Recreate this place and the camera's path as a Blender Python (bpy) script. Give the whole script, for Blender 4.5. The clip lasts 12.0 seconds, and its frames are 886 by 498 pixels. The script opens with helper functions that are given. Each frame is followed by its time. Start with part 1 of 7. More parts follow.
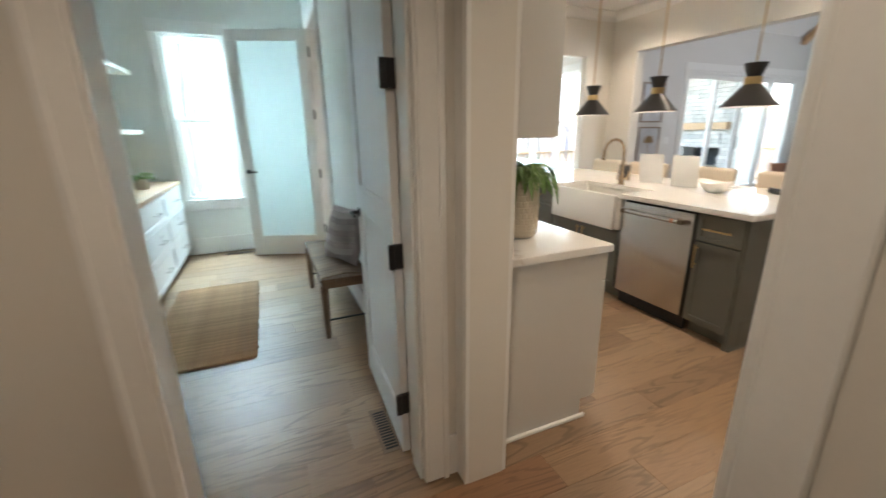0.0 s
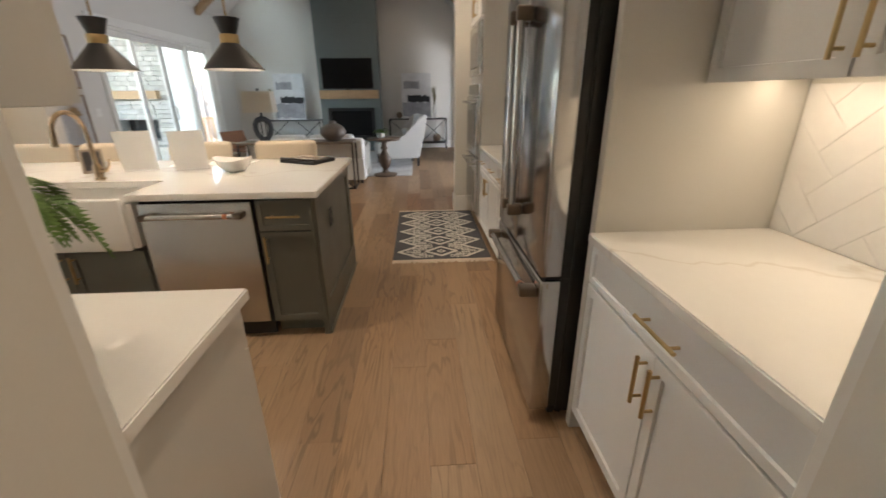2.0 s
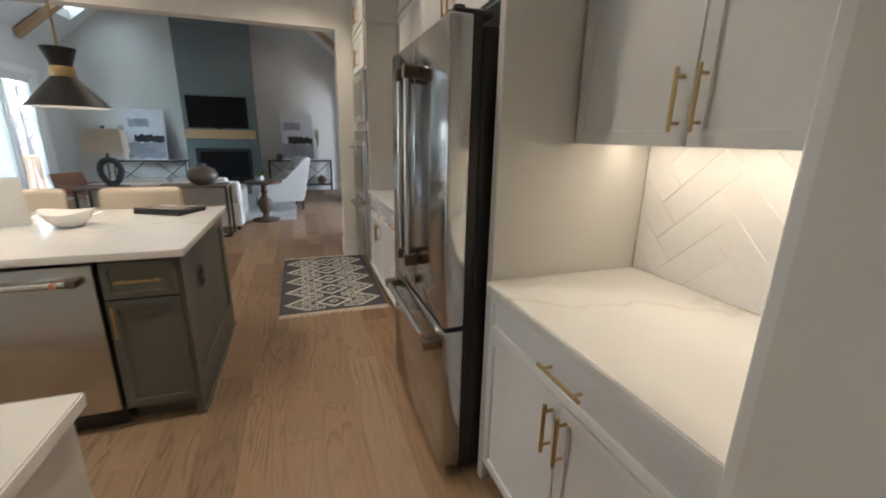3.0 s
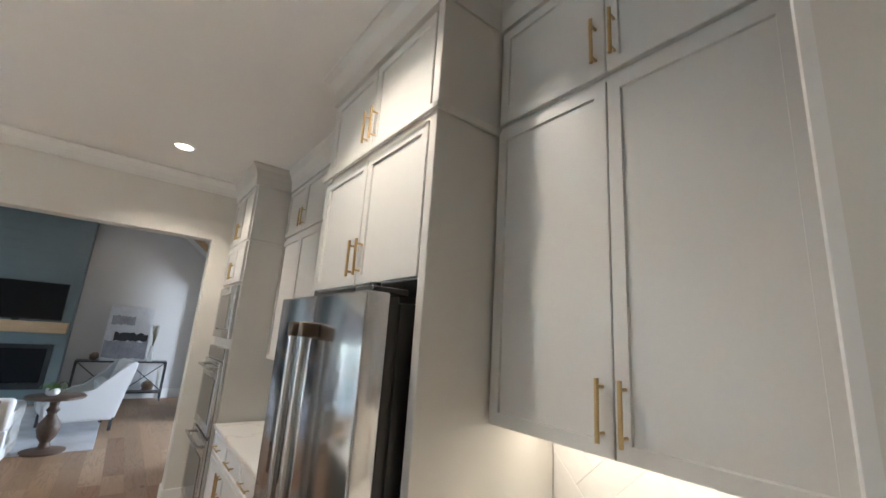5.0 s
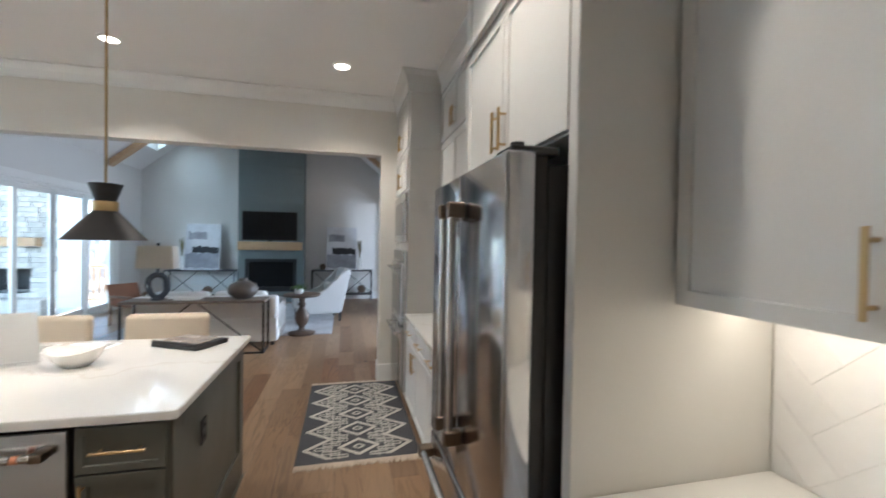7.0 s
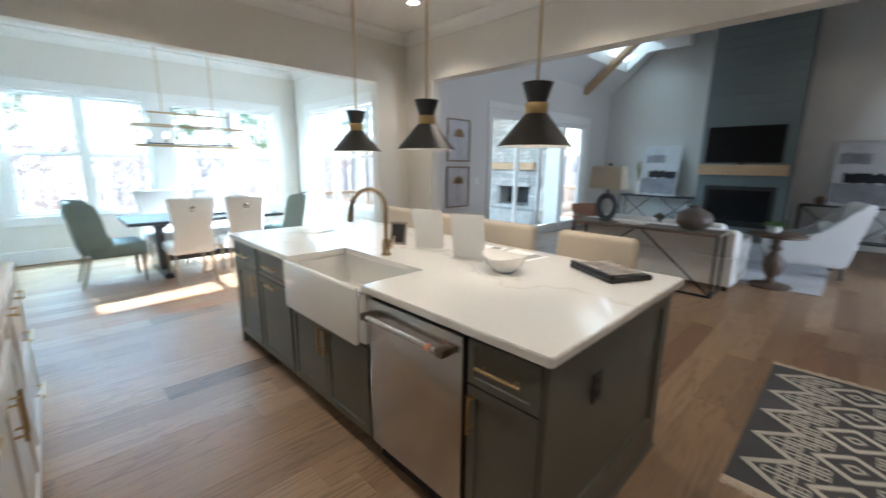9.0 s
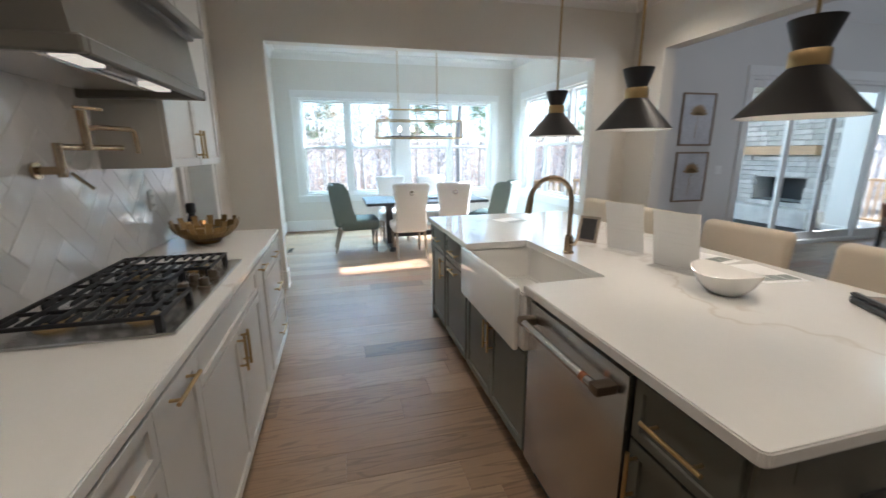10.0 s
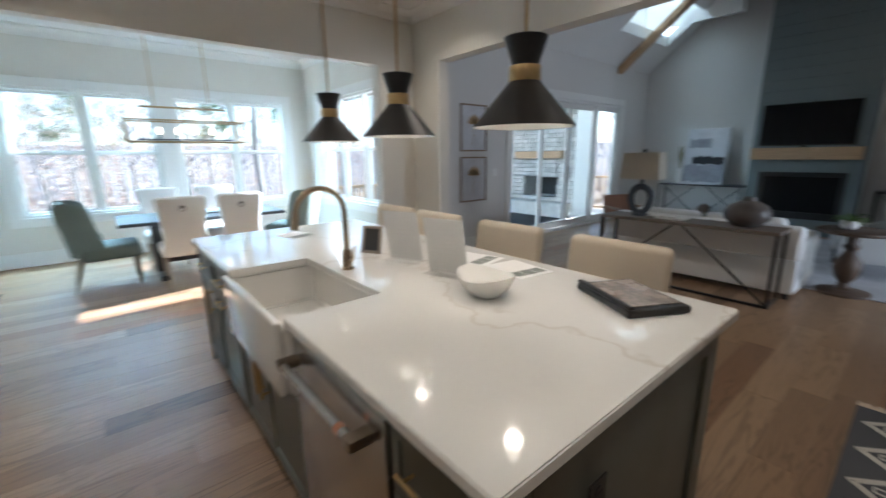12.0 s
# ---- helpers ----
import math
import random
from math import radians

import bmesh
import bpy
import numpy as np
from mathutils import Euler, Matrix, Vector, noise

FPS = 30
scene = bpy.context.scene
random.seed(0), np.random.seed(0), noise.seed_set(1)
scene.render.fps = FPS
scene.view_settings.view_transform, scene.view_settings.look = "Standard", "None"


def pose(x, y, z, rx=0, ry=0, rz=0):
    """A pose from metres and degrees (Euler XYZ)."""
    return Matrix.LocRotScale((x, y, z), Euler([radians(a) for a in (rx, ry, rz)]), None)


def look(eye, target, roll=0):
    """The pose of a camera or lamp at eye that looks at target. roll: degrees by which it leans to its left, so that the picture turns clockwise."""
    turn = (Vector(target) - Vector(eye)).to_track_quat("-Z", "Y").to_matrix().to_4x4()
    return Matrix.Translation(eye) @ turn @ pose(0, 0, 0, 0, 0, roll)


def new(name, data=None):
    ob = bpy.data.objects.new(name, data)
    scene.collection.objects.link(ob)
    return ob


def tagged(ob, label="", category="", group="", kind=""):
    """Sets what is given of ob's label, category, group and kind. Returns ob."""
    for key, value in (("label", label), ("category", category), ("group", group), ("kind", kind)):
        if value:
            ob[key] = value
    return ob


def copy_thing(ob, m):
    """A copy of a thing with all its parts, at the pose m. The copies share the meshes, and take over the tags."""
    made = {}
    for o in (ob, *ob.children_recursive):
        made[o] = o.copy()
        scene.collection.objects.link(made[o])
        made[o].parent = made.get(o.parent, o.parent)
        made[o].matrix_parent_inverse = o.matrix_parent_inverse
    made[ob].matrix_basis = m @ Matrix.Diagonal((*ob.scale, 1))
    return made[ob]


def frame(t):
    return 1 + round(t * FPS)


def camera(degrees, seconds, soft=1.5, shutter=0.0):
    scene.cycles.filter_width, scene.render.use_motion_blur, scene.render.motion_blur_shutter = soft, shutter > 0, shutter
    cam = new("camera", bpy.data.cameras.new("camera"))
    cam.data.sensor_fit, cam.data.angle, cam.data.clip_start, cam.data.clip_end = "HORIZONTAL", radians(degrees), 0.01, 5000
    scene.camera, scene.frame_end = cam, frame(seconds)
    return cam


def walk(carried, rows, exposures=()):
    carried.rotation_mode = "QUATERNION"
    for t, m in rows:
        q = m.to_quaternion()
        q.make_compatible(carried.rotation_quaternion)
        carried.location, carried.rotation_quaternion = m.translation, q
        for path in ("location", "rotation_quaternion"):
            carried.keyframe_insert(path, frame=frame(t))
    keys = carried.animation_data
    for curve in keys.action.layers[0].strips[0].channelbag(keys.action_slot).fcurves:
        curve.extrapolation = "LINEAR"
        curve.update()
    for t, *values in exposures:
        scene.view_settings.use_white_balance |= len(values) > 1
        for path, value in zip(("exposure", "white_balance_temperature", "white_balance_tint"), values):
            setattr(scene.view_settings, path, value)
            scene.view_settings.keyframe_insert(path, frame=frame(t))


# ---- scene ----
cam = camera(95.4, 12.0, shutter=0.4)
PATH = [
    (0, (0.35, 0.402, 1.421), (1.11, 2.164, 0.859), -0.8),
    (0.3, (0.36, 0.632, 1.42), (1.432, 2.21, 0.815), -1.0),
    (0.5, (0.386, 0.77, 1.409), (1.653, 2.19, 0.795), -1.3),
    (0.7, (0.438, 0.866, 1.414), (1.88, 2.103, 0.778), -1.3),
    (1, (0.552, 0.985, 1.398), (2.213, 1.879, 0.734), -1.2),
    (1.5, (0.682, 1.11, 1.396), (2.526, 1.434, 0.694), -0.9),
    (2, (0.754, 1.24, 1.401), (2.618, 1.132, 0.686), -0.5),
    (2.5, (0.793, 1.256, 1.405), (2.635, 0.856, 0.738), 0.4),
    (3, (0.832, 1.255, 1.441), (2.65, 0.612, 0.909), 1.1),
    (3.5, (0.93, 1.304, 1.489), (2.697, 0.416, 1.19), 2.0),
    (3.7, (0.956, 1.312, 1.513), (2.696, 0.344, 1.326), 2.2),
    (5.3, (1.072, 1.34, 1.71), (2.622, 0.171, 2.192), 4.2),
    (5.5, (1.083, 1.339, 1.708), (2.65, 0.193, 2.187), 4.2),
    (6, (1.109, 1.323, 1.684), (2.783, 0.292, 2.047), 3.7),
    (6.5, (1.154, 1.227, 1.632), (2.975, 0.418, 1.798), 2.5),
    (6.7, (1.156, 1.178, 1.615), (3.033, 0.495, 1.694), 1.8),
    (8.3, (1.714, 1.178, 1.488), (3.559, 1.878, 1.163), 0.7),
    (8.5, (1.789, 1.175, 1.488), (3.527, 2.099, 1.133), 0.7),
    (9, (1.953, 1.25, 1.472), (3.324, 2.647, 1.061), 0.6),
    (9.5, (2.071, 1.326, 1.461), (2.97, 3.055, 1.012), 0.4),
    (10, (2.229, 1.338, 1.456), (2.706, 3.224, 0.99), -0.4),
    (10.5, (2.317, 1.292, 1.454), (2.528, 3.228, 0.996), -0.4),
    (11, (2.352, 1.28, 1.466), (2.567, 3.217, 1.014), -0.7),
    (11.5, (2.417, 1.306, 1.463), (3.061, 3.143, 1.003), -0.5),
    (12, (2.54, 1.434, 1.468), (3.782, 2.934, 1.015), -0.7),
]
EXPOSURES = [(0, 3.52, 6300, 12), (0.5, 3.35, 6300, 12), (1.0, 3.55, 6700, 13), (1.6, 3.4, 7000, 14), (2.5, 3.1, 6100, 11), (3.7, 3.35, 5900, 10), (5.3, 3.55, 5600, 10), (6.7, 3.45, 5500, 10), (8.3, 3.22, 5100, 8), (9.0, 2.95, 5650, 9), (10.0, 2.52, 5750, 11), (11.0, 2.5, 5750, 11), (12.0, 2.45, 5600, 10)]
walk(cam, [(t, look(eye, target, roll)) for t, eye, target, roll in PATH], EXPOSURES)

# ---- light ----
world = bpy.data.worlds.new("world")
scene.world = world
world.use_nodes = True
_wn = world.node_tree.nodes
_sky = _wn.new("ShaderNodeTexSky")
_sky.sky_type = 'NISHITA'
_sky.sun_disc = False
SUN_EL, SUN_AZ = radians(32.5), radians(86)
_sky.sun_elevation, _sky.sun_rotation = SUN_EL, SUN_AZ
_sky.air_density, _sky.dust_density = 1.0, 0.6
world.node_tree.links.new(_sky.outputs[0], _wn["Background"].inputs[0])
_wn["Background"].inputs[1].default_value = 0.085

sun = new("sun", bpy.data.lights.new("sun", 'SUN'))
sun.data.energy, sun.data.angle, sun.data.color = 5.0, radians(0.6), (1.0, 0.98, 0.94)
_sd = Vector((math.sin(SUN_AZ) * math.cos(SUN_EL), math.cos(SUN_AZ) * math.cos(SUN_EL), math.sin(SUN_EL)))
sun.matrix_world = look(_sd * 50, (0, 0, 0))


def window_light(name, centre, way, w, h, watts, colour=(0.72, 0.87, 1.0)):
    """An added area lamp that stands in for sky light through an opening."""
    lamp = new(name, bpy.data.lights.new(name, 'AREA'))
    lamp.data.shape, lamp.data.size, lamp.data.size_y = 'RECTANGLE', w, h
    lamp.data.energy, lamp.data.color = watts, colour
    lamp.matrix_world = look(centre, Vector(centre) + Vector(way))
    return lamp


# added area lamps stand in for sky light, most above the opening's head
window_light("window_light_nook", (3.45, 10.5, 3.25), (0, -1, -0.75), 3.8, 1.4, 108, (0.56, 0.84, 1.0))
window_light("window_light_nook_side", (6.35, 7.6, 2.74), (-1, 0, -0.8), 2.2, 0.5, 16)
window_light("window_light_mudroom", (-0.2, 6.75, 3.1), (0, -1, -0.5), 1.0, 1.0, 38, (0.66, 0.90, 1.0))
# second lamp at the mudroom window, added to brighten the frosted door
window_light("mudroom_door_fill", (-1.75, 6.9, 2.2), (1, -1.0, -0.2), 0.9, 1.6, 75, (0.66, 0.90, 1.0))
# added lamp at the unseen foyer opening, brightens the living room
window_light("foyer_fill_light", (8.6, -2.7, 1.3), (0.1, 1, 0), 1.5, 2.1, 24, (0.90, 0.95, 1.0))
window_light("window_light_dormer", (11.1, 5.9, 5.5), (0, -1, -0.35), 1.8, 1.0, 8, (0.72, 0.94, 1.0))

CANS = [(2.45, 1.1), (5.0, 1.22), (2.45, 3.03), (5.0, 3.03), (2.45, 4.95), (5.05, 4.9)]
WARM = (1.0, 0.82, 0.62)


def can_light(x, y, z, watts):
    lamp = new("can_light_lamp", bpy.data.lights.new("can_light_lamp", 'SPOT'))
    lamp.data.energy, lamp.data.color = watts, WARM
    lamp.data.spot_size, lamp.data.spot_blend, lamp.data.shadow_soft_size = radians(128), 0.7, 0.05
    lamp.matrix_world = look((x, y, z - 0.03), (x, y + 0.001, 0))


for _x, _y in CANS:
    can_light(_x, _y, 3.17, 8)
can_light(0.2, 0.5, 2.75, 4.8)
can_light(11.3, 1.6, 4.2, 1.7)


def strip_lamp(cx, cy, cz, w, d, watts):
    lamp = new("cabinet_or_hood_lamp", bpy.data.lights.new("cabinet_or_hood_lamp", 'AREA'))
    lamp.data.shape, lamp.data.size, lamp.data.size_y = 'RECTANGLE', w, d
    lamp.data.energy, lamp.data.color = watts, (1.0, 0.80, 0.56)
    lamp.matrix_world = look((cx, cy, cz), (cx, cy + 0.001, cz - 1))


strip_lamp(1.66, 0.09, 1.446, 0.84, 0.03, 0.165)
# two weak lamps below the hood lenses, added to brighten the backsplash
strip_lamp(1.52, 2.82, 1.715, 0.05, 0.16, 0.04)
strip_lamp(1.52, 3.34, 1.715, 0.05, 0.16, 0.04)

# ---- materials ----


def mat(name, colour, rough=0.5, metal=0.0, vary=0.06, scale=3.0, fine=60.0, bump=0.0, rvar=0.05, spec=0.5, stretch=(1, 1, 1), coat=0.0, rand=0.0):
    """A surface with variation at two scales: broad tone and fine grain."""
    m = bpy.data.materials.new(name)
    m.use_nodes = True
    nt = m.node_tree
    n, l = nt.nodes, nt.links
    b = n["Principled BSDF"]
    b.inputs["Roughness"].default_value = rough
    b.inputs["Metallic"].default_value = metal
    b.inputs["Specular IOR Level"].default_value = spec
    b.inputs["Coat Weight"].default_value = coat
    tc = n.new("ShaderNodeTexCoord")
    mp = n.new("ShaderNodeMapping")
    mp.inputs["Scale"].default_value = stretch
    l.new(tc.outputs["Object"], mp.inputs[0])
    n1, n2 = n.new("ShaderNodeTexNoise"), n.new("ShaderNodeTexNoise")
    n1.inputs["Scale"].default_value, n2.inputs["Scale"].default_value = scale, fine
    n1.inputs["Detail"].default_value, n2.inputs["Detail"].default_value = 3, 4
    l.new(mp.outputs[0], n1.inputs[0]), l.new(mp.outputs[0], n2.inputs[0])
    ad = n.new("ShaderNodeMath")
    ad.operation = 'MULTIPLY_ADD'
    ad.inputs[1].default_value = 0.5
    l.new(n1.outputs[0], ad.inputs[0])
    hf = n.new("ShaderNodeMath")
    hf.operation = 'MULTIPLY'
    hf.inputs[1].default_value = 0.5
    l.new(n2.outputs[0], hf.inputs[0]), l.new(hf.outputs[0], ad.inputs[2])
    rp = n.new("ShaderNodeMapRange")
    rp.inputs[1].default_value, rp.inputs[2].default_value = 0.3, 0.7
    rp.inputs[3].default_value, rp.inputs[4].default_value = 1 - vary, 1 + vary
    l.new(ad.outputs[0], rp.inputs[0])
    src = rp.outputs[0]
    if rand:
        oi = n.new("ShaderNodeObjectInfo")
        rr = n.new("ShaderNodeMapRange")
        rr.inputs[3].default_value, rr.inputs[4].default_value = 1 - rand, 1 + rand
        l.new(oi.outputs["Random"], rr.inputs[0])
        mu = n.new("ShaderNodeMath")
        mu.operation = 'MULTIPLY'
        l.new(src, mu.inputs[0]), l.new(rr.outputs[0], mu.inputs[1])
        src = mu.outputs[0]
    vm = n.new("ShaderNodeVectorMath")
    vm.operation = 'SCALE'
    vm.inputs[0].default_value = colour
    l.new(src, vm.inputs["Scale"])
    l.new(vm.outputs[0], b.inputs["Base Color"])
    rm = n.new("ShaderNodeMapRange")
    rm.inputs[1].default_value, rm.inputs[2].default_value = 0.3, 0.7
    rm.inputs[3].default_value, rm.inputs[4].default_value = max(rough - rvar, 0.02), min(rough + rvar, 1)
    l.new(n1.outputs[0], rm.inputs[0]), l.new(rm.outputs[0], b.inputs["Roughness"])
    if bump:
        bp = n.new("ShaderNodeBump")
        bp.inputs["Strength"].default_value, bp.inputs["Distance"].default_value = bump, 0.004
        l.new(n2.outputs[0], bp.inputs["Height"]), l.new(bp.outputs[0], b.inputs["Normal"])
    return m


def metal(name, colour, rough):
    """Brushed metal: even colour, slowly varying gloss, a little anisotropy."""
    m = bpy.data.materials.new(name)
    m.use_nodes = True
    n, l = m.node_tree.nodes, m.node_tree.links
    b = n["Principled BSDF"]
    b.inputs["Base Color"].default_value = (*colour, 1)
    b.inputs["Metallic"].default_value = 1.0
    b.inputs["Anisotropic"].default_value = 0.3
    ns = n.new("ShaderNodeTexNoise")
    ns.inputs["Scale"].default_value = 1.2
    tc = n.new("ShaderNodeTexCoord")
    l.new(tc.outputs["Object"], ns.inputs[0])
    r = n.new("ShaderNodeMapRange")
    r.inputs[3].default_value, r.inputs[4].default_value = rough - 0.012, rough + 0.012
    l.new(ns.outputs[0], r.inputs[0]), l.new(r.outputs[0], b.inputs["Roughness"])
    return m


def glow(name, colour, strength):
    m = bpy.data.materials.new(name)
    m.use_nodes = True
    b = m.node_tree.nodes["Principled BSDF"]
    b.inputs["Base Color"].default_value = (*colour, 1)
    b.inputs["Emission Color"].default_value = (*colour, 1)
    b.inputs["Emission Strength"].default_value = strength
    return m


def glass(name, colour=(0.95, 0.98, 0.98), rough=0.0, trans=1.0):
    m = bpy.data.materials.new(name)
    m.use_nodes = True
    b = m.node_tree.nodes["Principled BSDF"]
    b.inputs["Base Color"].default_value = (*colour, 1)
    b.inputs["Roughness"].default_value = rough
    b.inputs["Transmission Weight"].default_value = trans
    b.inputs["IOR"].default_value = 1.12 if rough == 0 else 1.3
    return m


WALL = mat("wall_paint", (0.72, 0.69, 0.63), 0.75, bump=0.05, vary=0.02, fine=220)
WALL_COOL = mat("wall_paint_grey", (0.68, 0.66, 0.63), 0.75, bump=0.05, vary=0.02, fine=220)
WALL_MUD = mat("wall_paint_pale", (0.75, 0.76, 0.72), 0.75, bump=0.05, vary=0.02, fine=220)
CEIL = mat("ceiling_paint", (0.78, 0.77, 0.75), 0.85, bump=0.05, vary=0.02, fine=200)
TRIM = mat("trim_paint", (0.80, 0.79, 0.76), 0.38, vary=0.02, bump=0.02)
CAB = mat("cabinet_paint", (0.60, 0.585, 0.55), 0.34, vary=0.02, bump=0.015, fine=140)
CABW = mat("cabinet_paint_white", (0.78, 0.79, 0.79), 0.34, vary=0.02, bump=0.015, fine=140)
ISLE = mat("island_paint", (0.118, 0.120, 0.100), 0.38, vary=0.04, bump=0.02, fine=140)
DARK = mat("shadow_gap", (0.02, 0.02, 0.02), 0.8)
BRASS = metal("brushed_brass", (0.52, 0.37, 0.18), 0.3)
BRONZE = metal("champagne_bronze", (0.44, 0.33, 0.22), 0.24)
STEEL = metal("stainless_steel", (0.56, 0.55, 0.535), 0.27)
STEEL_D = metal("dark_stainless", (0.30, 0.30, 0.31), 0.2)
BRONZE_D = metal("dark_bronze", (0.21, 0.165, 0.125), 0.3)
COPPER = metal("copper_band", (0.55, 0.24, 0.14), 0.3)
BLACK = mat("black_metal", (0.014, 0.014, 0.015), 0.42, 0.0, vary=0.15)
IRON = mat("cast_iron", (0.016, 0.016, 0.018), 0.55, 0.2, vary=0.2, bump=0.2)
CERAMIC = mat("white_ceramic", (0.82, 0.81, 0.78), 0.10, vary=0.01, coat=0.4)
OVENGLASS = mat("black_glass", (0.015, 0.016, 0.018), 0.05, vary=0.1)
CLEAR = glass("window_glass", (0.89, 0.975, 0.985))
FROST = glass("frosted_glass", (0.86, 0.98, 0.98), 0.5, 0.9)
LAMPON = glow("lamp_diffuser", (1.0, 0.86, 0.66), 1.2)
HOODON = glow("hood_light_lens", (1.0, 0.88, 0.72), 0.10)
STRIPON = glow("strip_diffuser", (1.0, 0.84, 0.62), 0.25)
FABRIC_C = mat("cream_upholstery", (0.66, 0.57, 0.45), 0.85, vary=0.05, fine=300, bump=0.2)
FABRIC_W = mat("white_upholstery", (0.82, 0.82, 0.81), 0.85, vary=0.04, fine=300, bump=0.2)
FABRIC_P = mat("pale_linen_upholstery", (0.58, 0.58, 0.57), 0.85, vary=0.05, fine=300, bump=0.2)
FABRIC_G = mat("green_velvet", (0.16, 0.20, 0.18), 0.7, vary=0.12, fine=200, bump=0.15)
DARKWOOD = mat("dark_wood", (0.035, 0.034, 0.036), 0.42, vary=0.25, stretch=(1, 12, 12), fine=20, bump=0.1)
WOOD_L = mat("light_wood", (0.48, 0.31, 0.17), 0.5, vary=0.2, stretch=(12, 1, 12), fine=14, bump=0.1)
WOOD_M = mat("walnut_wood", (0.19, 0.11, 0.06), 0.45, vary=0.25, stretch=(12, 1, 12), fine=14, bump=0.1)


def quartz_mat():
    m = mat("quartz", (0.80, 0.79, 0.76), 0.10, vary=0.015, scale=1.5, fine=30, coat=0.3)
    n, l = m.node_tree.nodes, m.node_tree.links
    b = n["Principled BSDF"]
    old = b.inputs["Base Color"].links[0].from_socket
    geo = n.new("ShaderNodeNewGeometry")
    ns = n.new("ShaderNodeTexNoise")
    ns.inputs["Scale"].default_value, ns.inputs["Detail"].default_value, ns.inputs["Roughness"].default_value = 0.9, 5, 0.55
    l.new(geo.outputs["Position"], ns.inputs[0])
    sub = n.new("ShaderNodeMath")
    sub.operation = 'SUBTRACT'
    sub.inputs[1].default_value = 0.52
    ab = n.new("ShaderNodeMath")
    ab.operation = 'ABSOLUTE'
    l.new(ns.outputs[0], sub.inputs[0]), l.new(sub.outputs[0], ab.inputs[0])
    r = n.new("ShaderNodeMapRange")
    r.inputs[1].default_value, r.inputs[2].default_value, r.inputs[3].default_value, r.inputs[4].default_value = 0.0, 0.010, 0.38, 0.0
    l.new(ab.outputs[0], r.inputs[0])
    mx = n.new("ShaderNodeMix")
    mx.data_type = 'RGBA'
    l.new(r.outputs[0], mx.inputs[0]), l.new(old, mx.inputs[6])
    mx.inputs[7].default_value = (0.50, 0.43, 0.35, 1)
    l.new(mx.outputs[2], b.inputs["Base Color"])
    return m


QUARTZ = quartz_mat()


def oak_mat(name, per_object):
    """Oak planks along x: grain lines, knots and a tone for each plank."""
    m = bpy.data.materials.new(name)
    m.use_nodes = True
    n, l = m.node_tree.nodes, m.node_tree.links
    b = n["Principled BSDF"]
    geo = n.new("ShaderNodeNewGeometry")
    if per_object:
        rnd = n.new("ShaderNodeObjectInfo").outputs["Random"]
    else:
        rnd = geo.outputs["Random Per Island"]
    off = n.new("ShaderNodeVectorMath")
    off.operation = 'SCALE'
    off.inputs[0].default_value = (17.0, 31.0, 11.0)
    l.new(rnd, off.inputs["Scale"])
    add = n.new("ShaderNodeVectorMath")
    l.new(geo.outputs["Position"], add.inputs[0]), l.new(off.outputs[0], add.inputs[1])
    mp = n.new("ShaderNodeMapping")
    mp.inputs["Scale"].default_value = (0.55, 5.5, 1)
    l.new(add.outputs[0], mp.inputs[0])
    big = n.new("ShaderNodeTexNoise")
    big.inputs["Scale"].default_value, big.inputs["Detail"].default_value, big.inputs["Distortion"].default_value = 1.4, 3.0, 0.5
    l.new(mp.outputs[0], big.inputs[0])
    ring = n.new("ShaderNodeMath")
    ring.operation = 'MULTIPLY'
    ring.inputs[1].default_value = 62.0
    l.new(big.outputs[0], ring.inputs[0])
    sn = n.new("ShaderNodeMath")
    sn.operation = 'SINE'
    l.new(ring.outputs[0], sn.inputs[0])
    mp2 = n.new("ShaderNodeMapping")
    mp2.inputs["Scale"].default_value = (5.0, 70.0, 1)
    l.new(add.outputs[0], mp2.inputs[0])
    fine = n.new("ShaderNodeTexNoise")
    fine.inputs["Scale"].default_value, fine.inputs["Detail"].default_value = 2.0, 5
    l.new(mp2.outputs[0], fine.inputs[0])
    tone = n.new("ShaderNodeValToRGB")
    e = tone.color_ramp.elements
    e[0].position, e[0].color = 0.0, (0.165, 0.104, 0.060, 1)
    e[1].position, e[1].color = 1.0, (0.37, 0.250, 0.150, 1)
    for p, c in ((0.08, (0.30, 0.152, 0.076, 1)), (0.13, (0.235, 0.150, 0.088, 1)), (0.35, (0.29, 0.190, 0.112, 1)), (0.62, (0.30, 0.185, 0.100, 1)), (0.8, (0.335, 0.225, 0.135, 1))):
        k = e.new(p)
        k.color = c
    l.new(rnd, tone.inputs[0])
    g = n.new("ShaderNodeMapRange")
    g.inputs[1].default_value, g.inputs[2].default_value, g.inputs[3].default_value, g.inputs[4].default_value = -1, -0.30, 0.70, 1.03
    l.new(sn.outputs[0], g.inputs[0])
    f = n.new("ShaderNodeMapRange")
    f.inputs[1].default_value, f.inputs[2].default_value, f.inputs[3].default_value, f.inputs[4].default_value = 0.3, 0.7, 0.90, 1.07
    l.new(fine.outputs[0], f.inputs[0])
    # the growth rings show strongly on some stretches only
    patch = n.new("ShaderNodeTexNoise")
    patch.inputs["Scale"].default_value, patch.inputs["Detail"].default_value = 1.1, 1
    l.new(add.outputs[0], patch.inputs[0])
    pr = n.new("ShaderNodeMapRange")
    pr.inputs[1].default_value, pr.inputs[2].default_value, pr.inputs[3].default_value, pr.inputs[4].default_value = 0.38, 0.60, 0.30, 1.0
    l.new(patch.outputs[0], pr.inputs[0])
    gm = n.new("ShaderNodeMix")
    gm.inputs[2].default_value = 0.985
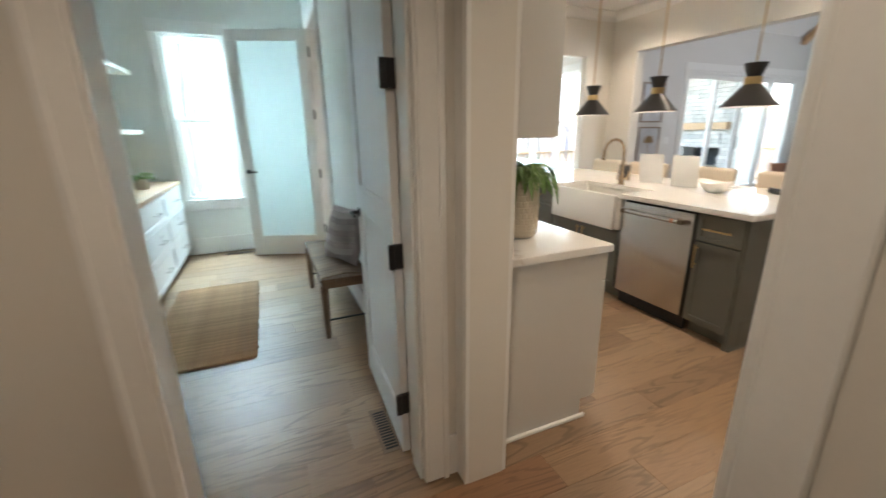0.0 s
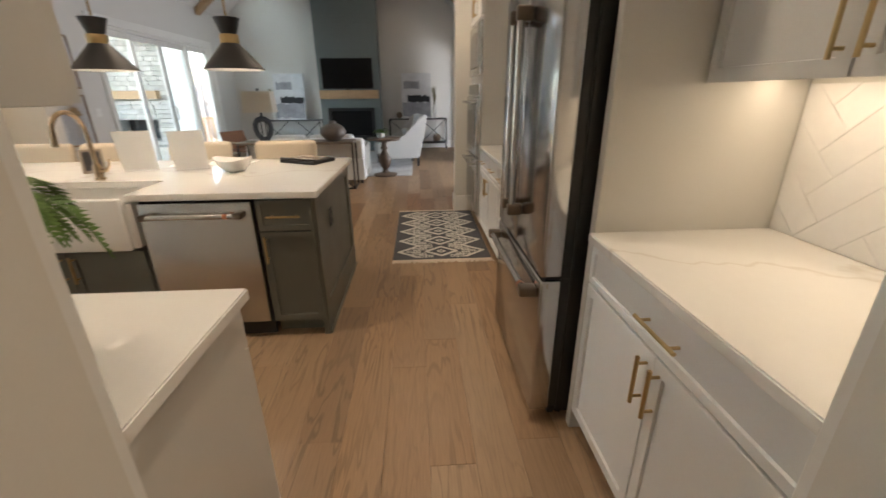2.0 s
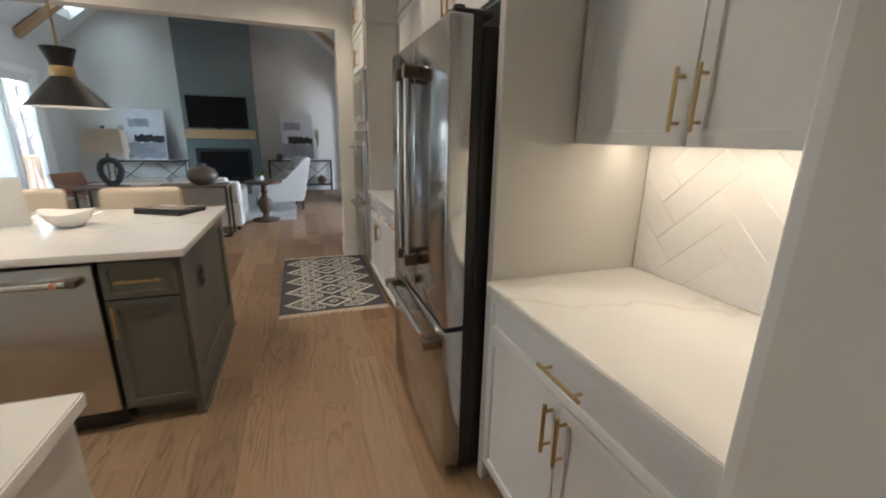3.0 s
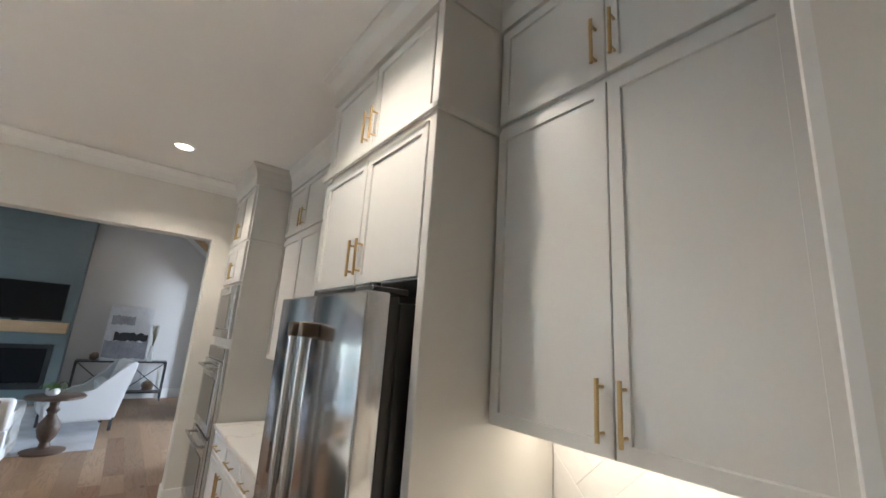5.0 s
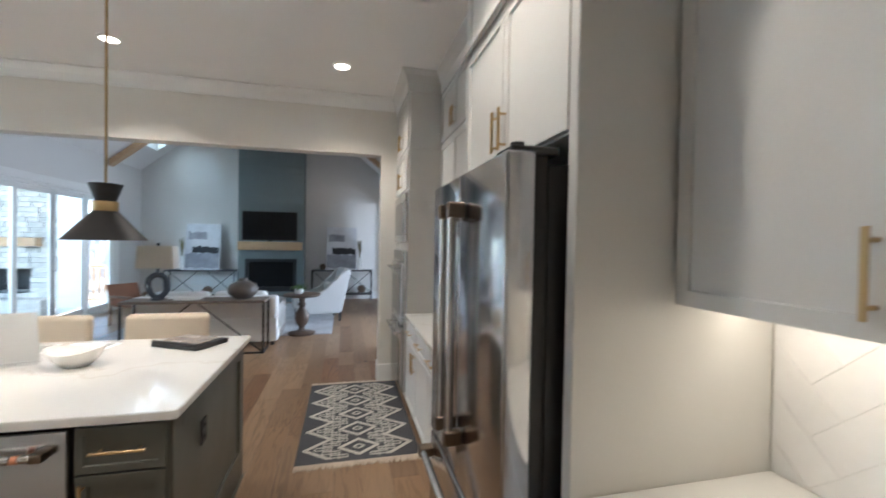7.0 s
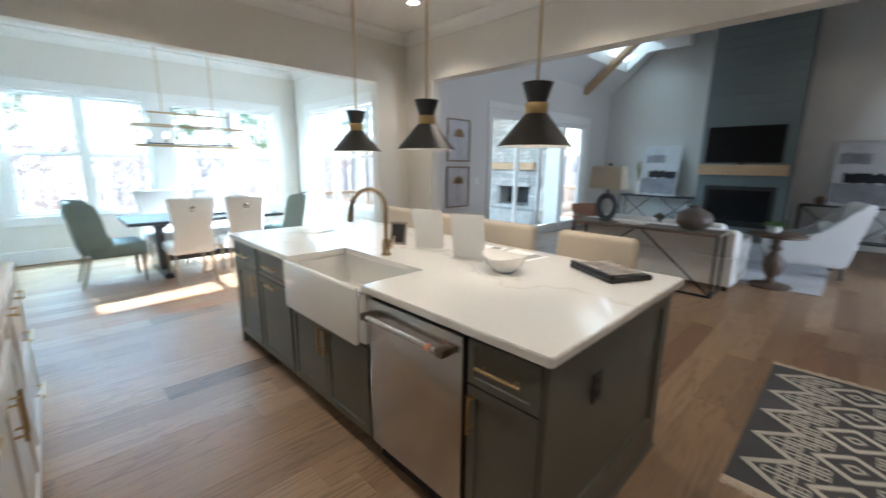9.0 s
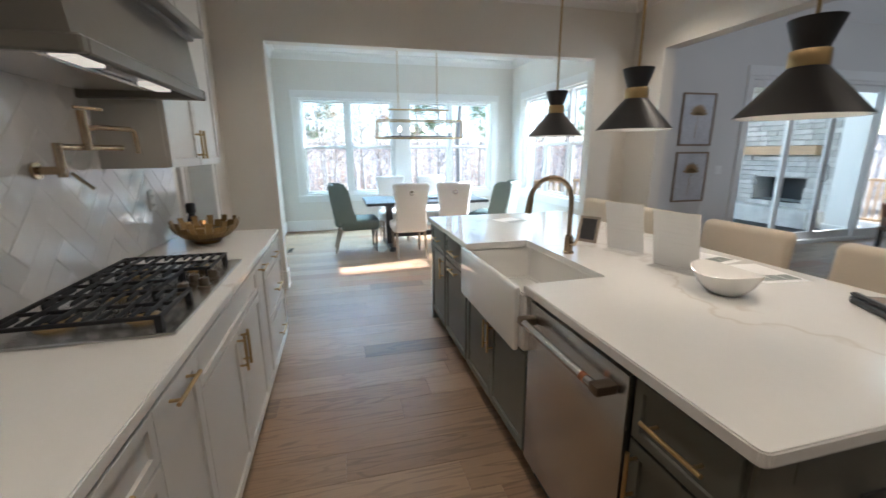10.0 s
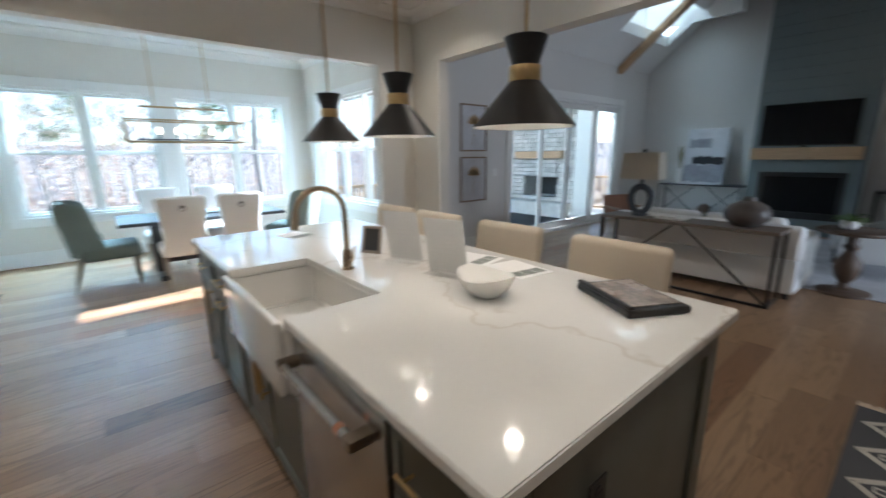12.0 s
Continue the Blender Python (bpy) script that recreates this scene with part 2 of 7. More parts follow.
    l.new(pr.outputs[0], gm.inputs[0]), l.new(g.outputs[0], gm.inputs[3])
    mu = n.new("ShaderNodeMath")
    mu.operation = 'MULTIPLY'
    l.new(gm.outputs[0], mu.inputs[0]), l.new(f.outputs[0], mu.inputs[1])
    vo = n.new("ShaderNodeTexVoronoi")
    vo.inputs["Scale"].default_value = 1.0
    mp3 = n.new("ShaderNodeMapping")
    mp3.inputs["Scale"].default_value = (1.3, 2.6, 1)
    l.new(add.outputs[0], mp3.inputs[0]), l.new(mp3.outputs[0], vo.inputs[0])
    kn = n.new("ShaderNodeMapRange")
    kn.inputs[1].default_value, kn.inputs[2].default_value, kn.inputs[3].default_value, kn.inputs[4].default_value = 0.02, 0.075, 0.42, 1.0
    l.new(vo.outputs["Distance"], kn.inputs[0])
    mu2 = n.new("ShaderNodeMath")
    mu2.operation = 'MULTIPLY'
    l.new(mu.outputs[0], mu2.inputs[0]), l.new(kn.outputs[0], mu2.inputs[1])
    sc = n.new("ShaderNodeVectorMath")
    sc.operation = 'SCALE'
    l.new(tone.outputs[0], sc.inputs[0]), l.new(mu2.outputs[0], sc.inputs["Scale"])
    l.new(sc.outputs[0], b.inputs["Base Color"])
    rr = n.new("ShaderNodeMapRange")
    rr.inputs[1].default_value, rr.inputs[2].default_value, rr.inputs[3].default_value, rr.inputs[4].default_value = 0.3, 0.7, 0.36, 0.48
    l.new(fine.outputs[0], rr.inputs[0]), l.new(rr.outputs[0], b.inputs["Roughness"])
    bp = n.new("ShaderNodeBump")
    bp.inputs["Strength"].default_value, bp.inputs["Distance"].default_value = 0.12, 0.002
    l.new(fine.outputs[0], bp.inputs["Height"]), l.new(bp.outputs[0], b.inputs["Normal"])
    return m


OAK = oak_mat("oak_plank", True)
OAK_FAR = oak_mat("oak_plank_far", False)

# ---- mesh helpers ----


def mesh_ob(name, bm, material, smooth=False):
    bmesh.ops.recalc_face_normals(bm, faces=bm.faces)
    me = bpy.data.meshes.new(name)
    bm.to_mesh(me)
    bm.free()
    me.materials.append(material)
    if smooth:
        for p in me.polygons:
            p.use_smooth = True
        me.set_sharp_from_angle(angle=radians(40))
    return new(name, me)


def part(name, bm, material, parent, label="", smooth=False):
    ob = mesh_ob(name, bm, material, smooth)
    ob.parent = parent
    if label:
        ob["label"] = label
    return ob


def thing(name, label, category, m=None, group="", kind=""):
    ob = new(name)
    ob.empty_display_size = 0.1
    if m is not None:
        ob.matrix_world = m
    return tagged(ob, label, category, group, kind)


def structure(name, bm, material, label="", category="", smooth=False):
    ob = mesh_ob(name, bm, material, smooth)
    return tagged(ob, label, category, kind="structure")


def B(*boxes, bm=None, bev=0.0, seg=1):
    """A bmesh of boxes, each (x0, x1, y0, y1, z0, z1), bevelled."""
    bm = bm or bmesh.new()
    for x0, x1, y0, y1, z0, z1 in boxes:
        r = bmesh.ops.create_cube(bm, size=1.0)
        bmesh.ops.transform(bm, matrix=Matrix.Translation(((x0 + x1) / 2, (y0 + y1) / 2, (z0 + z1) / 2)) @ Matrix.Diagonal((abs(x1 - x0), abs(y1 - y0), abs(z1 - z0), 1)), verts=r["verts"])
        if bev:
            es = list({e for v in r["verts"] for e in v.link_edges})
            bmesh.ops.bevel(bm, geom=es, offset=bev, segments=seg, affect='EDGES', profile=0.5)
    return bm


def cyl(bm, p, q, r, r2=None, n=14):
    p, q = Vector(p), Vector(q)
    d = q - p
    res = bmesh.ops.create_cone(bm, cap_ends=True, segments=n, radius1=r, radius2=r if r2 is None else r2, depth=d.length)
    bmesh.ops.transform(bm, matrix=Matrix.Translation((p + q) / 2) @ d.to_track_quat('Z', 'Y').to_matrix().to_4x4(), verts=res["verts"])
    return bm


def lathe(bm, prof, n=24, at=(0, 0, 0), close=True):
    """A turned shape from (radius, height) pairs."""
    rings = []
    for r, z in prof:
        rings.append([bm.verts.new((at[0] + r * math.cos(2 * math.pi * i / n), at[1] + r * math.sin(2 * math.pi * i / n), at[2] + z)) for i in range(n)])
    for a, b in zip(rings, rings[1:]):
        for i in range(n):
            bm.faces.new((a[i], a[(i + 1) % n], b[(i + 1) % n], b[i]))
    if close:
        bm.faces.new(list(reversed(rings[0])))
        bm.faces.new(rings[-1])
    return bm


def tube(bm, pts, r, n=10):
    """A round bar along points."""
    pts = [Vector(p) for p in pts]
    rings = []
    up = Vector((0.123, 0.456, 0.88)).normalized()
    for i, p in enumerate(pts):
        d = (pts[min(i + 1, len(pts) - 1)] - pts[max(i - 1, 0)]).normalized()
        s = d.cross(up).normalized()
        u = s.cross(d)
        up = u
        rr = r[i] if isinstance(r, (list, tuple)) else r
        rings.append([bm.verts.new(p + (s * math.cos(2 * math.pi * k / n) + u * math.sin(2 * math.pi * k / n)) * rr) for k in range(n)])
    for a, b in zip(rings, rings[1:]):
        for k in range(n):
            bm.faces.new((a[k], a[(k + 1) % n], b[(k + 1) % n], b[k]))
    bm.faces.new(list(reversed(rings[0])))
    bm.faces.new(rings[-1])
    return bm


def prism(bm, outline, axis, a, b):
    """Extrudes a 2D outline along an axis from a to b."""
    def put(u, v, w):
        return {"x": (w, u, v), "y": (u, w, v), "z": (u, v, w)}[axis]
    lo = [bm.verts.new(put(u, v, a)) for u, v in outline]
    hi = [bm.verts.new(put(u, v, b)) for u, v in outline]
    k = len(outline)
    for i in range(k):
        bm.faces.new((lo[i], lo[(i + 1) % k], hi[(i + 1) % k], hi[i]))
    bm.faces.new(list(reversed(lo)))
    bm.faces.new(hi)
    return bm


def arc(cx, cz, r, a0, a1, n):
    return [(cx + r * math.cos(radians(a0 + (a1 - a0) * i / n)), cz + r * math.sin(radians(a0 + (a1 - a0) * i / n))) for i in range(n + 1)]


def wall_with(name, axis, a, b, u0, u1, z0, z1, holes, material, label):
    """A wall of thickness a..b across an axis, with openings (u0, u1, z0, z1) cut through."""
    cuts = sorted({u0, u1, *[h[0] for h in holes], *[h[1] for h in holes]})
    bm = bmesh.new()
    for p, q in zip(cuts, cuts[1:]):
        mid = (p + q) / 2
        zs = [z0]
        for h in sorted([h for h in holes if h[0] < mid < h[1]], key=lambda h: h[2]):
            zs += [h[2], h[3]]
        zs.append(z1)
        for lo, hi in zip(zs[::2], zs[1::2]):
            if hi - lo > 1e-4:
                B((a, b, p, q, lo, hi) if axis == "x" else (p, q, a, b, lo, hi), bm=bm)
    bmesh.ops.remove_doubles(bm, verts=bm.verts, dist=1e-5)
    return structure(name, bm, material, label, "wall")


# ---- large structure ----
HK, HH, HM = 3.17, 2.75, 3.17      # ceiling heights: kitchen, hall, mudroom
XW, XE, YS, YN = 1.13, 5.77, -0.07, 5.89

sub = structure("floor", B((-3.0, 12.8, -3.0, 9.8, -0.25, -0.016)), DARK, "wide-plank light oak floor through all the rooms", "floor")

wall_with("wall_kitchen_west", "x", 0.97, XW, 1.60, 5.97, 0, HK, [(4.66, 5.36, 0, 2.50)], WALL, "greige painted wall between kitchen and mudroom")
wall_with("wall_hall_east", "x", 0.97, XW, -0.3, 1.60, 0, HK, [(0.705, 1.60, 0, 2.52)], WALL, "greige wall with a cased opening to the hall")
wall_with("wall_kitchen_south", "y", -0.22, YS, XW, 5.91, 0, HK, [], WALL, "greige wall behind the refrigerator run")
wall_with("wall_kitchen_east", "x", XE, 5.91, -0.07, YN, 0, HK, [(0.79, 5.38, 0, 2.55)], WALL, "greige wall with a wide opening to the living room")
wall_with("wall_kitchen_north", "y", YN, 6.03, 0.97, 5.91, 0, HK, [(1.60, 5.26, 0, 2.52)], WALL, "greige wall with a wide opening to the dining nook")
structure("ceiling_kitchen", B((0.97, 5.91, -0.22, 6.03, HK, HK + 0.15)), CEIL, "flat white kitchen ceiling", "ceiling")
# hall
wall_with("wall_hall_north", "y", 1.69, 1.83, -1.2, 0.97, 0, HH, [(-0.025, 0.82, 0, 2.47)], WALL, "greige hall wall with the mudroom doorway")
wall_with("wall_hall_west", "x", -1.34, -1.2, -2.0, 1.83, 0, HH, [], WALL, "plain greige hall wall")
wall_with("wall_hall_south", "y", -2.14, -2.0, -1.34, 1.13, 0, HH, [], WALL, "plain greige hall wall")
wall_with("wall_hall_side", "x", 0.97, 1.13, -2.0, -0.3, 0, HH, [], WALL, "plain greige hall wall")
structure("ceiling_hall", B((-1.34, 0.97, -2.14, 1.83, HH, HH + 0.12)), CEIL, "flat white hall ceiling", "ceiling")
# mudroom
wall_with("wall_mudroom_north", "y", 5.97, 6.12, -1.4, 1.13, 0, HM, [(-0.52, 0.07, 0.67, 2.47)], WALL_MUD, "pale mudroom wall with a tall window")
wall_with("wall_mudroom_west", "x", -1.4, -1.25, 1.83, 5.97, 0, HM, [], WALL_MUD, "pale mudroom wall above the cabinets")
wall_with("wall_mudroom_south", "y", 1.832, 1.845, -1.25, 0.97, 0, HM, [(-0.025, 0.82, 0, 2.47)], WALL_MUD, "pale mudroom side of the doorway wall")
wall_with("wall_mudroom_east", "x", 0.955, 0.968, 1.845, 5.97, 0, HM, [(4.66, 5.36, 0, 2.50)], WALL_MUD, "pale mudroom side of the kitchen wall")
structure("ceiling_mudroom", B((-1.4, 0.97, 1.83, 6.12, HM, HM + 0.12)), CEIL, "flat white mudroom ceiling", "ceiling")
# dining nook
W_N = [(1.60, 3.31, 0.68, 2.43), (3.57, 5.30, 0.68, 2.43)]
wall_with("wall_nook_north", "y", 9.40, 9.56, 1.05, 5.9, 0, 3.19, W_N, WALL, "pale nook wall with two broad windows")
W_E = [(6.42, 8.80, 0.72, 2.43)]
wall_with("wall_nook_east", "x", 5.74, 5.90, 6.03, 9.40, 0, 3.19, W_E, WALL, "pale nook wall with a triple window")
wall_with("wall_nook_west", "x", 1.05, 1.19, 6.12, 9.40, 0, 3.19, [], WALL, "pale plain nook wall")
structure("ceiling_nook", B((1.05, 5.9, 6.03, 9.56, 3.19, 3.33)), CEIL, "flat white nook ceiling", "ceiling")
# foyer, out of view; its south opening is added to let daylight in
wall_with("wall_foyer_south", "y", -2.6, -2.45, 5.91, 12.7, 0, 2.9, [(7.8, 9.4, 0, 2.3)], WALL_COOL, "unseen pale foyer wall with an opening added for daylight")
wall_with("wall_foyer_west", "x", 5.91, 6.05, -2.45, -0.22, 0, 2.9, [], WALL_COOL, "plain pale foyer wall")
wall_with("wall_foyer_east", "x", 12.56, 12.7, -2.45, -0.16, 0, 2.9, [], WALL_COOL, "plain pale foyer wall")
structure("ceiling_foyer", B((5.91, 12.7, -2.6, -0.16, 2.9, 3.0)), CEIL, "flat white foyer ceiling", "ceiling")
# living room
LX, LY0, LY1, EAVE, RIDGE = 12.5, 0.0, 6.0, 3.22, 5.7
LYM = (LY0 + LY1) / 2
wall_with("wall_living_north", "y", LY1, 6.16, 5.91, 12.7, 0, EAVE, [(7.78, 11.38, 0.02, 2.45)], WALL_COOL, "grey living room wall with sliding doors")
# the opening from x 7.5 is unseen, added to pass the foyer daylight
wall_with("wall_living_south", "y", -0.16, LY0, 5.91, 12.7, 0, EAVE, [(7.5, 9.7, 0, 2.45), (11.2, 12.1, 0, 2.45)], WALL_COOL, "pale living room wall with openings to the foyer")
for nm, x0, x1 in (("wall_living_gable", LX, 12.7), ("wall_living_west", 5.912, 5.95)):
    bm = bmesh.new()
    if nm == "wall_living_gable":
        prism(bm, [(LY0, 0), (LY1, 0), (LY1, EAVE), (LYM, RIDGE), (LY0, EAVE)], "x", x0, x1)
    else:
        prism(bm, [(LY0, EAVE), (LY1, EAVE), (LYM, RIDGE)], "x", x0, x1)
        B((x0, x1, LY0, 0.79, 0, EAVE), (x0, x1, 5.38, LY1, 0, EAVE), (x0, x1, 0.79, 5.38, 2.55, EAVE), bm=bm)
    structure(nm, bm, WALL_COOL, "tall grey gable wall of the living room", "wall")
bm = bmesh.new()
SK0, SK1 = 10.15, 12.1      # dormer well in the north slope
def slope_z(y):
    return EAVE + (RIDGE - EAVE) * (1 - abs(y - LYM) / (LYM - LY0))
def slab(x0, x1, ya, yb):
    za, zb = slope_z(ya), slope_z(yb)
    prism(bm, [(ya, za), (yb, zb), (yb, zb + 0.2), (ya, za + 0.2)], "x", x0, x1)
slab(5.91, 12.7, LY0, LYM)
slab(5.91, SK0, LYM, LY1), slab(SK1, 12.7, LYM, LY1)
slab(SK0, SK1, LYM, 4.85)
slab(SK0, SK1, 5.5, LY1)
structure("ceiling_living", bm, CEIL, "white vaulted living room ceiling", "ceiling")
structure("dormer_well", B((SK0 - 0.1, SK0, 4.2, 6.0, 4.0, 6.2), (SK1, SK1 + 0.1, 4.2, 6.0, 4.0, 6.2), (SK0 - 0.1, SK1 + 0.1, 4.2, 6.1, 6.2, 6.3), (SK0, SK1, 4.75, 4.85, 4.25, 6.2)), CEIL, "white walls of the dormer well in the vault", "wall")
structure("wall_over_nook", B((SK0 - 0.1, SK1 + 0.1, 6.0, 6.1, 3.3, 4.9), (SK0 - 0.1, SK1 + 0.1, 6.0, 6.1, 6.1, 6.2), (5.91, SK0 - 0.1, 6.0, 6.1, 3.3, 6.3), (SK1 + 0.1, 12.7, 6.0, 6.1, 3.3, 6.3)), WALL_COOL, "outer wall above the living room eave", "wall")


# ---- trim ----
def strip(name, boxes, label, material=None, cat="trim", bev=0.004):
    ob = tagged(new(name), label, cat, kind="structure")
    for b in boxes:
        part("board", B(b, bev=bev), material or TRIM, ob)
    return ob


BBH = 0.20
strip("baseboard", [(1.2, 5.73, 9.385, 9.398, 0, BBH), (1.192, 1.206, 6.05, 9.38, 0, BBH), (5.725, 5.738, 6.05, 9.38, 0, BBH)], "tall white baseboard round the nook", cat="baseboard")
strip("baseboard", [(5.954, 5.968, 0.1, 0.77, 0, BBH), (5.96, 7.68, 5.985, 5.998, 0, BBH), (11.48, 12.48, 5.985, 5.998, 0, BBH), (12.485, 12.498, 0.02, 2.15, 0, BBH), (12.485, 12.498, 3.76, 5.98, 0, BBH)], "tall white baseboard round the living room", cat="baseboard")
strip("baseboard", [(5.756, 5.768, 0.64, 0.79, 0, BBH), (5.752, 5.968, 0.79, 0.804, 0, BBH), (1.132, 1.146, 4.50, 4.57, 0, BBH), (1.132, 1.146, 5.45, 5.88, 0, BBH), (1.15, 1.6, 5.874, 5.888, 0, BBH), (1.60, 1.614, 5.86, 6.05, 0, BBH), (5.246, 5.26, 5.86, 6.05, 0, BBH), (5.26, 5.76, 5.874, 5.888, 0, BBH), (5.752, 5.766, 5.38, 5.874, 0, BBH)], "tall white baseboard round the kitchen", cat="baseboard")
strip("baseboard", [(-0.55, 0.94, 5.955, 5.968, 0, BBH), (0.94, 0.953, 1.95, 4.57, 0, BBH), (0.94, 0.953, 5.45, 5.95, 0, BBH), (0.915, 0.97, 1.672, 1.688, 0, BBH), (0.955, 0.968, 1.60, 1.672, 0, BBH)], "tall white baseboard round the mudroom", cat="baseboard")


def crown(name, runs, label):
    """Cove crown moulding: runs of (axis, wall plane, inward sign, start, end, ceiling)."""
    bm = bmesh.new()
    for axis, p, s, a, b, top in runs:
        out = [(0, -0.125), (0.014, -0.125), (0.016, -0.105)] + [(0.02 + 0.085 * (1 - math.cos(t)), -0.10 + 0.085 * math.sin(t)) for t in (0.2, 0.55, 0.95, 1.3, 1.55)] + [(0.112, -0.012), (0.112, 0), (0, 0)]
        prism(bm, [(p + s * u, top + v) for u, v in out], axis, a, b)
    return structure(name, bm, TRIM, label, "trim")


crown("crown_kitchen", [("x", YN, -1, XW, XE, HK - 0.001), ("y", XE, -1, 0.62, YN, HK - 0.001), ("y", XW, 1, 4.5, YN, HK - 0.001)], "white crown moulding round the kitchen ceiling")
crown("crown_nook", [("x", 9.40, -1, 1.19, 5.74, 3.189), ("y", 5.74, -1, 6.03, 9.40, 3.189), ("y", 1.19, 1, 6.03, 9.40, 3.189), ("x", 6.03, 1, 1.19, 5.74, 3.189)], "white crown moulding round the nook ceiling")


def casing(name, axis, plane, s, u0, u1, ztop, label, w=0.09, sill=None):
    """Flat casing round an opening with a wider head; s: the side it stands on."""
    th = 0.018
    a, b = sorted((plane, plane + s * th))
    c, d = sorted((plane, plane + s * (th + 0.008)))
    z0 = 0 if sill is None else sill
    bx = [(u0 - w, u0, z0, ztop), (u1, u1 + w, z0, ztop)]
    hd = [(u0 - w - 0.015, u1 + w + 0.015, ztop, ztop + 0.125)]
    if sill is not None:
        hd += [(u0 - w - 0.02, u1 + w + 0.02, sill - 0.03, sill)]
        bx += [(u0 - w, u1 + w, sill - 0.13, sill - 0.03)]
    conv = (lambda p, q, r: [(p, q, *x) if axis == "x" else (x[0], x[1], p, q, x[2], x[3]) for x in r])
    ob = tagged(new(name), label, "trim", kind="structure")
    e, f = sorted((plane + s * th, plane + s * (th + 0.010)))
    bands = [(u0 - w, u0 - w + 0.022, z0, ztop), (u1 + w - 0.022, u1 + w, z0, ztop)]
    for nm, rows in (("board", conv(a, b, bx)), ("head", conv(c, d, hd)), ("back_band", conv(e, f, bands))):
        for row_ in rows:
            part(nm, B(row_, bev=0.003 if nm != "back_band" else 0.002), TRIM, ob)
    return ob


casing("door_casing_mudroom", "y", 1.69, -1, -0.025, 0.82, 2.47, "white casing round the mudroom doorway")
casing("door_casing_mudroom_back", "y", 1.845, 1, -0.025, 0.82, 2.47, "white casing on the mudroom side")
casing("door_casing_pantry", "x", 0.955, -1, 4.66, 5.36, 2.50, "white casing round the side doorway")
casing("door_casing_side", "x", XW, 1, 4.66, 5.36, 2.50, "white casing round the side doorway")
casing("door_casing_foyer", "y", LY0, 1, 11.2, 12.1, 2.45, "white casing round the foyer doorway")
strip("jamb_mudroom", [(-0.0249, -0.011, 1.672, 1.865, 0, 2.47), (0.806, 0.8199, 1.672, 1.865, 0, 2.47), (-0.025, 0.82, 1.672, 1.865, 2.456, 2.4699), (0.793, 0.806, 1.70, 1.80, 0, 2.45)], "white door jamb with stop")
strip("jamb_side_door", [(0.935, 1.15, 4.6601, 4.675, 0, 2.5), (0.935, 1.15, 5.345, 5.3599, 0, 2.5), (0.935, 1.15, 4.66, 5.36, 2.485, 2.4999)], "white side doorway jamb")
# cased opening between hall and kitchen
strip("opening_lining", [(0.952, 1.15, 0.687, 0.7049, 0, 2.52), (0.952, 1.15, 1.6001, 1.618, 0, 2.52), (0.952, 1.15, 0.705, 1.60, 2.505, 2.5199)], "white lining of the hall opening")
strip("opening_casing", [(0.952, 0.969, 0.60, 0.687, 0, 2.62), (1.131, 1.15, 0.635, 0.687, 0, 2.62), (0.952, 0.969, 1.618, 1.688, 0, 2.62)], "white flat casing of the hall opening")


# ---- windows ----
def window(name, m, w, h, cols, label, sash=True, depth=0.14):
    """A window in its opening: local x across, z up, room side at -y."""
    o = thing(name, label, "window", m, kind="structure")
    f = 0.035
    part("window_frame", B((0, f, 0, depth, 0, h), (w - f, w, 0, depth, 0, h), (f, w - f, 0, depth, 0, f), (f, w - f, 0, depth, h - f, h), bev=0.003), TRIM, o)
    cw = (w - 2 * f) / cols
    for c in range(cols):
        x0 = f + c * cw
        if c:
            part("mullion", B((x0 - 0.032, x0 + 0.032, 0.01, depth - 0.02, f, h - f), bev=0.003), TRIM, o)
        xa, xb = x0 + (0.032 if c else 0), x0 + cw - (0.032 if c < cols - 1 else 0)
        mid = h * 0.51
        rows = ((f, mid, 0.05), (mid - 0.015, h - f, 0.085)) if sash else ((f, h - f, 0.06),)
        for za, zb, y in rows:
            s = 0.036
            part("sash", B((xa, xa + s, y, y + 0.033, za, zb), (xb - s, xb, y, y + 0.033, za, zb), (xa + s, xb - s, y, y + 0.033, za, za + s), (xa + s, xb - s, y, y + 0.033, zb - s, zb), bev=0.003), TRIM, o)
            p = part("pane", B((xa + s - 0.004, xb - s + 0.004, y + 0.014, y + 0.018, za + s - 0.004, zb - s + 0.004)), CLEAR, o)
            p.visible_shadow = False
    return o


for x0, x1, z0, z1 in W_N:
    window("window_1" if x0 < 2 else "window_2", pose(x0, 9.41, z0), x1 - x0, z1 - z0, 2, "white twin double-hung window over the woods")
casing("window_casing_north", "y", 9.40, -1, 1.60, 5.30, 2.43, "white casing round the nook windows", sill=0.68, w=0.13)
strip("window_mull_casing", [(3.31, 3.57, 9.382, 9.399, 0.68, 2.43)], "white board between the nook windows")
window("window_3", pose(5.75, 8.80, 0.72, 0, 0, -90), 2.38, 1.71, 3, "white triple double-hung window over the porch")
casing("window_casing_east", "x", 5.74, -1, 6.42, 8.80, 2.43, "white casing round the triple window", sill=0.72, w=0.13)
window("window_4", pose(-0.52, 5.98, 0.67), 0.59, 1.80, 1, "tall white double-hung mudroom window")
casing("window_casing_mudroom", "y", 5.97, -1, -0.52, 0.07, 2.47, "white casing round the mudroom window", sill=0.67)
window("dormer_window", pose(SK0, 6.0, 4.9), SK1 - SK0, 1.2, 2, "white dormer window high in the vault", sash=False)


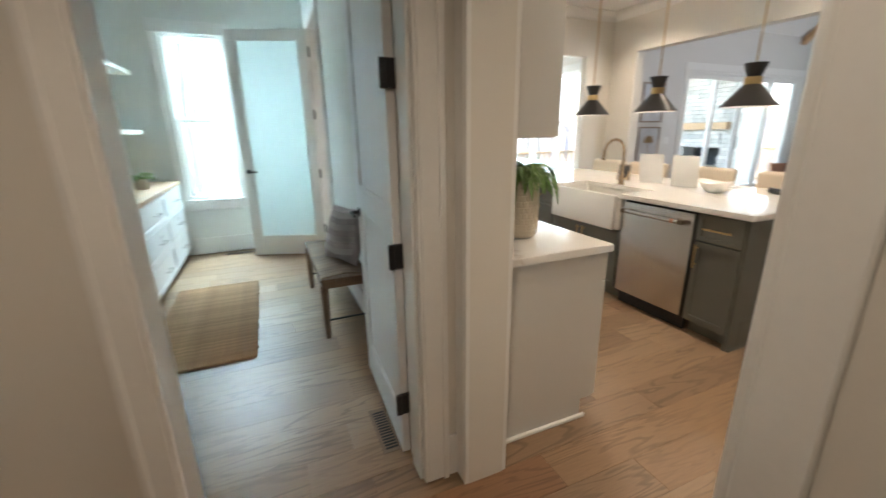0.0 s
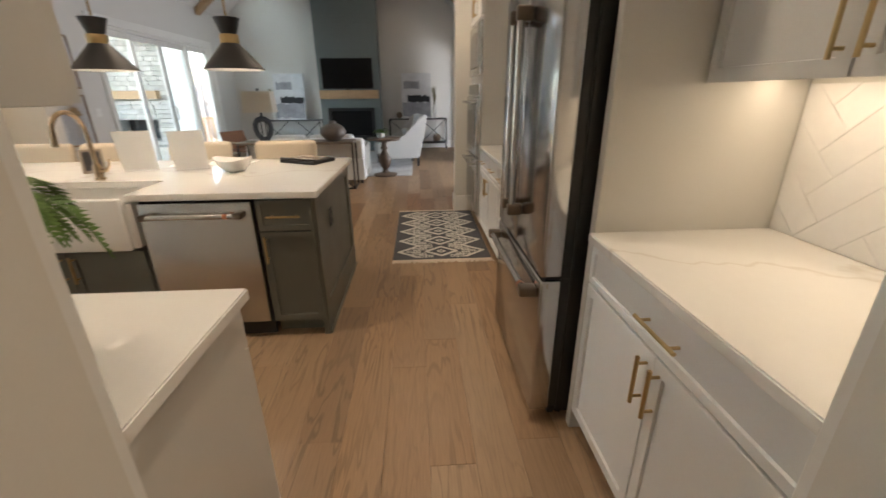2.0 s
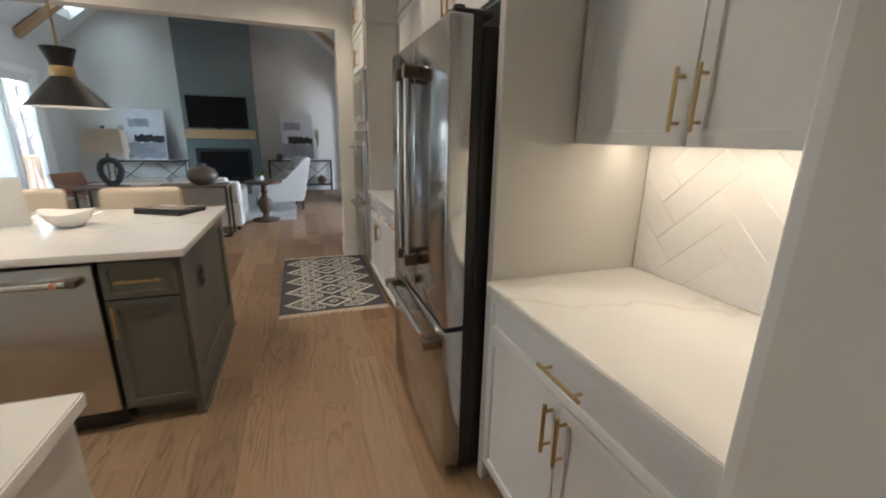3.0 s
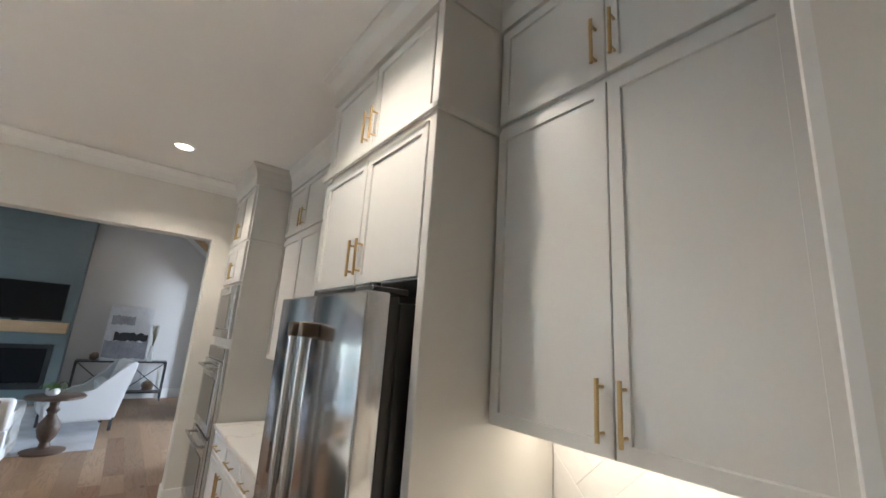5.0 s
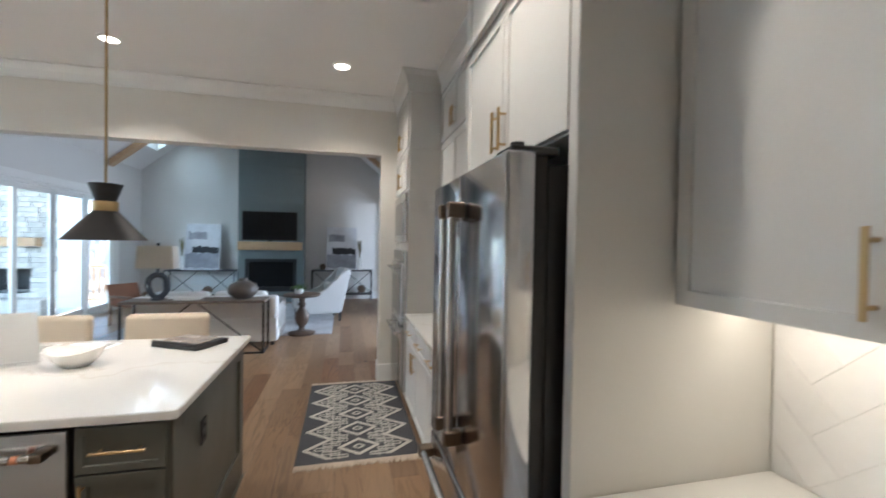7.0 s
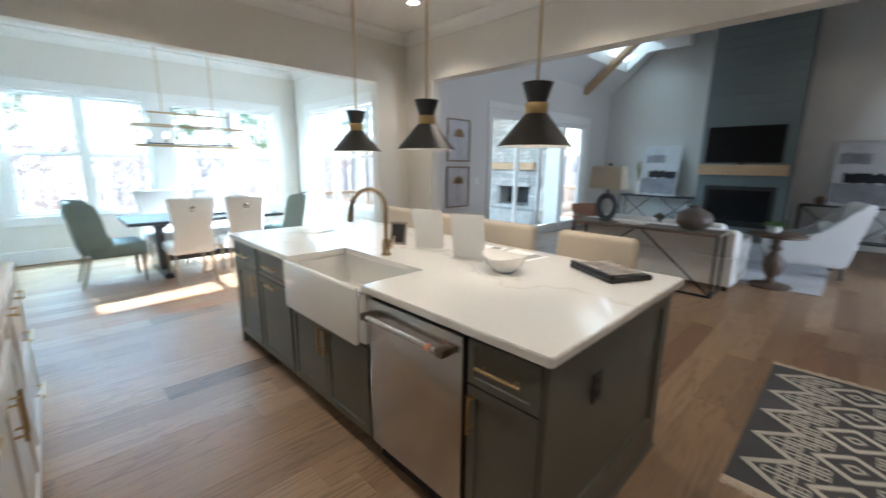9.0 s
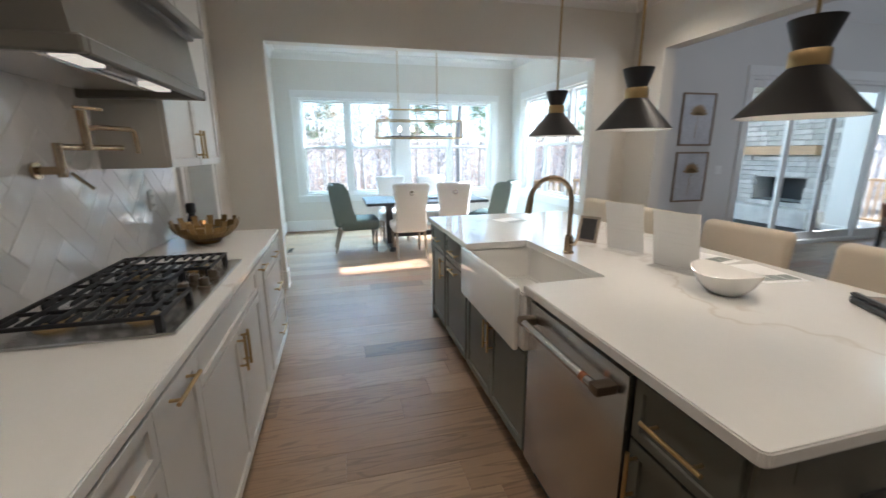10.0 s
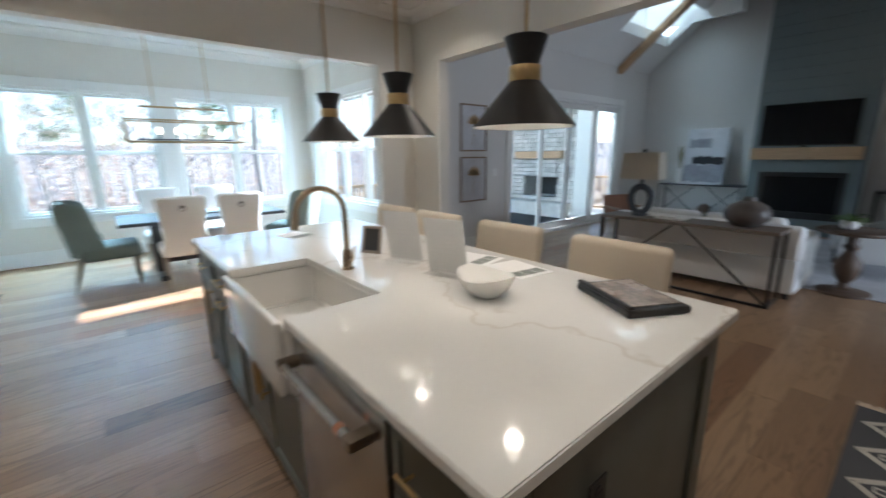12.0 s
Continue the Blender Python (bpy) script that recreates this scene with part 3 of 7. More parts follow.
def sliding_door():
    o = thing("door_1", "white four-panel sliding glass door to the porch", "sliding door", pose(7.78, 6.01, 0.02), kind="structure")
    w, h = 3.6, 2.43
    part("door_frame", B((0, 0.05, 0, 0.14, 0, h), (w - 0.05, w, 0, 0.14, 0, h), (0.05, w - 0.05, 0, 0.14, h - 0.05, h), (0.05, w - 0.05, 0, 0.14, 0, 0.03), bev=0.004), TRIM, o)
    pw = (w - 0.1) / 4
    for i in range(4):
        y = 0.03 if i in (0, 3) else 0.075
        x0, x1 = 0.05 + i * pw - 0.02, 0.05 + (i + 1) * pw + 0.02
        s = 0.075
        p = part("door_panel", B((x0, x0 + s, y, y + 0.04, 0.03, h - 0.05), (x1 - s, x1, y, y + 0.04, 0.03, h - 0.05), (x0 + s, x1 - s, y, y + 0.04, 0.03, 0.15), (x0 + s, x1 - s, y, y + 0.04, h - 0.14, h - 0.05), bev=0.004), TRIM, o)
        g = part("pane", B((x0 + s - 0.004, x1 - s + 0.004, y + 0.018, y + 0.022, 0.146, h - 0.136)), CLEAR, p)
        g.visible_shadow = False
    bm = tube(bmesh.new(), [(w / 2 - 0.06, 0.02, 0.95), (w / 2 - 0.06, -0.02, 0.98), (w / 2 - 0.06, -0.02, 1.18), (w / 2 - 0.06, 0.02, 1.21)], 0.01)
    part("handle", bm, BLACK, o, smooth=True)


sliding_door()
casing("door_casing_slider", "y", 6.0, -1, 7.78, 11.38, 2.45, "white casing round the sliding doors")


# ---- cabinets ----
def shaker(x0, x1, z0, z1, rail=0.058, t=0.02, rec=0.009):
    bm = B((x0, x1, -t, 0, z0, z1))
    bm.faces.ensure_lookup_table()
    f = min(bm.faces, key=lambda q: q.calc_center_median().y)
    r = min(rail, (x1 - x0) * 0.3, (z1 - z0) * 0.3)
    bmesh.ops.inset_region(bm, faces=[f], thickness=r, depth=0)
    bmesh.ops.inset_region(bm, faces=[f], thickness=0.003, depth=-rec)
    out = [e for e in bm.edges if all(abs(v.co.x - x0) < 1e-5 or abs(v.co.x - x1) < 1e-5 or abs(v.co.z - z0) < 1e-5 or abs(v.co.z - z1) < 1e-5 for v in e.verts) and all(v.co.y < -t + 1e-5 for v in e.verts)]
    bmesh.ops.bevel(bm, geom=out, offset=0.002, segments=2, affect='EDGES')
    return bm


def bar_pull(parent, cx, cz, length, vertical, y=-0.02):
    bm = bmesh.new()
    d = Vector((0, 0, 1)) if vertical else Vector((1, 0, 0))
    c = Vector((cx, y - 0.03, cz))
    cyl(bm, c - d * length / 2, c + d * length / 2, 0.0062, n=12)
    for s in (-1, 1):
        p = c + d * s * length * 0.36
        cyl(bm, p, p + Vector((0, 0.031, 0)), 0.0048, n=10)
    part("handle", bm, BRASS, parent, "brushed brass bar pull", smooth=True)


def cabinet(name, m, w, d, z0, z1, fronts, material, label, group="", toe=True, category="cabinet"):
    """fronts: (kind, x0, x1, z0, z1, pull); pull: h, top, vl/vr with t or b, or empty."""
    o = thing(name, label, category, m, group)
    zb = z0 + (0.10 if toe else 0)
    part("body", B((0, w, 0, d, zb, z1), bev=0.0015), material, o)
    if toe:
        part("toe_kick", B((0.002, w - 0.002, 0.07, d, z0, zb)), material, o)
    for kind, x0, x1, za, zc, pull in fronts:
        f = part(kind, shaker(x0 + 0.0015, x1 - 0.0015, za + 0.0015, zc - 0.0015, 0.058 if kind == "door" else 0.04), material, o)
        if pull == "h":
            bar_pull(f, (x0 + x1) / 2, (za + zc) / 2, min(0.19, (x1 - x0) * 0.6), False)
        elif pull == "top":
            bar_pull(f, (x0 + x1) / 2, zc - 0.035, min(0.17, (x1 - x0) * 0.62), False)
        elif pull:
            x = x0 + 0.032 if pull[1] == "l" else x1 - 0.032
            bar_pull(f, x, (zc - 0.10) if pull[2] == "t" else (za + 0.118), 0.16, True)
    return o


def crown_cab(name, boxes, material, label):
    """Cabinet crown: a flared cap round a footprint (x0, x1, y0, y1) from z0 to z1, flared on named sides."""
    bm = bmesh.new()
    for x0, x1, y0, y1, z0, z1, sides in boxes:
        prof = [(0.0, z0), (0.006, z0), (0.008, z0 + 0.02), (0.015, z0 + 0.45 * (z1 - z0)), (0.04, z0 + 0.75 * (z1 - z0)), (0.07, z1 - 0.015), (0.07, z1 - 0.001)]
        rings = []
        for o, z in prof:
            a = x0 - (o if "w" in sides else 0)
            b = x1 + (o if "e" in sides else 0)
            c = y0 - (o if "s" in sides else 0)
            d = y1 + (o if "n" in sides else 0)
            rings.append([bm.verts.new(v) for v in ((a, c, z), (b, c, z), (b, d, z), (a, d, z))])
        for p, q in zip(rings, rings[1:]):
            for i in range(4):
                bm.faces.new((p[i], p[(i + 1) % 4], q[(i + 1) % 4], q[i]))
        bm.faces.new(rings[-1])
        bm.faces.new(list(reversed(rings[0])))
    ob = mesh_ob(name, bm, material)
    return tagged(ob, label, "trim", kind="structure")


def counter(name, outline, z0, z1, label, material=None):
    bm = prism(bmesh.new(), outline, "z", z0, z1)
    bmesh.ops.bevel(bm, geom=list(bm.edges), offset=0.004, segments=2, affect='EDGES')
    ob = mesh_ob(name, bm, material or QUARTZ)
    return tagged(ob, label, "countertop")


def rounded(x0, x1, y0, y1, r, n=5):
    pts = []
    for cx, cy, a in ((x1 - r, y0 + r, -90), (x1 - r, y1 - r, 0), (x0 + r, y1 - r, 90), (x0 + r, y0 + r, 180)):
        pts += arc(cx, cy, r, a, a + 90, n)
    return pts


CT0, CT1 = 0.879, 0.915
# cooking run, along the west wall
FX = 1.748
G = "cabinets of the cooking run"


def west(y0):
    return pose(FX, y0, 0, 0, 0, 90)


cabinet("base_cabinet", west(1.742), 0.568, 0.61, 0, CT0, [("drawer", 0, 0.568, 0.735, 0.872, "h"), ("door", 0, 0.284, 0.11, 0.73, "vrt"), ("door", 0.284, 0.568, 0.11, 0.73, "vlt")], CAB, "light greige shaker cabinet with drawer over doors", G)
cabinet("base_cabinet", west(2.31), 0.31, 0.61, 0, CT0, [("door", 0, 0.31, 0.11, 0.872, "top")], CAB, "narrow light greige pull-out beside the cooktop", G)
cabinet("base_cabinet", west(2.62), 0.96, 0.61, 0, CT0, [("drawer", 0, 0.96, 0.735, 0.872, ""), ("door", 0, 0.48, 0.11, 0.73, "vrt"), ("door", 0.48, 0.96, 0.11, 0.73, "vlt")], CAB, "light greige shaker cabinet under the gas cooktop", G)
cabinet("base_cabinet", west(3.58), 0.24, 0.61, 0, CT0, [("door", 0, 0.24, 0.11, 0.872, "top")], CAB, "narrow light greige pull-out beside the cooktop", G)
cabinet("base_cabinet", west(3.82), 0.655, 0.61, 0, CT0, [("drawer", 0, 0.655, 0.735, 0.872, "h"), ("drawer", 0, 0.655, 0.43, 0.73, "h"), ("drawer", 0, 0.655, 0.11, 0.425, "h")], CAB, "light greige three-drawer cabinet at the run's end", G)
strip("quarter_round", [(1.14, 1.70, 1.722, 1.741, 0.0, 0.02)], "white shoe moulding at the cabinet end")
counter("countertop", [(XW + 0.002, 1.714), (1.771, 1.714), (1.771, 4.49), (XW + 0.002, 4.49)], CT0 + 0.001, CT1, "white quartz countertop with faint tan veins beside the cooktop")


def upper_west(y0, w, label):
    hw = w / 2
    cabinet("upper_cabinet", pose(1.418, y0, 0, 0, 0, 90), w, 0.283, 1.39, 2.98, [("door", 0, hw, 1.392, 2.44, "vrb"), ("door", hw, w, 1.392, 2.44, "vlb"), ("door", 0, hw, 2.46, 2.97, "vrb"), ("door", hw, w, 2.46, 2.97, "vlb")], CAB, label, "upper cabinets beside the hood", toe=False)


upper_west(1.745, 0.79, "light greige stacked shaker wall cabinet beside the hood")
upper_west(3.63, 0.877, "light greige stacked shaker wall cabinet past the hood")
crown_cab("cabinet_crown", [(XW + 0.002, 1.438, 1.745, 2.535, 2.98, HK, "esn"), (XW + 0.002, 1.438, 3.63, 4.507, 2.98, HK, "esn")], CAB, "greige crown on the wall cabinets")
HOODP = mat("hood_paint", (0.165, 0.155, 0.135), 0.36, vary=0.03)


def range_hood():
    o = thing("range_hood", "tapered dark greige wooden range hood over the cooktop", "range hood", pose(0, 0, 0))
    y0, y1 = 2.59, 3.57
    part("lower_box", prism(bmesh.new(), [(XW + 0.002, 1.745), (1.622, 1.745), (1.60, 1.955), (XW + 0.002, 1.955)], "y", y0 + 0.008, y1 - 0.008), HOODP, o)
    part("rim", B((XW + 0.002, 1.645, y0 - 0.004, y0 + 0.03, 1.70, 1.745), (XW + 0.002, 1.645, y1 - 0.03, y1 + 0.004, 1.70, 1.745), (1.61, 1.645, y0 + 0.03, y1 - 0.03, 1.70, 1.745), bev=0.006), HOODP, o)
    part("insert", B((XW + 0.002, 1.605, y0 + 0.035, y1 - 0.035, 1.735, 1.744), bev=0.001), STEEL_D, o, "stainless steel hood insert")
    part("filter", B((1.20, 1.46, 2.72, 3.44, 1.722, 1.735), bev=0.003), STEEL, o, "stainless steel filter")
    for y in (2.82, 3.34):
        part("lens", B((1.49, 1.55, y - 0.085, y + 0.085, 1.717, 1.7345), bev=0.004), HOODON, o, "softly lit hood light")
    part("ledge", B((XW + 0.002, 1.625, y0 - 0.004, y1 + 0.004, 1.955, 1.975), bev=0.005), HOODP, o)
    part("upper_ledge", B((XW + 0.002, 1.662, y0 - 0.03, y1 + 0.03, 1.975, 2.01), bev=0.008, seg=2), HOODP, o)
    bm = bmesh.new()
    lo = [bm.verts.new(v) for v in ((XW + 0.002, y0 + 0.02, 2.01), (1.56, y0 + 0.02, 2.01), (1.56, y1 - 0.02, 2.01), (XW + 0.002, y1 - 0.02, 2.01))]
    hi = [bm.verts.new(v) for v in ((XW + 0.002, 2.80, HK), (1.40, 2.80, HK), (1.40, 3.36, HK), (XW + 0.002, 3.36, HK))]
    for i in range(4):
        bm.faces.new((lo[i], lo[(i + 1) % 4], hi[(i + 1) % 4], hi[i]))
    bm.faces.new(lo), bm.faces.new(hi)
    part("chimney", bm, HOODP, o)


range_hood()


def cooktop():
    o = thing("gas_cooktop", "stainless steel gas cooktop with black cast-iron grates", "cooktop", pose(1.185, 2.645, CT1))
    w, L = 0.53, 0.91
    part("plate", B((0, w, 0, L, 0.0, 0.012), bev=0.005, seg=2), STEEL, o)
    zt, zb = 0.060, 0.047
    for gi in range(3):
        a, b = 0.030 + gi * 0.284, 0.030 + (gi + 1) * 0.284 - 0.004
        xe = 0.485 if gi == 0 else (0.37 if gi == 1 else 0.47)
        bx = [(0.025, xe, a, a + 0.012, zb, zt), (0.025, xe, b - 0.012, b, zb, zt), (0.025, 0.037, a, b, zb, zt), (xe - 0.012, xe, a, b, zb, zt)]
        nb = 11 if gi != 1 else 8
        for k in range(1, nb):
            x = 0.031 + (xe - 0.037) * k / nb
            gap = 0.05 if k % 2 else 0.0
            for ya, yb in (((a + 0.01, (a + b) / 2 - gap), ((a + b) / 2 + gap, b - 0.01)) if gap else ((a + 0.01, b - 0.01),)):
                bx.append((x - 0.0034, x + 0.0034, ya, yb, zb + 0.003, zt + 0.005))
        bx.append((0.03, xe - 0.01, (a + b) / 2 - 0.004, (a + b) / 2 + 0.004, zb - 0.002, zt - 0.002))
        for x in (0.025, xe - 0.022):
            for y in (a, b - 0.022):
                bx.append((x, x + 0.022, y, y + 0.022, 0.011, zb + 0.004))
        part("grate", B(*bx, bev=0.0015), IRON, o, "black cast-iron grate")
    for x, y, r in ((0.14, 0.16, 0.045), (0.38, 0.16, 0.036), (0.19, 0.455, 0.055), (0.14, 0.75, 0.04), (0.38, 0.75, 0.036)):
        bm = lathe(bmesh.new(), [(r + 0.016, 0.0), (r + 0.014, 0.006), (r, 0.01), (r, 0.02), (r - 0.01, 0.024)], at=(x, y, 0.011))
        bu = part("burner", bm, BRASS, o, "brass burner ring", smooth=True)
        part("cap", lathe(bmesh.new(), [(r - 0.006, 0.024), (r - 0.004, 0.028), (r - 0.012, 0.034)], at=(x, y, 0.011)), IRON, bu, smooth=True)
    for i in range(5):
        x, y = 0.425 + 0.055 * (i % 2), 0.40 + i * 0.062
        k = part("knob", lathe(bmesh.new(), [(0.026, 0), (0.026, 0.006), (0.020, 0.008), (0.020, 0.034), (0.017, 0.038)], at=(x, y, 0.012)), BRONZE_D, o, "bronze control knob", smooth=True)
        part("grip", B((x - 0.004, x + 0.004, y - 0.019, y + 0.019, 0.049, 0.056), bev=0.002), BRONZE_D, k)


cooktop()


def pot_filler():
    o = thing("pot_filler", "champagne bronze folding pot filler on the backsplash", "faucet", pose(1.146, 3.17, 1.40))
    bm = cyl(bmesh.new(), (0, 0, 0), (0.012, 0, 0), 0.032, n=20)
    part("rosette", bm, BRONZE, o, smooth=True)
    bm = cyl(bmesh.new(), (0.01, 0, 0), (0.10, 0, 0), 0.015)
    cyl(bm, (0.085, 0, -0.025), (0.085, 0, 0.10), 0.016)
    part("valve", bm, BRONZE, o, smooth=True)
    part("lever", cyl(bmesh.new(), (0.10, 0.02, -0.01), (0.15, 0.05, -0.075), 0.007), BRONZE, o, smooth=True)
    part("lower_arm", tube(bmesh.new(), [(0.085, 0, 0.085), (0.105, 0.10, 0.085), (0.15, 0.32, 0.085)], 0.0125), BRONZE, o, smooth=True)
    part("joint", cyl(bmesh.new(), (0.125, 0.115, 0.075), (0.125, 0.115, 0.225), 0.017), BRONZE, o, smooth=True)
    part("upper_arm", tube(bmesh.new(), [(0.125, 0.115, 0.15), (0.14, 0.16, 0.165), (0.165, 0.23, 0.165), (0.195, 0.32, 0.165), (0.202, 0.337, 0.155), (0.204, 0.342, 0.125), (0.204, 0.342, 0.06)], 0.0115), BRONZE, o, smooth=True)
    part("tap_handle", cyl(bmesh.new(), (0.115, 0.09, 0.235), (0.16, 0.19, 0.235), 0.007), BRONZE, o, smooth=True)


pot_filler()


def outlet(m, label, plate=TRIM, slots=DARK):
    """A duplex outlet; local -y faces the room."""
    o = thing("wall_outlet", label, "outlet", m)
    part("plate", B((-0.038, 0.038, -0.007, 0, -0.06, 0.06), bev=0.003), plate, o)
    for z in (-0.026, 0.026):
        s = part("socket", lathe(bmesh.new(), [(0.017, 0), (0.017, 0.002), (0.015, 0.003)], n=16), plate, o)
        s.matrix_basis = pose(0, -0.007, z, 90)
        for x in (-0.006, 0.006):
            q = part("slot", B((x - 0.0012, x + 0.0012, -0.0112, -0.0098, z - 0.005, z + 0.006)), slots, o)
    return o


outlet(pose(1.142, 4.08, 1.19, 0, 0, 90), "white duplex outlet in the tiled backsplash")
outlet(pose(1.458, -0.0605, 1.182, 0, 0, 180) @ Matrix.Diagonal((1.16, 1, 1.18, 1)), "white duplex outlet in the tiled backsplash by the refrigerator")
outlet(pose(3.32, 1.822, 0.67, 0, 0, 0), "black duplex outlet on the island's end panel", BLACK, DARK)

# ---- refrigerator run, along the south wall ----
FY = 0.585
G2 = "cabinets of the refrigerator run"


def south(x1):
    return pose(x1, FY, 0, 0, 0, 180)


cabinet("base_cabinet", south(2.118), 0.964, 0.65, 0, CT0 + 0.010, [("drawer", 0, 0.964, 0.728, 0.884, "h"), ("door", 0, 0.472, 0.11, 0.722, "vrt"), ("door", 0.472, 0.964, 0.11, 0.722, "vlt")], CABW, "pale grey shaker cabinet with one wide drawer", G2)
counter("countertop", [(1.152, YS + 0.002), (2.119, YS + 0.002), (2.119, 0.626), (1.152, 0.626)], CT0 + 0.011, CT1 + 0.010, "white quartz countertop with faint veins beside the refrigerator")
cabinet("upper_cabinet", pose(2.118, 0.284, 0, 0, 0, 180), 0.964, 0.351, 1.466, 2.98, [("door", 0.008, 0.468, 1.428, 2.513, "vrb"), ("door", 0.468, 0.925, 1.428, 2.513, "vlb"), ("door", 0.008, 0.468, 2.540, 2.97, "vrb"), ("door", 0.468, 0.925, 2.540, 2.97, "vlb")], CAB, "greige stacked shaker wall cabinet over the counter", G2, toe=False)
strip("light_rail", [(1.2, 2.10, 0.02, 0.10, 1.4485, 1.4655)], "slim under-cabinet light strip", STRIPON, "light")
pan = thing("side_panel", "tall greige panel at the refrigerator's side", "cabinet", pose(0, 0, 0))
part("board", B((2.121, 2.163, YS + 0.002, 0.603, 0.0, 2.98), bev=0.003), CAB, pan)
part("moulding", B((2.105, 2.121, 0.306, 0.619, 2.497, 2.527), (2.121, 3.16, 0.603, 0.619, 2.497, 2.527), bev=0.005), CAB, pan)
cabinet("refrigerator_cabinet", pose(3.142, 0.572, 0, 0, 0, 180), 0.977, 0.632, 1.895, 2.98, [("door", 0.0, 0.475, 1.90, 2.490, "vrb"), ("door", 0.481, 0.955, 1.90, 2.490, "vlb"), ("door", 0.0, 0.475, 2.535, 2.97, "vrb"), ("door", 0.481, 0.955, 2.535, 2.97, "vlb")], CAB, "deep greige stacked cabinet over the refrigerator", G2, toe=False)
far = thing("side_panel", "greige panel on the refrigerator's far side", "cabinet", pose(0, 0, 0))
part("board", B((3.144, 3.166, YS + 0.002, 0.59, 0.0, 2.98), bev=0.002), CAB, far)
cabinet("base_cabinet", south(3.99), 0.822, 0.65, 0, CT0, [("drawer", 0, 0.411, 0.69, 0.872, "h"), ("drawer", 0.411, 0.822, 0.69, 0.872, "h"), ("door", 0, 0.411, 0.11, 0.685, "vrt"), ("door", 0.411, 0.822, 0.11, 0.685, "vlt")], CABW, "white shaker cabinet between refrigerator and ovens", G2)
cabinet("base_cabinet", south(4.92), 0.93, 0.65, 0, CT0, [("drawer", 0, 0.465, 0.69, 0.872, "h"), ("drawer", 0.465, 0.93, 0.69, 0.872, "h"), ("door", 0, 0.465, 0.11, 0.685, "vrt"), ("door", 0.465, 0.93, 0.11, 0.685, "vlt")], CABW, "white shaker cabinet between refrigerator and ovens", G2)
counter("countertop", [(3.168, YS + 0.002), (4.918, YS + 0.002), (4.918, 0.624), (3.168, 0.624)], CT0 + 0.001, CT1, "white quartz countertop between refrigerator and ovens")
for xr, wr in ((3.99, 0.822), (4.92, 0.93)):
    cabinet("upper_cabinet", pose(xr, 0.284, 0, 0, 0, 180), wr, 0.351, 1.43, 2.98, [("door", 0.0, wr / 2, 1.432, 2.49, "vrb"), ("door", wr / 2, wr, 1.432, 2.49, "vlb"), ("door", 0.0, wr / 2, 2.525, 2.97, "vrb"), ("door", wr / 2, wr, 2.525, 2.97, "vlb")], CAB, "greige stacked shaker wall cabinet before the ovens", G2, toe=False)


def oven_tower():
    o = cabinet("oven_tower", pose(5.755, 0.60, 0, 0, 0, 180), 0.833, 0.665, 0, 2.98, [("door", 0.02, 0.416, 2.08, 2.445, "vrb"), ("door", 0.416, 0.813, 2.08, 2.445, "vlb"), ("door", 0.02, 0.416, 2.47, 2.97, "vrb"), ("door", 0.416, 0.813, 2.47, 2.97, "vlb")], CAB, "tall greige oven cabinet with built-in appliances", G2)
    part("moulding", B((0.0, 0.845, -0.012, 0.0, 2.447, 2.468), (0.833, 0.845, 0.0, 0.30, 2.447, 2.468), bev=0.004), CAB, o)
    t = thing("wall_oven", "stainless steel double wall oven with bar handles", "oven", pose(5.755, 0.60, 0, 0, 0, 180))
    part("frame", B((0.03, 0.803, -0.03, -0.001, 0.16, 1.50), bev=0.004), STEEL, t)
    part("control_panel", B((0.035, 0.798, -0.036, -0.031, 1.40, 1.495), bev=0.002), OVENGLASS, t)
    for za, zb in ((0.80, 1.385), (0.19, 0.775)):
        d = part("door", B((0.035, 0.798, -0.055, -0.031, za, zb), bev=0.004), STEEL, t)
        part("window", B((0.13, 0.70, -0.058, -0.0555, za + 0.08, zb - 0.15), bev=0.001), OVENGLASS, d)
        bm = cyl(bmesh.new(), (0.08, -0.105, zb - 0.06), (0.753, -0.105, zb - 0.06), 0.013)
        for x in (0.11, 0.723):
            cyl(bm, (x, -0.105, zb - 0.06), (x, -0.055, zb - 0.06), 0.011)
        part("handle", bm, STEEL, d, smooth=True)
    w = thing("microwave", "built-in stainless steel microwave above the ovens", "microwave", pose(5.755, 0.60, 0, 0, 0, 180))
    part("trim_frame", B((0.03, 0.803, -0.03, -0.001, 1.58, 1.655), (0.03, 0.803, -0.03, -0.001, 1.975, 2.05), (0.03, 0.12, -0.03, -0.001, 1.655, 1.975), (0.713, 0.803, -0.03, -0.001, 1.655, 1.975), bev=0.004), STEEL, w)
    part("door", B((0.125, 0.60, -0.034, -0.001, 1.66, 1.97), bev=0.004), OVENGLASS, w)
    part("panel", B((0.605, 0.708, -0.034, -0.001, 1.66, 1.97), bev=0.004), STEEL_D, w)


oven_tower()
crown_cab("cabinet_crown", [(1.152, 2.119, YS + 0.002, 0.304, 2.98, HK, "n"), (2.119, 3.168, YS + 0.002, 0.603, 2.98, HK, "wne"), (3.168, 4.92, YS + 0.002, 0.304, 2.98, HK, "n"), (4.92, 5.757, YS + 0.002, 0.62, 2.98, HK, "wn")], CAB, "greige crown on the refrigerator run")


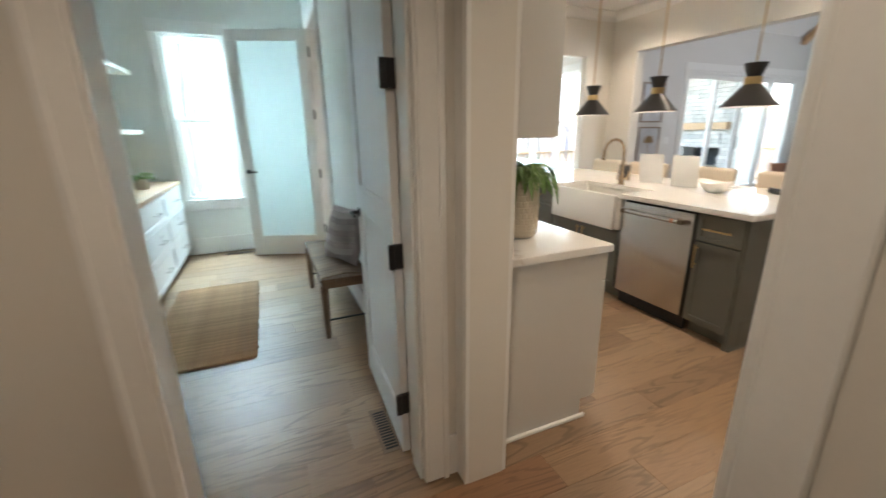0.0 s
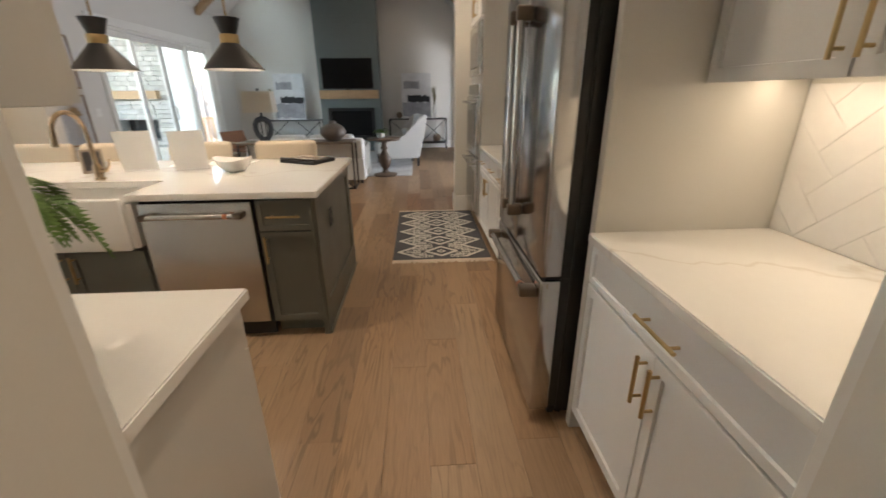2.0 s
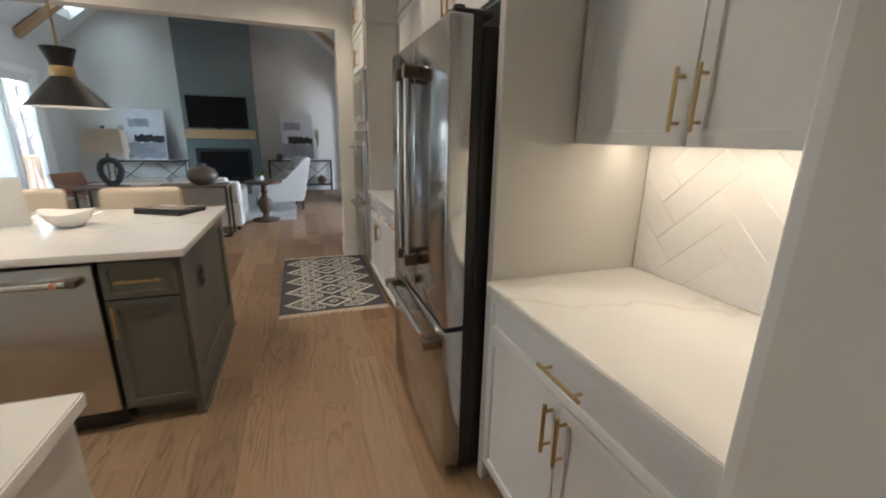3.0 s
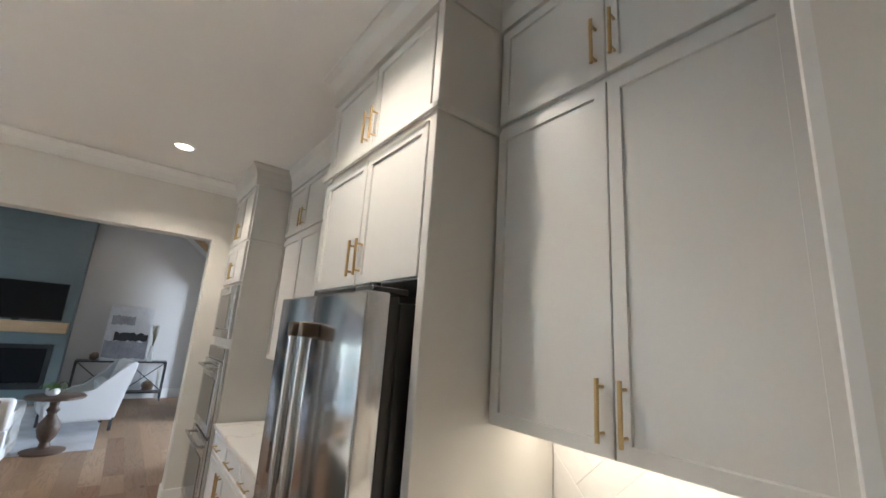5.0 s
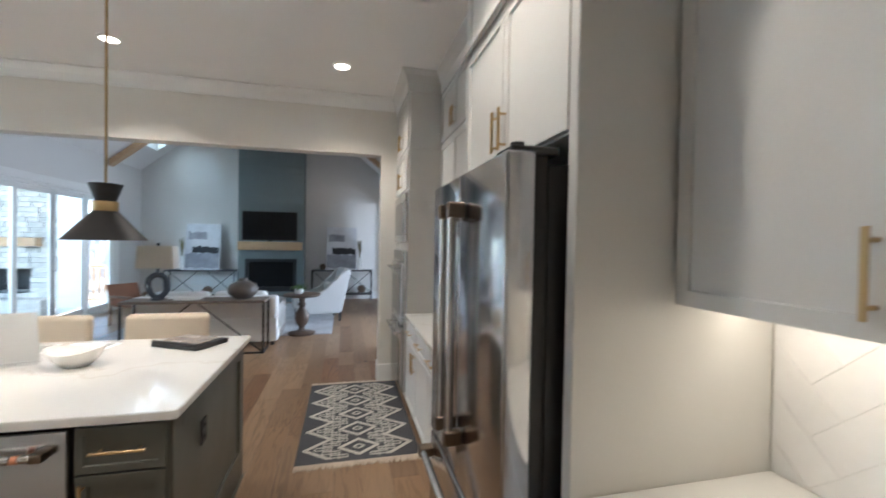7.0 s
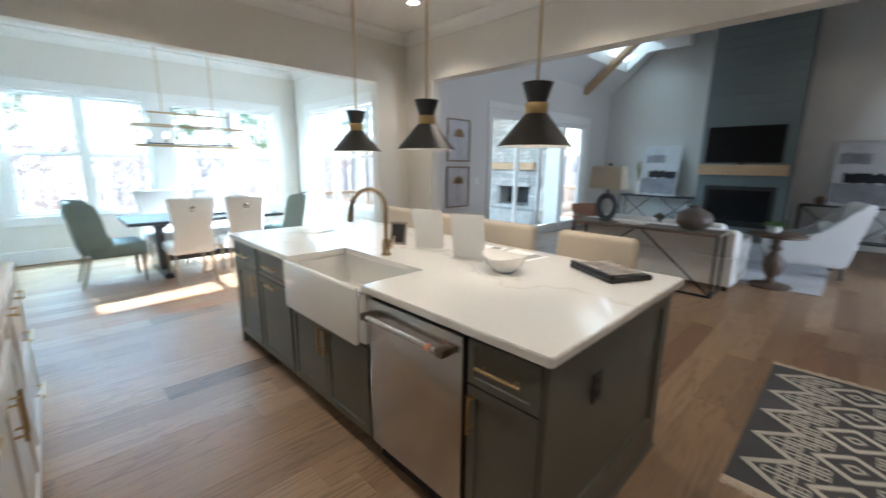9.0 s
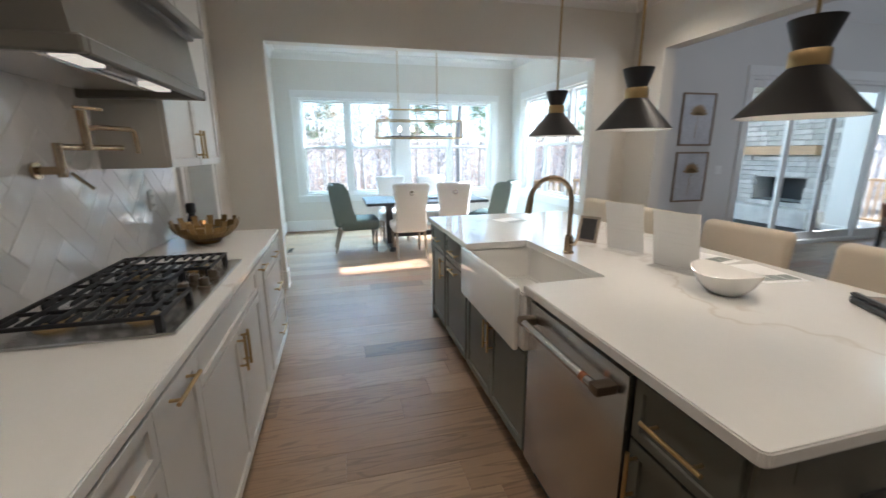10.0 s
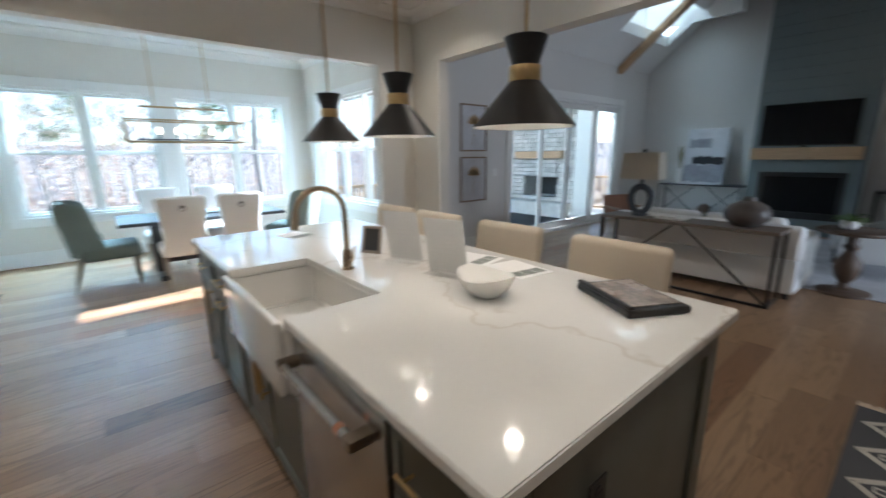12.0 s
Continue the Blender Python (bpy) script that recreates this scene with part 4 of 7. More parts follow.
def refrigerator():
    o = thing("refrigerator", "stainless steel french-door refrigerator with bottom freezer", "refrigerator", pose(2.187, 0.768, 0.0))
    W, SPLIT, TOP = 0.868, 0.705, 1.835
    part("case", B((0.004, W - 0.004, -0.78, -0.125, 0.03, TOP - 0.03), bev=0.004), BLACK, o, "black refrigerator case")
    part("grille", B((0.02, W - 0.02, -0.12, -0.09, 0.012, 0.05)), BLACK, o)
    part("gasket", B((0.012, W - 0.012, -0.125, -0.088, 0.06, TOP - 0.01)), BLACK, o, "black door gasket")
    for i, (x0, x1) in enumerate(((0, W / 2 - 0.002), (W / 2 + 0.002, W))):
        d = part("door", B((x0, x1, -0.088, 0, SPLIT + 0.008, TOP), bev=0.01, seg=3), FRIDGE, o, smooth=True)
        hx = W / 2 + (-0.062 if i == 0 else 0.062)
        part("handle", cyl(bmesh.new(), (hx, 0.046, 0.92), (hx, 0.046, 1.68), 0.0165, n=20), STEEL, d, smooth=True)
        for z0, z1 in ((0.872, 0.925), (1.672, 1.728)):
            bm = B((hx - 0.021, hx + 0.021, 0.0, 0.066, z0, z1), bev=0.009, seg=3)
            part("handle_mount", bm, BRONZE_D, d, "brushed bronze handle mount", smooth=True)
    part("dispenser", B((W / 2 + 0.14, W / 2 + 0.30, -0.003, 0.003, 1.12, 1.42), bev=0.002), OVENGLASS, o, "black dispenser panel")
    f = part("freezer_drawer", B((0, W, -0.088, 0, 0.05, SPLIT - 0.008), bev=0.01, seg=3), FRIDGE, o, smooth=True)
    bm = cyl(bmesh.new(), (0.06, 0.05, 0.632), (W - 0.06, 0.05, 0.632), 0.0165, n=20)
    part("freezer_handle", bm, STEEL, f, smooth=True)
    for x in (0.035, W - 0.09):
        part("handle_mount", B((x, x + 0.055, 0, 0.07, 0.610, 0.654), bev=0.009, seg=3), BRONZE_D, f, "brushed bronze handle mount", smooth=True)
    part("band", cyl(bmesh.new(), (0.105, 0.05, 0.632), (0.125, 0.05, 0.632), 0.0173, n=20), COPPER, f, "copper handle band", smooth=True)
    for z in (SPLIT, TOP + 0.001):
        hg = part("hinge", B((0.01, 0.13, -0.16, -0.02, z - 0.006, z + 0.016), bev=0.004), BLACK, o, "black hinge cover")
        part("pin", cyl(bmesh.new(), (0.045, -0.05, z + 0.012), (0.045, -0.05, z + 0.028 if z > 1 else z + 0.016), 0.02), BLACK, hg)
    for x in (0.05, W - 0.05):
        part("foot", cyl(bmesh.new(), (x, -0.15, 0), (x, -0.15, 0.035), 0.018), BLACK, o)


FRIDGE = metal("fridge_steel", (0.52, 0.52, 0.525), 0.15)
refrigerator()
bx = thing("wooden_box", "small tan wooden box on the counter by the ovens", "box", pose(3.75, 0.22, CT1))
part("box_body", B((-0.10, 0.10, -0.06, -0.052, 0, 0.12), (-0.10, 0.10, 0.052, 0.06, 0, 0.12), (-0.10, -0.092, -0.052, 0.052, 0, 0.12), (0.092, 0.10, -0.052, 0.052, 0, 0.12), (-0.092, 0.092, -0.052, 0.052, 0, 0.01), bev=0.001), WOOD_L, bx)

# ---- island ----
G3 = "cabinets of the island"


def isle(y1):
    return pose(2.985, y1, 0, 0, 0, -90)


cabinet("island_cabinet", isle(2.152), 0.312, 0.72, 0, CT0, [("drawer", 0.004, 0.31, 0.69, 0.868, "h"), ("door", 0.004, 0.31, 0.11, 0.685, "vlt")], ISLE, "dark grey-green island cabinet beside the dishwasher", G3)
cabinet("island_cabinet", isle(3.66), 0.885, 0.72, 0, 0.60, [("door", 0.02, 0.44, 0.11, 0.595, "vrt"), ("door", 0.44, 0.865, 0.11, 0.595, "vlt")], ISLE, "dark grey-green sink cabinet under the apron sink", G3)
cabinet("island_cabinet", isle(4.20), 0.54, 0.72, 0, CT0, [("drawer", 0.03, 0.535, 0.69, 0.868, "h"), ("door", 0.03, 0.535, 0.11, 0.685, "top")], ISLE, "dark grey-green pull-out island cabinet", G3)
cabinet("island_cabinet", isle(4.66), 0.46, 0.72, 0, CT0, [("drawer", 0.03, 0.455, 0.69, 0.868, "h"), ("door", 0.03, 0.455, 0.11, 0.685, "vrt")], ISLE, "dark grey-green island cabinet at the nook end", G3)


def end_panel(y, s, label):
    """The framed end of the island; s: which way it faces."""
    o = thing("island_end_panel", label, "panel", pose(0, 0, 0))
    x0, x1 = 2.975, 4.11
    ya, yb = sorted((y, y - s * 0.022))
    part("backing", B((x0, x1, ya, yb, 0.0, CT0 - 0.001)), ISLE, o)
    yc, yd = sorted((y, y + s * 0.014))
    part("frame", B((x0, x0 + 0.10, yc, yd, 0, CT0 - 0.001), (x1 - 0.09, x1, yc, yd, 0, CT0 - 0.001), (x0 + 0.10, x1 - 0.09, yc, yd, 0.0, 0.20), (x0 + 0.10, x1 - 0.09, yc, yd, 0.80, CT0 - 0.001), bev=0.002), ISLE, o)
    ye, yf = sorted((y + s * 0.014, y + s * 0.026))
    part("shoe", B((x0, x1, ye, yf, 0, 0.018), bev=0.004), ISLE, o)


end_panel(1.836, -1, "dark grey-green framed end panel of the island")
end_panel(4.684, 1, "dark grey-green framed far end panel of the island")
bk = thing("island_back_panel", "dark grey-green panelled back of the island", "panel", pose(0, 0, 0))
part("backing", B((3.71, 3.73, 1.86, 4.66, 0, CT0 - 0.001)), ISLE, bk)

cs = 2.95
outl = [(cs, 3.616), (3.345, 3.616), (3.355, 3.606), (3.355, 2.826), (3.345, 2.816), (cs, 2.816)]
r = 0.02
outl += arc(cs + r, 1.80 + r, r, 180, 270, 4) + arc(4.23 - r, 1.80 + r, r, 270, 360, 4) + arc(4.23 - r, 4.72 - r, r, 0, 90, 4) + arc(cs + r, 4.72 - r, r, 90, 180, 4)
counter("island_countertop", outl, CT0, CT1, "white veined quartz island top with sink cut-out")


def apron_sink():
    o = thing("apron_sink", "white fireclay apron-front sink set into the island", "sink", pose(0, 0, 0))
    bm = B((2.9445, 3.395, 2.792, 3.640, 0.615, 0.8785))
    top = max(bm.faces, key=lambda f: f.calc_center_median().z)
    bmesh.ops.inset_region(bm, faces=[top], thickness=0.024, depth=0)
    ret = bmesh.ops.extrude_discrete_faces(bm, faces=[top])
    bmesh.ops.translate(bm, verts=ret["faces"][0].verts, vec=(0, 0, -0.21))
    bmesh.ops.bevel(bm, geom=list(bm.edges), offset=0.011, segments=3, affect='EDGES')
    part("basin", bm, CERAMIC, o, smooth=True)
    part("apron", B((2.915, 2.9435, 2.822, 3.610, 0.61, 0.902), bev=0.011, seg=3), CERAMIC, o, smooth=True)
    part("drain", lathe(bmesh.new(), [(0.045, 0), (0.045, 0.004), (0.03, 0.004), (0.028, 0.001)], at=(3.17, 3.216, 0.667)), STEEL, o, smooth=True)


apron_sink()


def kitchen_faucet():
    o = thing("kitchen_faucet", "champagne bronze gooseneck pull-down faucet behind the sink", "faucet", pose(3.42, 3.25, CT1))
    part("base", lathe(bmesh.new(), [(0.030, 0), (0.030, 0.008), (0.024, 0.014), (0.024, 0.085), (0.019, 0.10)]), BRONZE, o, smooth=True)
    pts = [(0, 0, 0.09), (0, 0, 0.20), (0, 0, 0.29)] + [(-0.12 + x, 0, 0.29 + z) for x, z in arc(0, 0, 0.12, 0, 168, 12)]
    part("neck", tube(bmesh.new(), pts, 0.0135, 12), BRONZE, o, smooth=True)
    e = Vector(pts[-1])
    part("spray_head", cyl(bmesh.new(), e, e + Vector((-0.012, 0, -0.085)), 0.0155, 0.019, 16), BRONZE, o, smooth=True)
    part("lever", tube(bmesh.new(), [(0, -0.02, 0.055), (0, -0.055, 0.06), (0.0, -0.075, 0.085), (0.0, -0.085, 0.13)], [0.012, 0.011, 0.007, 0.006]), BRONZE, o, smooth=True)


kitchen_faucet()


def dishwasher():
    o = thing("dishwasher", "stainless steel dishwasher with a thick bar handle", "dishwasher", pose(2.985, 2.772, 0, 0, 0, -90))
    w = 0.612
    part("tub", B((0.004, w - 0.004, 0.0, 0.6, 0.10, 0.87)), BLACK, o)
    part("door", B((0.006, w - 0.006, -0.028, -0.001, 0.115, 0.862), bev=0.006, seg=2), STEEL, o, smooth=True)
    part("kick_plate", B((0.006, w - 0.006, 0.03, 0.05, 0.0, 0.10)), BLACK, o)
    bm = cyl(bmesh.new(), (0.05, -0.085, 0.80), (w - 0.05, -0.085, 0.80), 0.0145, n=18)
    part("handle", bm, STEEL, o, smooth=True)
    for x in (0.04, w - 0.085):
        part("handle_mount", B((x, x + 0.045, -0.10, -0.028, 0.784, 0.816), bev=0.007, seg=2), BRONZE_D, o, "dark bronze handle end", smooth=True)
    part("band", cyl(bmesh.new(), (w - 0.135, -0.085, 0.80), (w - 0.112, -0.085, 0.80), 0.0152, n=18), COPPER, o, "copper handle band", smooth=True)


dishwasher()


def pendant(y):
    x, zb = 3.772, 1.566
    o = thing("pendant_lamp", "matte black double-cone pendant with a brass band", "pendant lamp", pose(x, y, zb), "pendants over the island")
    part("shade", lathe(bmesh.new(), [(0.186, 0.0), (0.190, 0.0), (0.056, 0.158), (0.052, 0.158)], 40, close=False), BLACK, o, smooth=True)
    part("liner", lathe(bmesh.new(), [(0.1855, 0.0005), (0.051, 0.157)], 40, close=False), CERAMIC, o, "white shade lining", smooth=True)
    part("band", lathe(bmesh.new(), [(0.056, 0.158), (0.0575, 0.160), (0.0575, 0.208), (0.056, 0.21)], 32), BRASS, o, "brushed brass collar", smooth=True)
    part("cap", lathe(bmesh.new(), [(0.047, 0.21), (0.078, 0.305), (0.074, 0.306), (0.02, 0.30)], 32), BLACK, o, smooth=True)
    part("rod", cyl(bmesh.new(), (0, 0, 0.29), (0, 0, HK - zb - 0.02), 0.0065), BRASS, o, smooth=True)
    part("canopy", lathe(bmesh.new(), [(0.06, HK - zb - 0.022), (0.06, HK - zb)], 24), BRASS, o, smooth=True)
    part("bulb", lathe(bmesh.new(), [(0.012, 0.15), (0.02, 0.12), (0.03, 0.085), (0.022, 0.06), (0.004, 0.052)], 16), LAMPON, o, "lit bulb", smooth=True)
    lamp = new("pendant_lamp_light", bpy.data.lights.new("pendant_lamp_light", 'SPOT'))
    lamp.data.energy, lamp.data.color, lamp.data.shadow_soft_size = 0.9, WARM, 0.03
    lamp.data.spot_size, lamp.data.spot_blend = radians(118), 0.3
    lamp.matrix_world = look((x, y, zb + 0.045), (x, y + 0.001, 0))


for y in (2.445, 3.268, 4.092):
    pendant(y)


def pillow_bm(w, d, h, puff=0.5, n=8):
    """A soft box: rounded, thicker in the middle."""
    bm = B((-w / 2, w / 2, -d / 2, d / 2, -h / 2, h / 2), bev=min(w, d, h) * 0.42, seg=4)
    return bm


def counter_stool(x, y):
    o = thing("counter_stool", "cream upholstered counter stool with dark legs at the island", "stool", pose(x, y, 0), "stools at the island")
    bm = pillow_bm(0.46, 0.52, 0.10)
    bmesh.ops.translate(bm, verts=bm.verts, vec=(0, 0, 0.62))
    part("seat", bm, FABRIC_C, o, smooth=True)
    bm = B((0.19, 0.275, -0.27, 0.27, 0.62, 1.03), bev=0.04, seg=4)
    for v in bm.verts:
        v.co.x += (v.co.z - 0.62) * 0.12 - 0.05 * (v.co.y / 0.27) ** 2
    part("backrest", bm, FABRIC_C, o, smooth=True)
    for sx, sy in ((-0.18, -0.21), (-0.18, 0.21), (0.2, -0.21), (0.2, 0.21)):
        part("leg", cyl(bmesh.new(), (sx * 1.1, sy * 1.1, 0), (sx, sy, 0.59), 0.015, 0.022), DARKWOOD, o)
    for sy in (-0.225, 0.225):
        part("rail", B((-0.19, 0.20, sy - 0.01, sy + 0.01, 0.20, 0.225)), DARKWOOD, o)
    part("foot_rail", B((-0.20, -0.185, -0.22, 0.22, 0.16, 0.185)), DARKWOOD, o)


for y in (2.42, 3.16, 3.90, 4.50):
    counter_stool(4.30, y)

# things on the island
bo = thing("serving_bowl", "white ceramic oval bowl on the island", "bowl", pose(3.66, 2.52, CT1))
bm = bmesh.new()
lathe(bm, [(0.055, 0), (0.065, 0.006), (0.10, 0.035), (0.128, 0.078), (0.124, 0.080), (0.095, 0.04), (0.05, 0.014), (0.004, 0.012)], 36)
for v in bm.verts:
    v.co.x *= 0.85
    v.co.y *= 1.02
    v.co.z += 0.28 * max(0, v.co.z) * (v.co.y / 0.13) ** 2
part("bowl_body", bm, CERAMIC, bo, smooth=True)

PAPER = mat("paper", (0.84, 0.84, 0.83), 0.7, vary=0.02)
INK = mat("grey_print", (0.66, 0.66, 0.67), 0.7)
ACRYLIC = glass("clear_acrylic", (0.97, 0.98, 0.98))
ACRYLIC.node_tree.nodes["Principled BSDF"].inputs["Transmission Weight"].default_value = 0.0
ACRYLIC.node_tree.nodes["Principled BSDF"].inputs["Alpha"].default_value = 0.15
COVER = mat("booklet_cover", (0.30, 0.25, 0.21), 0.25, vary=0.5, scale=9, fine=40)
GREENINK = mat("photo_print", (0.22, 0.24, 0.22), 0.5, vary=0.6, scale=60)


PALEINK = mat("pale_print", (0.74, 0.74, 0.74), 0.8, vary=0.05)


def sign_holder(x, y, rz):
    o = thing("sign_holder", "clear acrylic holder with a printed white sheet", "sign holder", pose(x, y, CT1, 0, 0, rz), "sign holders on the island")
    part("foot", B((-0.11, 0.11, -0.03, 0.07, 0, 0.003)), ACRYLIC, o)
    s = part("sheet", B((-0.105, 0.105, -0.001, 0.001, 0.004, 0.275)), PAPER, o)
    s.matrix_basis = pose(0, 0.03, 0.003, 12)
    f = part("front_pane", B((-0.108, 0.108, -0.004, -0.0025, 0.003, 0.28)), ACRYLIC, o)
    f.matrix_basis = pose(0, 0.03, 0.003, 12)
    for i in range(6):
        wd = (0.06, 0.08, 0.075, 0.05, 0.08, 0.04)[i]
        t = part("print_line", B((-wd, wd, -0.0018, -0.0012, 0.225 - i * 0.025, 0.2285 - i * 0.025)), PALEINK, o)
        t.matrix_basis = pose(0, 0.03, 0.003, 12)


sign_holder(3.71, 2.83, -72)
sign_holder(3.71, 3.18, -68)
TAUPE = mat("taupe_frame", (0.27, 0.225, 0.18), 0.5, vary=0.2, fine=60)
ph = thing("photo_frame", "small taupe framed dark picture leaning on the island", "picture frame", pose(3.67, 3.46, CT1, -14, 0, -60) @ Matrix.Diagonal((0.85, 0.85, 0.85, 1)))
part("frame", B((-0.075, 0.075, -0.006, 0.006, 0.002, 0.022), (-0.075, 0.075, -0.006, 0.006, 0.172, 0.19), (-0.075, -0.055, -0.006, 0.006, 0.022, 0.172), (0.055, 0.075, -0.006, 0.006, 0.022, 0.172), bev=0.002), TAUPE, ph)
part("picture", B((-0.055, 0.055, -0.001, 0.003, 0.022, 0.172)), DARKWOOD, ph)
part("easel", B((-0.02, 0.02, 0.006, 0.012, 0.01, 0.13)), BLACK, ph)
for i, (x, y, a, w, h) in enumerate(((4.03, 2.98, 12, 0.21, 0.28), (4.05, 2.68, -8, 0.21, 0.28), (3.55, 4.35, 20, 0.20, 0.20))):
    p = thing("printed_sheet", "printed paper sheet lying flat on the island", "paper", pose(x, y, CT1 + 0.0006, 0, 0, a), "papers on the island")
    part("sheet", B((-w / 2, w / 2, -h / 2, h / 2, 0, 0.0012)), PAPER, p)
    for k in range(3):
        part("photo", B((-0.09 + k * 0.062, -0.035 + k * 0.062, -0.11, -0.04, 0.0016, 0.0022)), GREENINK, p)
bi = thing("binder_tray", "black leather folder with a clear-topped booklet", "folder", pose(4.03, 2.11, CT1, 0, 0, 62))
part("cover", B((-0.17, 0.17, -0.125, 0.125, 0.0, 0.028), bev=0.008, seg=2), BLACK, bi)
part("booklet", B((-0.14, 0.14, -0.105, 0.095, 0.029, 0.033), bev=0.001), COVER, bi, "printed booklet under plastic")
part("edge", B((-0.17, 0.17, 0.10, 0.125, 0.028, 0.042), bev=0.006), BLACK, bi)

# things on the cooking counter
GOLD = mat("antique_brass", (0.30, 0.20, 0.09), 0.4, 1.0, vary=0.2, fine=80, bump=0.2)


def fretted_bowl():
    o = thing("decorative_bowl", "antique brass bowl of riveted strips beside the cooktop", "bowl", pose(1.40, 4.12, CT1) @ Matrix.Diagonal((1.17, 1.17, 1.1, 1)))
    part("base", lathe(bmesh.new(), [(0.06, 0), (0.065, 0.004), (0.07, 0.02), (0.064, 0.02), (0.05, 0.008)], 24), GOLD, o, smooth=True)
    n = 26
    for k in range(n):
        a = 2 * math.pi * k / n
        top = 0.105 + 0.028 * (k % 2)
        bm = bmesh.new()
        prof = [(0.065, 0.014), (0.115, 0.04), (0.148, 0.075), (0.165, top)]
        rows = []
        for rr, z in prof:
            wd = 0.36 * rr * 2 * math.pi / n + 0.002
            rows.append([bm.verts.new((rr - t, s * wd * (1 if k % 2 else 1.15), z)) for s, t in ((-1, 0), (1, 0), (1, 0.004), (-1, 0.004))])
        for p, q in zip(rows, rows[1:]):
            for i in range(4):
                bm.faces.new((p[i], p[(i + 1) % 4], q[(i + 1) % 4], q[i]))
        bm.faces.new(rows[0]), bm.faces.new(rows[-1])
        s = part("strip", bm, GOLD, o)
        s.matrix_basis = pose(0, 0, 0, 0, 0, math.degrees(a))
    part("hoop", lathe(bmesh.new(), [(0.138, 0.062), (0.146, 0.070), (0.143, 0.074), (0.134, 0.066)], 40), GOLD, o, smooth=True)


fretted_bowl()
bt = thing("pepper_mill", "small black bottle behind the brass bowl", "bottle", pose(1.24, 4.40, CT1))
part("bottle_body", lathe(bmesh.new(), [(0.03, 0), (0.033, 0.01), (0.033, 0.10), (0.02, 0.14), (0.02, 0.15), (0.03, 0.155), (0.03, 0.21), (0.022, 0.22)], 20), BLACK, bt, smooth=True)

LEAF = mat("fern_green", (0.11, 0.205, 0.04), 0.55, vary=0.35, scale=12, fine=60, rand=0.25)
POTC = mat("cream_stoneware", (0.60, 0.52, 0.40), 0.45, vary=0.12, fine=40, bump=0.3)


def fern(o, z, n, length, rng, droop=0.0):
    """Arching fronds with two rows of narrow leaflets."""
    for k in range(n):
        a = 2 * math.pi * k / n * 1.618 * 3 + rng.uniform(-0.25, 0.25)
        L = length * rng.uniform(0.7, 1.15)
        rise = rng.uniform(0.7, 1.7)
        bm = bmesh.new()
        d = Vector((math.cos(a), math.sin(a), 0))
        sd = Vector((-d.y, d.x, 0))
        pts = []
        m = 30
        for i in range(m + 1):
            t = i / m
            pts.append(d * (0.015 + L * t * (0.95 - 0.2 * t)) + sd * 0.02 * math.sin(3 * t + k) + Vector((0, 0, z + L * (rise * t - (rise * 0.75 + 0.25 + droop) * t * t))))
        tube(bm, pts[::5], 0.0016, 4)
        for i in range(3, m + 1):
            wl = 0.05 * math.sin(math.pi * min(1, i / m * 0.88 + 0.1)) ** 0.8 * L / 0.3 * rng.uniform(0.85, 1.15)
            for s in (-1, 1):
                b, w = pts[i], (pts[i] - pts[i - 1]) * 0.40
                tip = b + sd * s * wl + d * wl * 0.5 + Vector((0, 0, -wl * rng.uniform(0.1, 0.4)))
                md = b.lerp(tip, 0.4) + Vector((0, 0, 0.002))
                v = [bm.verts.new(q) for q in (b - w, md - w * 1.15, tip, md + w * 1.15, b + w)]
                bm.faces.new(v)
        part("frond", bm, LEAF, o)


def potted_fern():
    o = thing("potted_fern", "green fern in a tall woven-textured cream pot on the counter", "plant", pose(1.475, 2.04, CT1))
    bm = lathe(bmesh.new(), [(0.062, 0), (0.072, 0.008), (0.078, 0.06), (0.082, 0.16), (0.078, 0.27), (0.072, 0.30), (0.062, 0.30), (0.066, 0.27), (0.068, 0.20), (0.004, 0.20)], 40)
    part("pot", bm, POTC, o, smooth=True)
    rng = random.Random(4)
    first = None
    for row in range(9):
        for k in range(18):
            a = 2 * math.pi * (k + 0.5 * (row % 2)) / 18
            rr = 0.0785 + 0.0035 * math.sin(row / 8 * math.pi)
            if first is None:
                s = first = part("weave", B((-0.003, 0.004, -0.011, 0.011, -0.012, 0.012), bev=0.003), POTC, o)
            else:
                s = new("weave", first.data)
                s.parent = o
            s.matrix_basis = pose(rr * math.cos(a), rr * math.sin(a), 0.03 + row * 0.028, 0, 0, math.degrees(a))
    part("soil", lathe(bmesh.new(), [(0.066, 0.265), (0.066, 0.275), (0.002, 0.28)], 20), DARKWOOD, o)
    fern(o, 0.28, 48, 0.205, rng, 0.4)
    fern(o, 0.30, 26, 0.16, rng, 0.1)


potted_fern()


# ---- ceiling lights ----
for x, y in CANS + [(0.2, 0.5)]:
    z = HK if (x, y) != (0.2, 0.5) else HH
    o = thing("recessed_light", "round white recessed ceiling light, lit warm", "ceiling light", pose(x, y, z), "recessed lights")
    part("trim_ring", lathe(bmesh.new(), [(0.085, 0), (0.085, -0.006), (0.066, -0.009), (0.064, -0.002)], 32), TRIM, o, smooth=True)
    part("diffuser", lathe(bmesh.new(), [(0.064, -0.002), (0.064, -0.005), (0.002, -0.0055)], 32), LAMPON, o, "glowing diffuser")

# ---- kitchen rug ----
RUG_D = mat("charcoal_wool", (0.075, 0.078, 0.085), 0.95, vary=0.2, fine=180, bump=0.5)
RUG_W = mat("cream_wool", (0.62, 0.59, 0.53), 0.95, vary=0.12, fine=180, bump=0.5)

FRINGE = mat("rug_fringe", (0.62, 0.53, 0.42), 0.95, vary=0.2, fine=120)


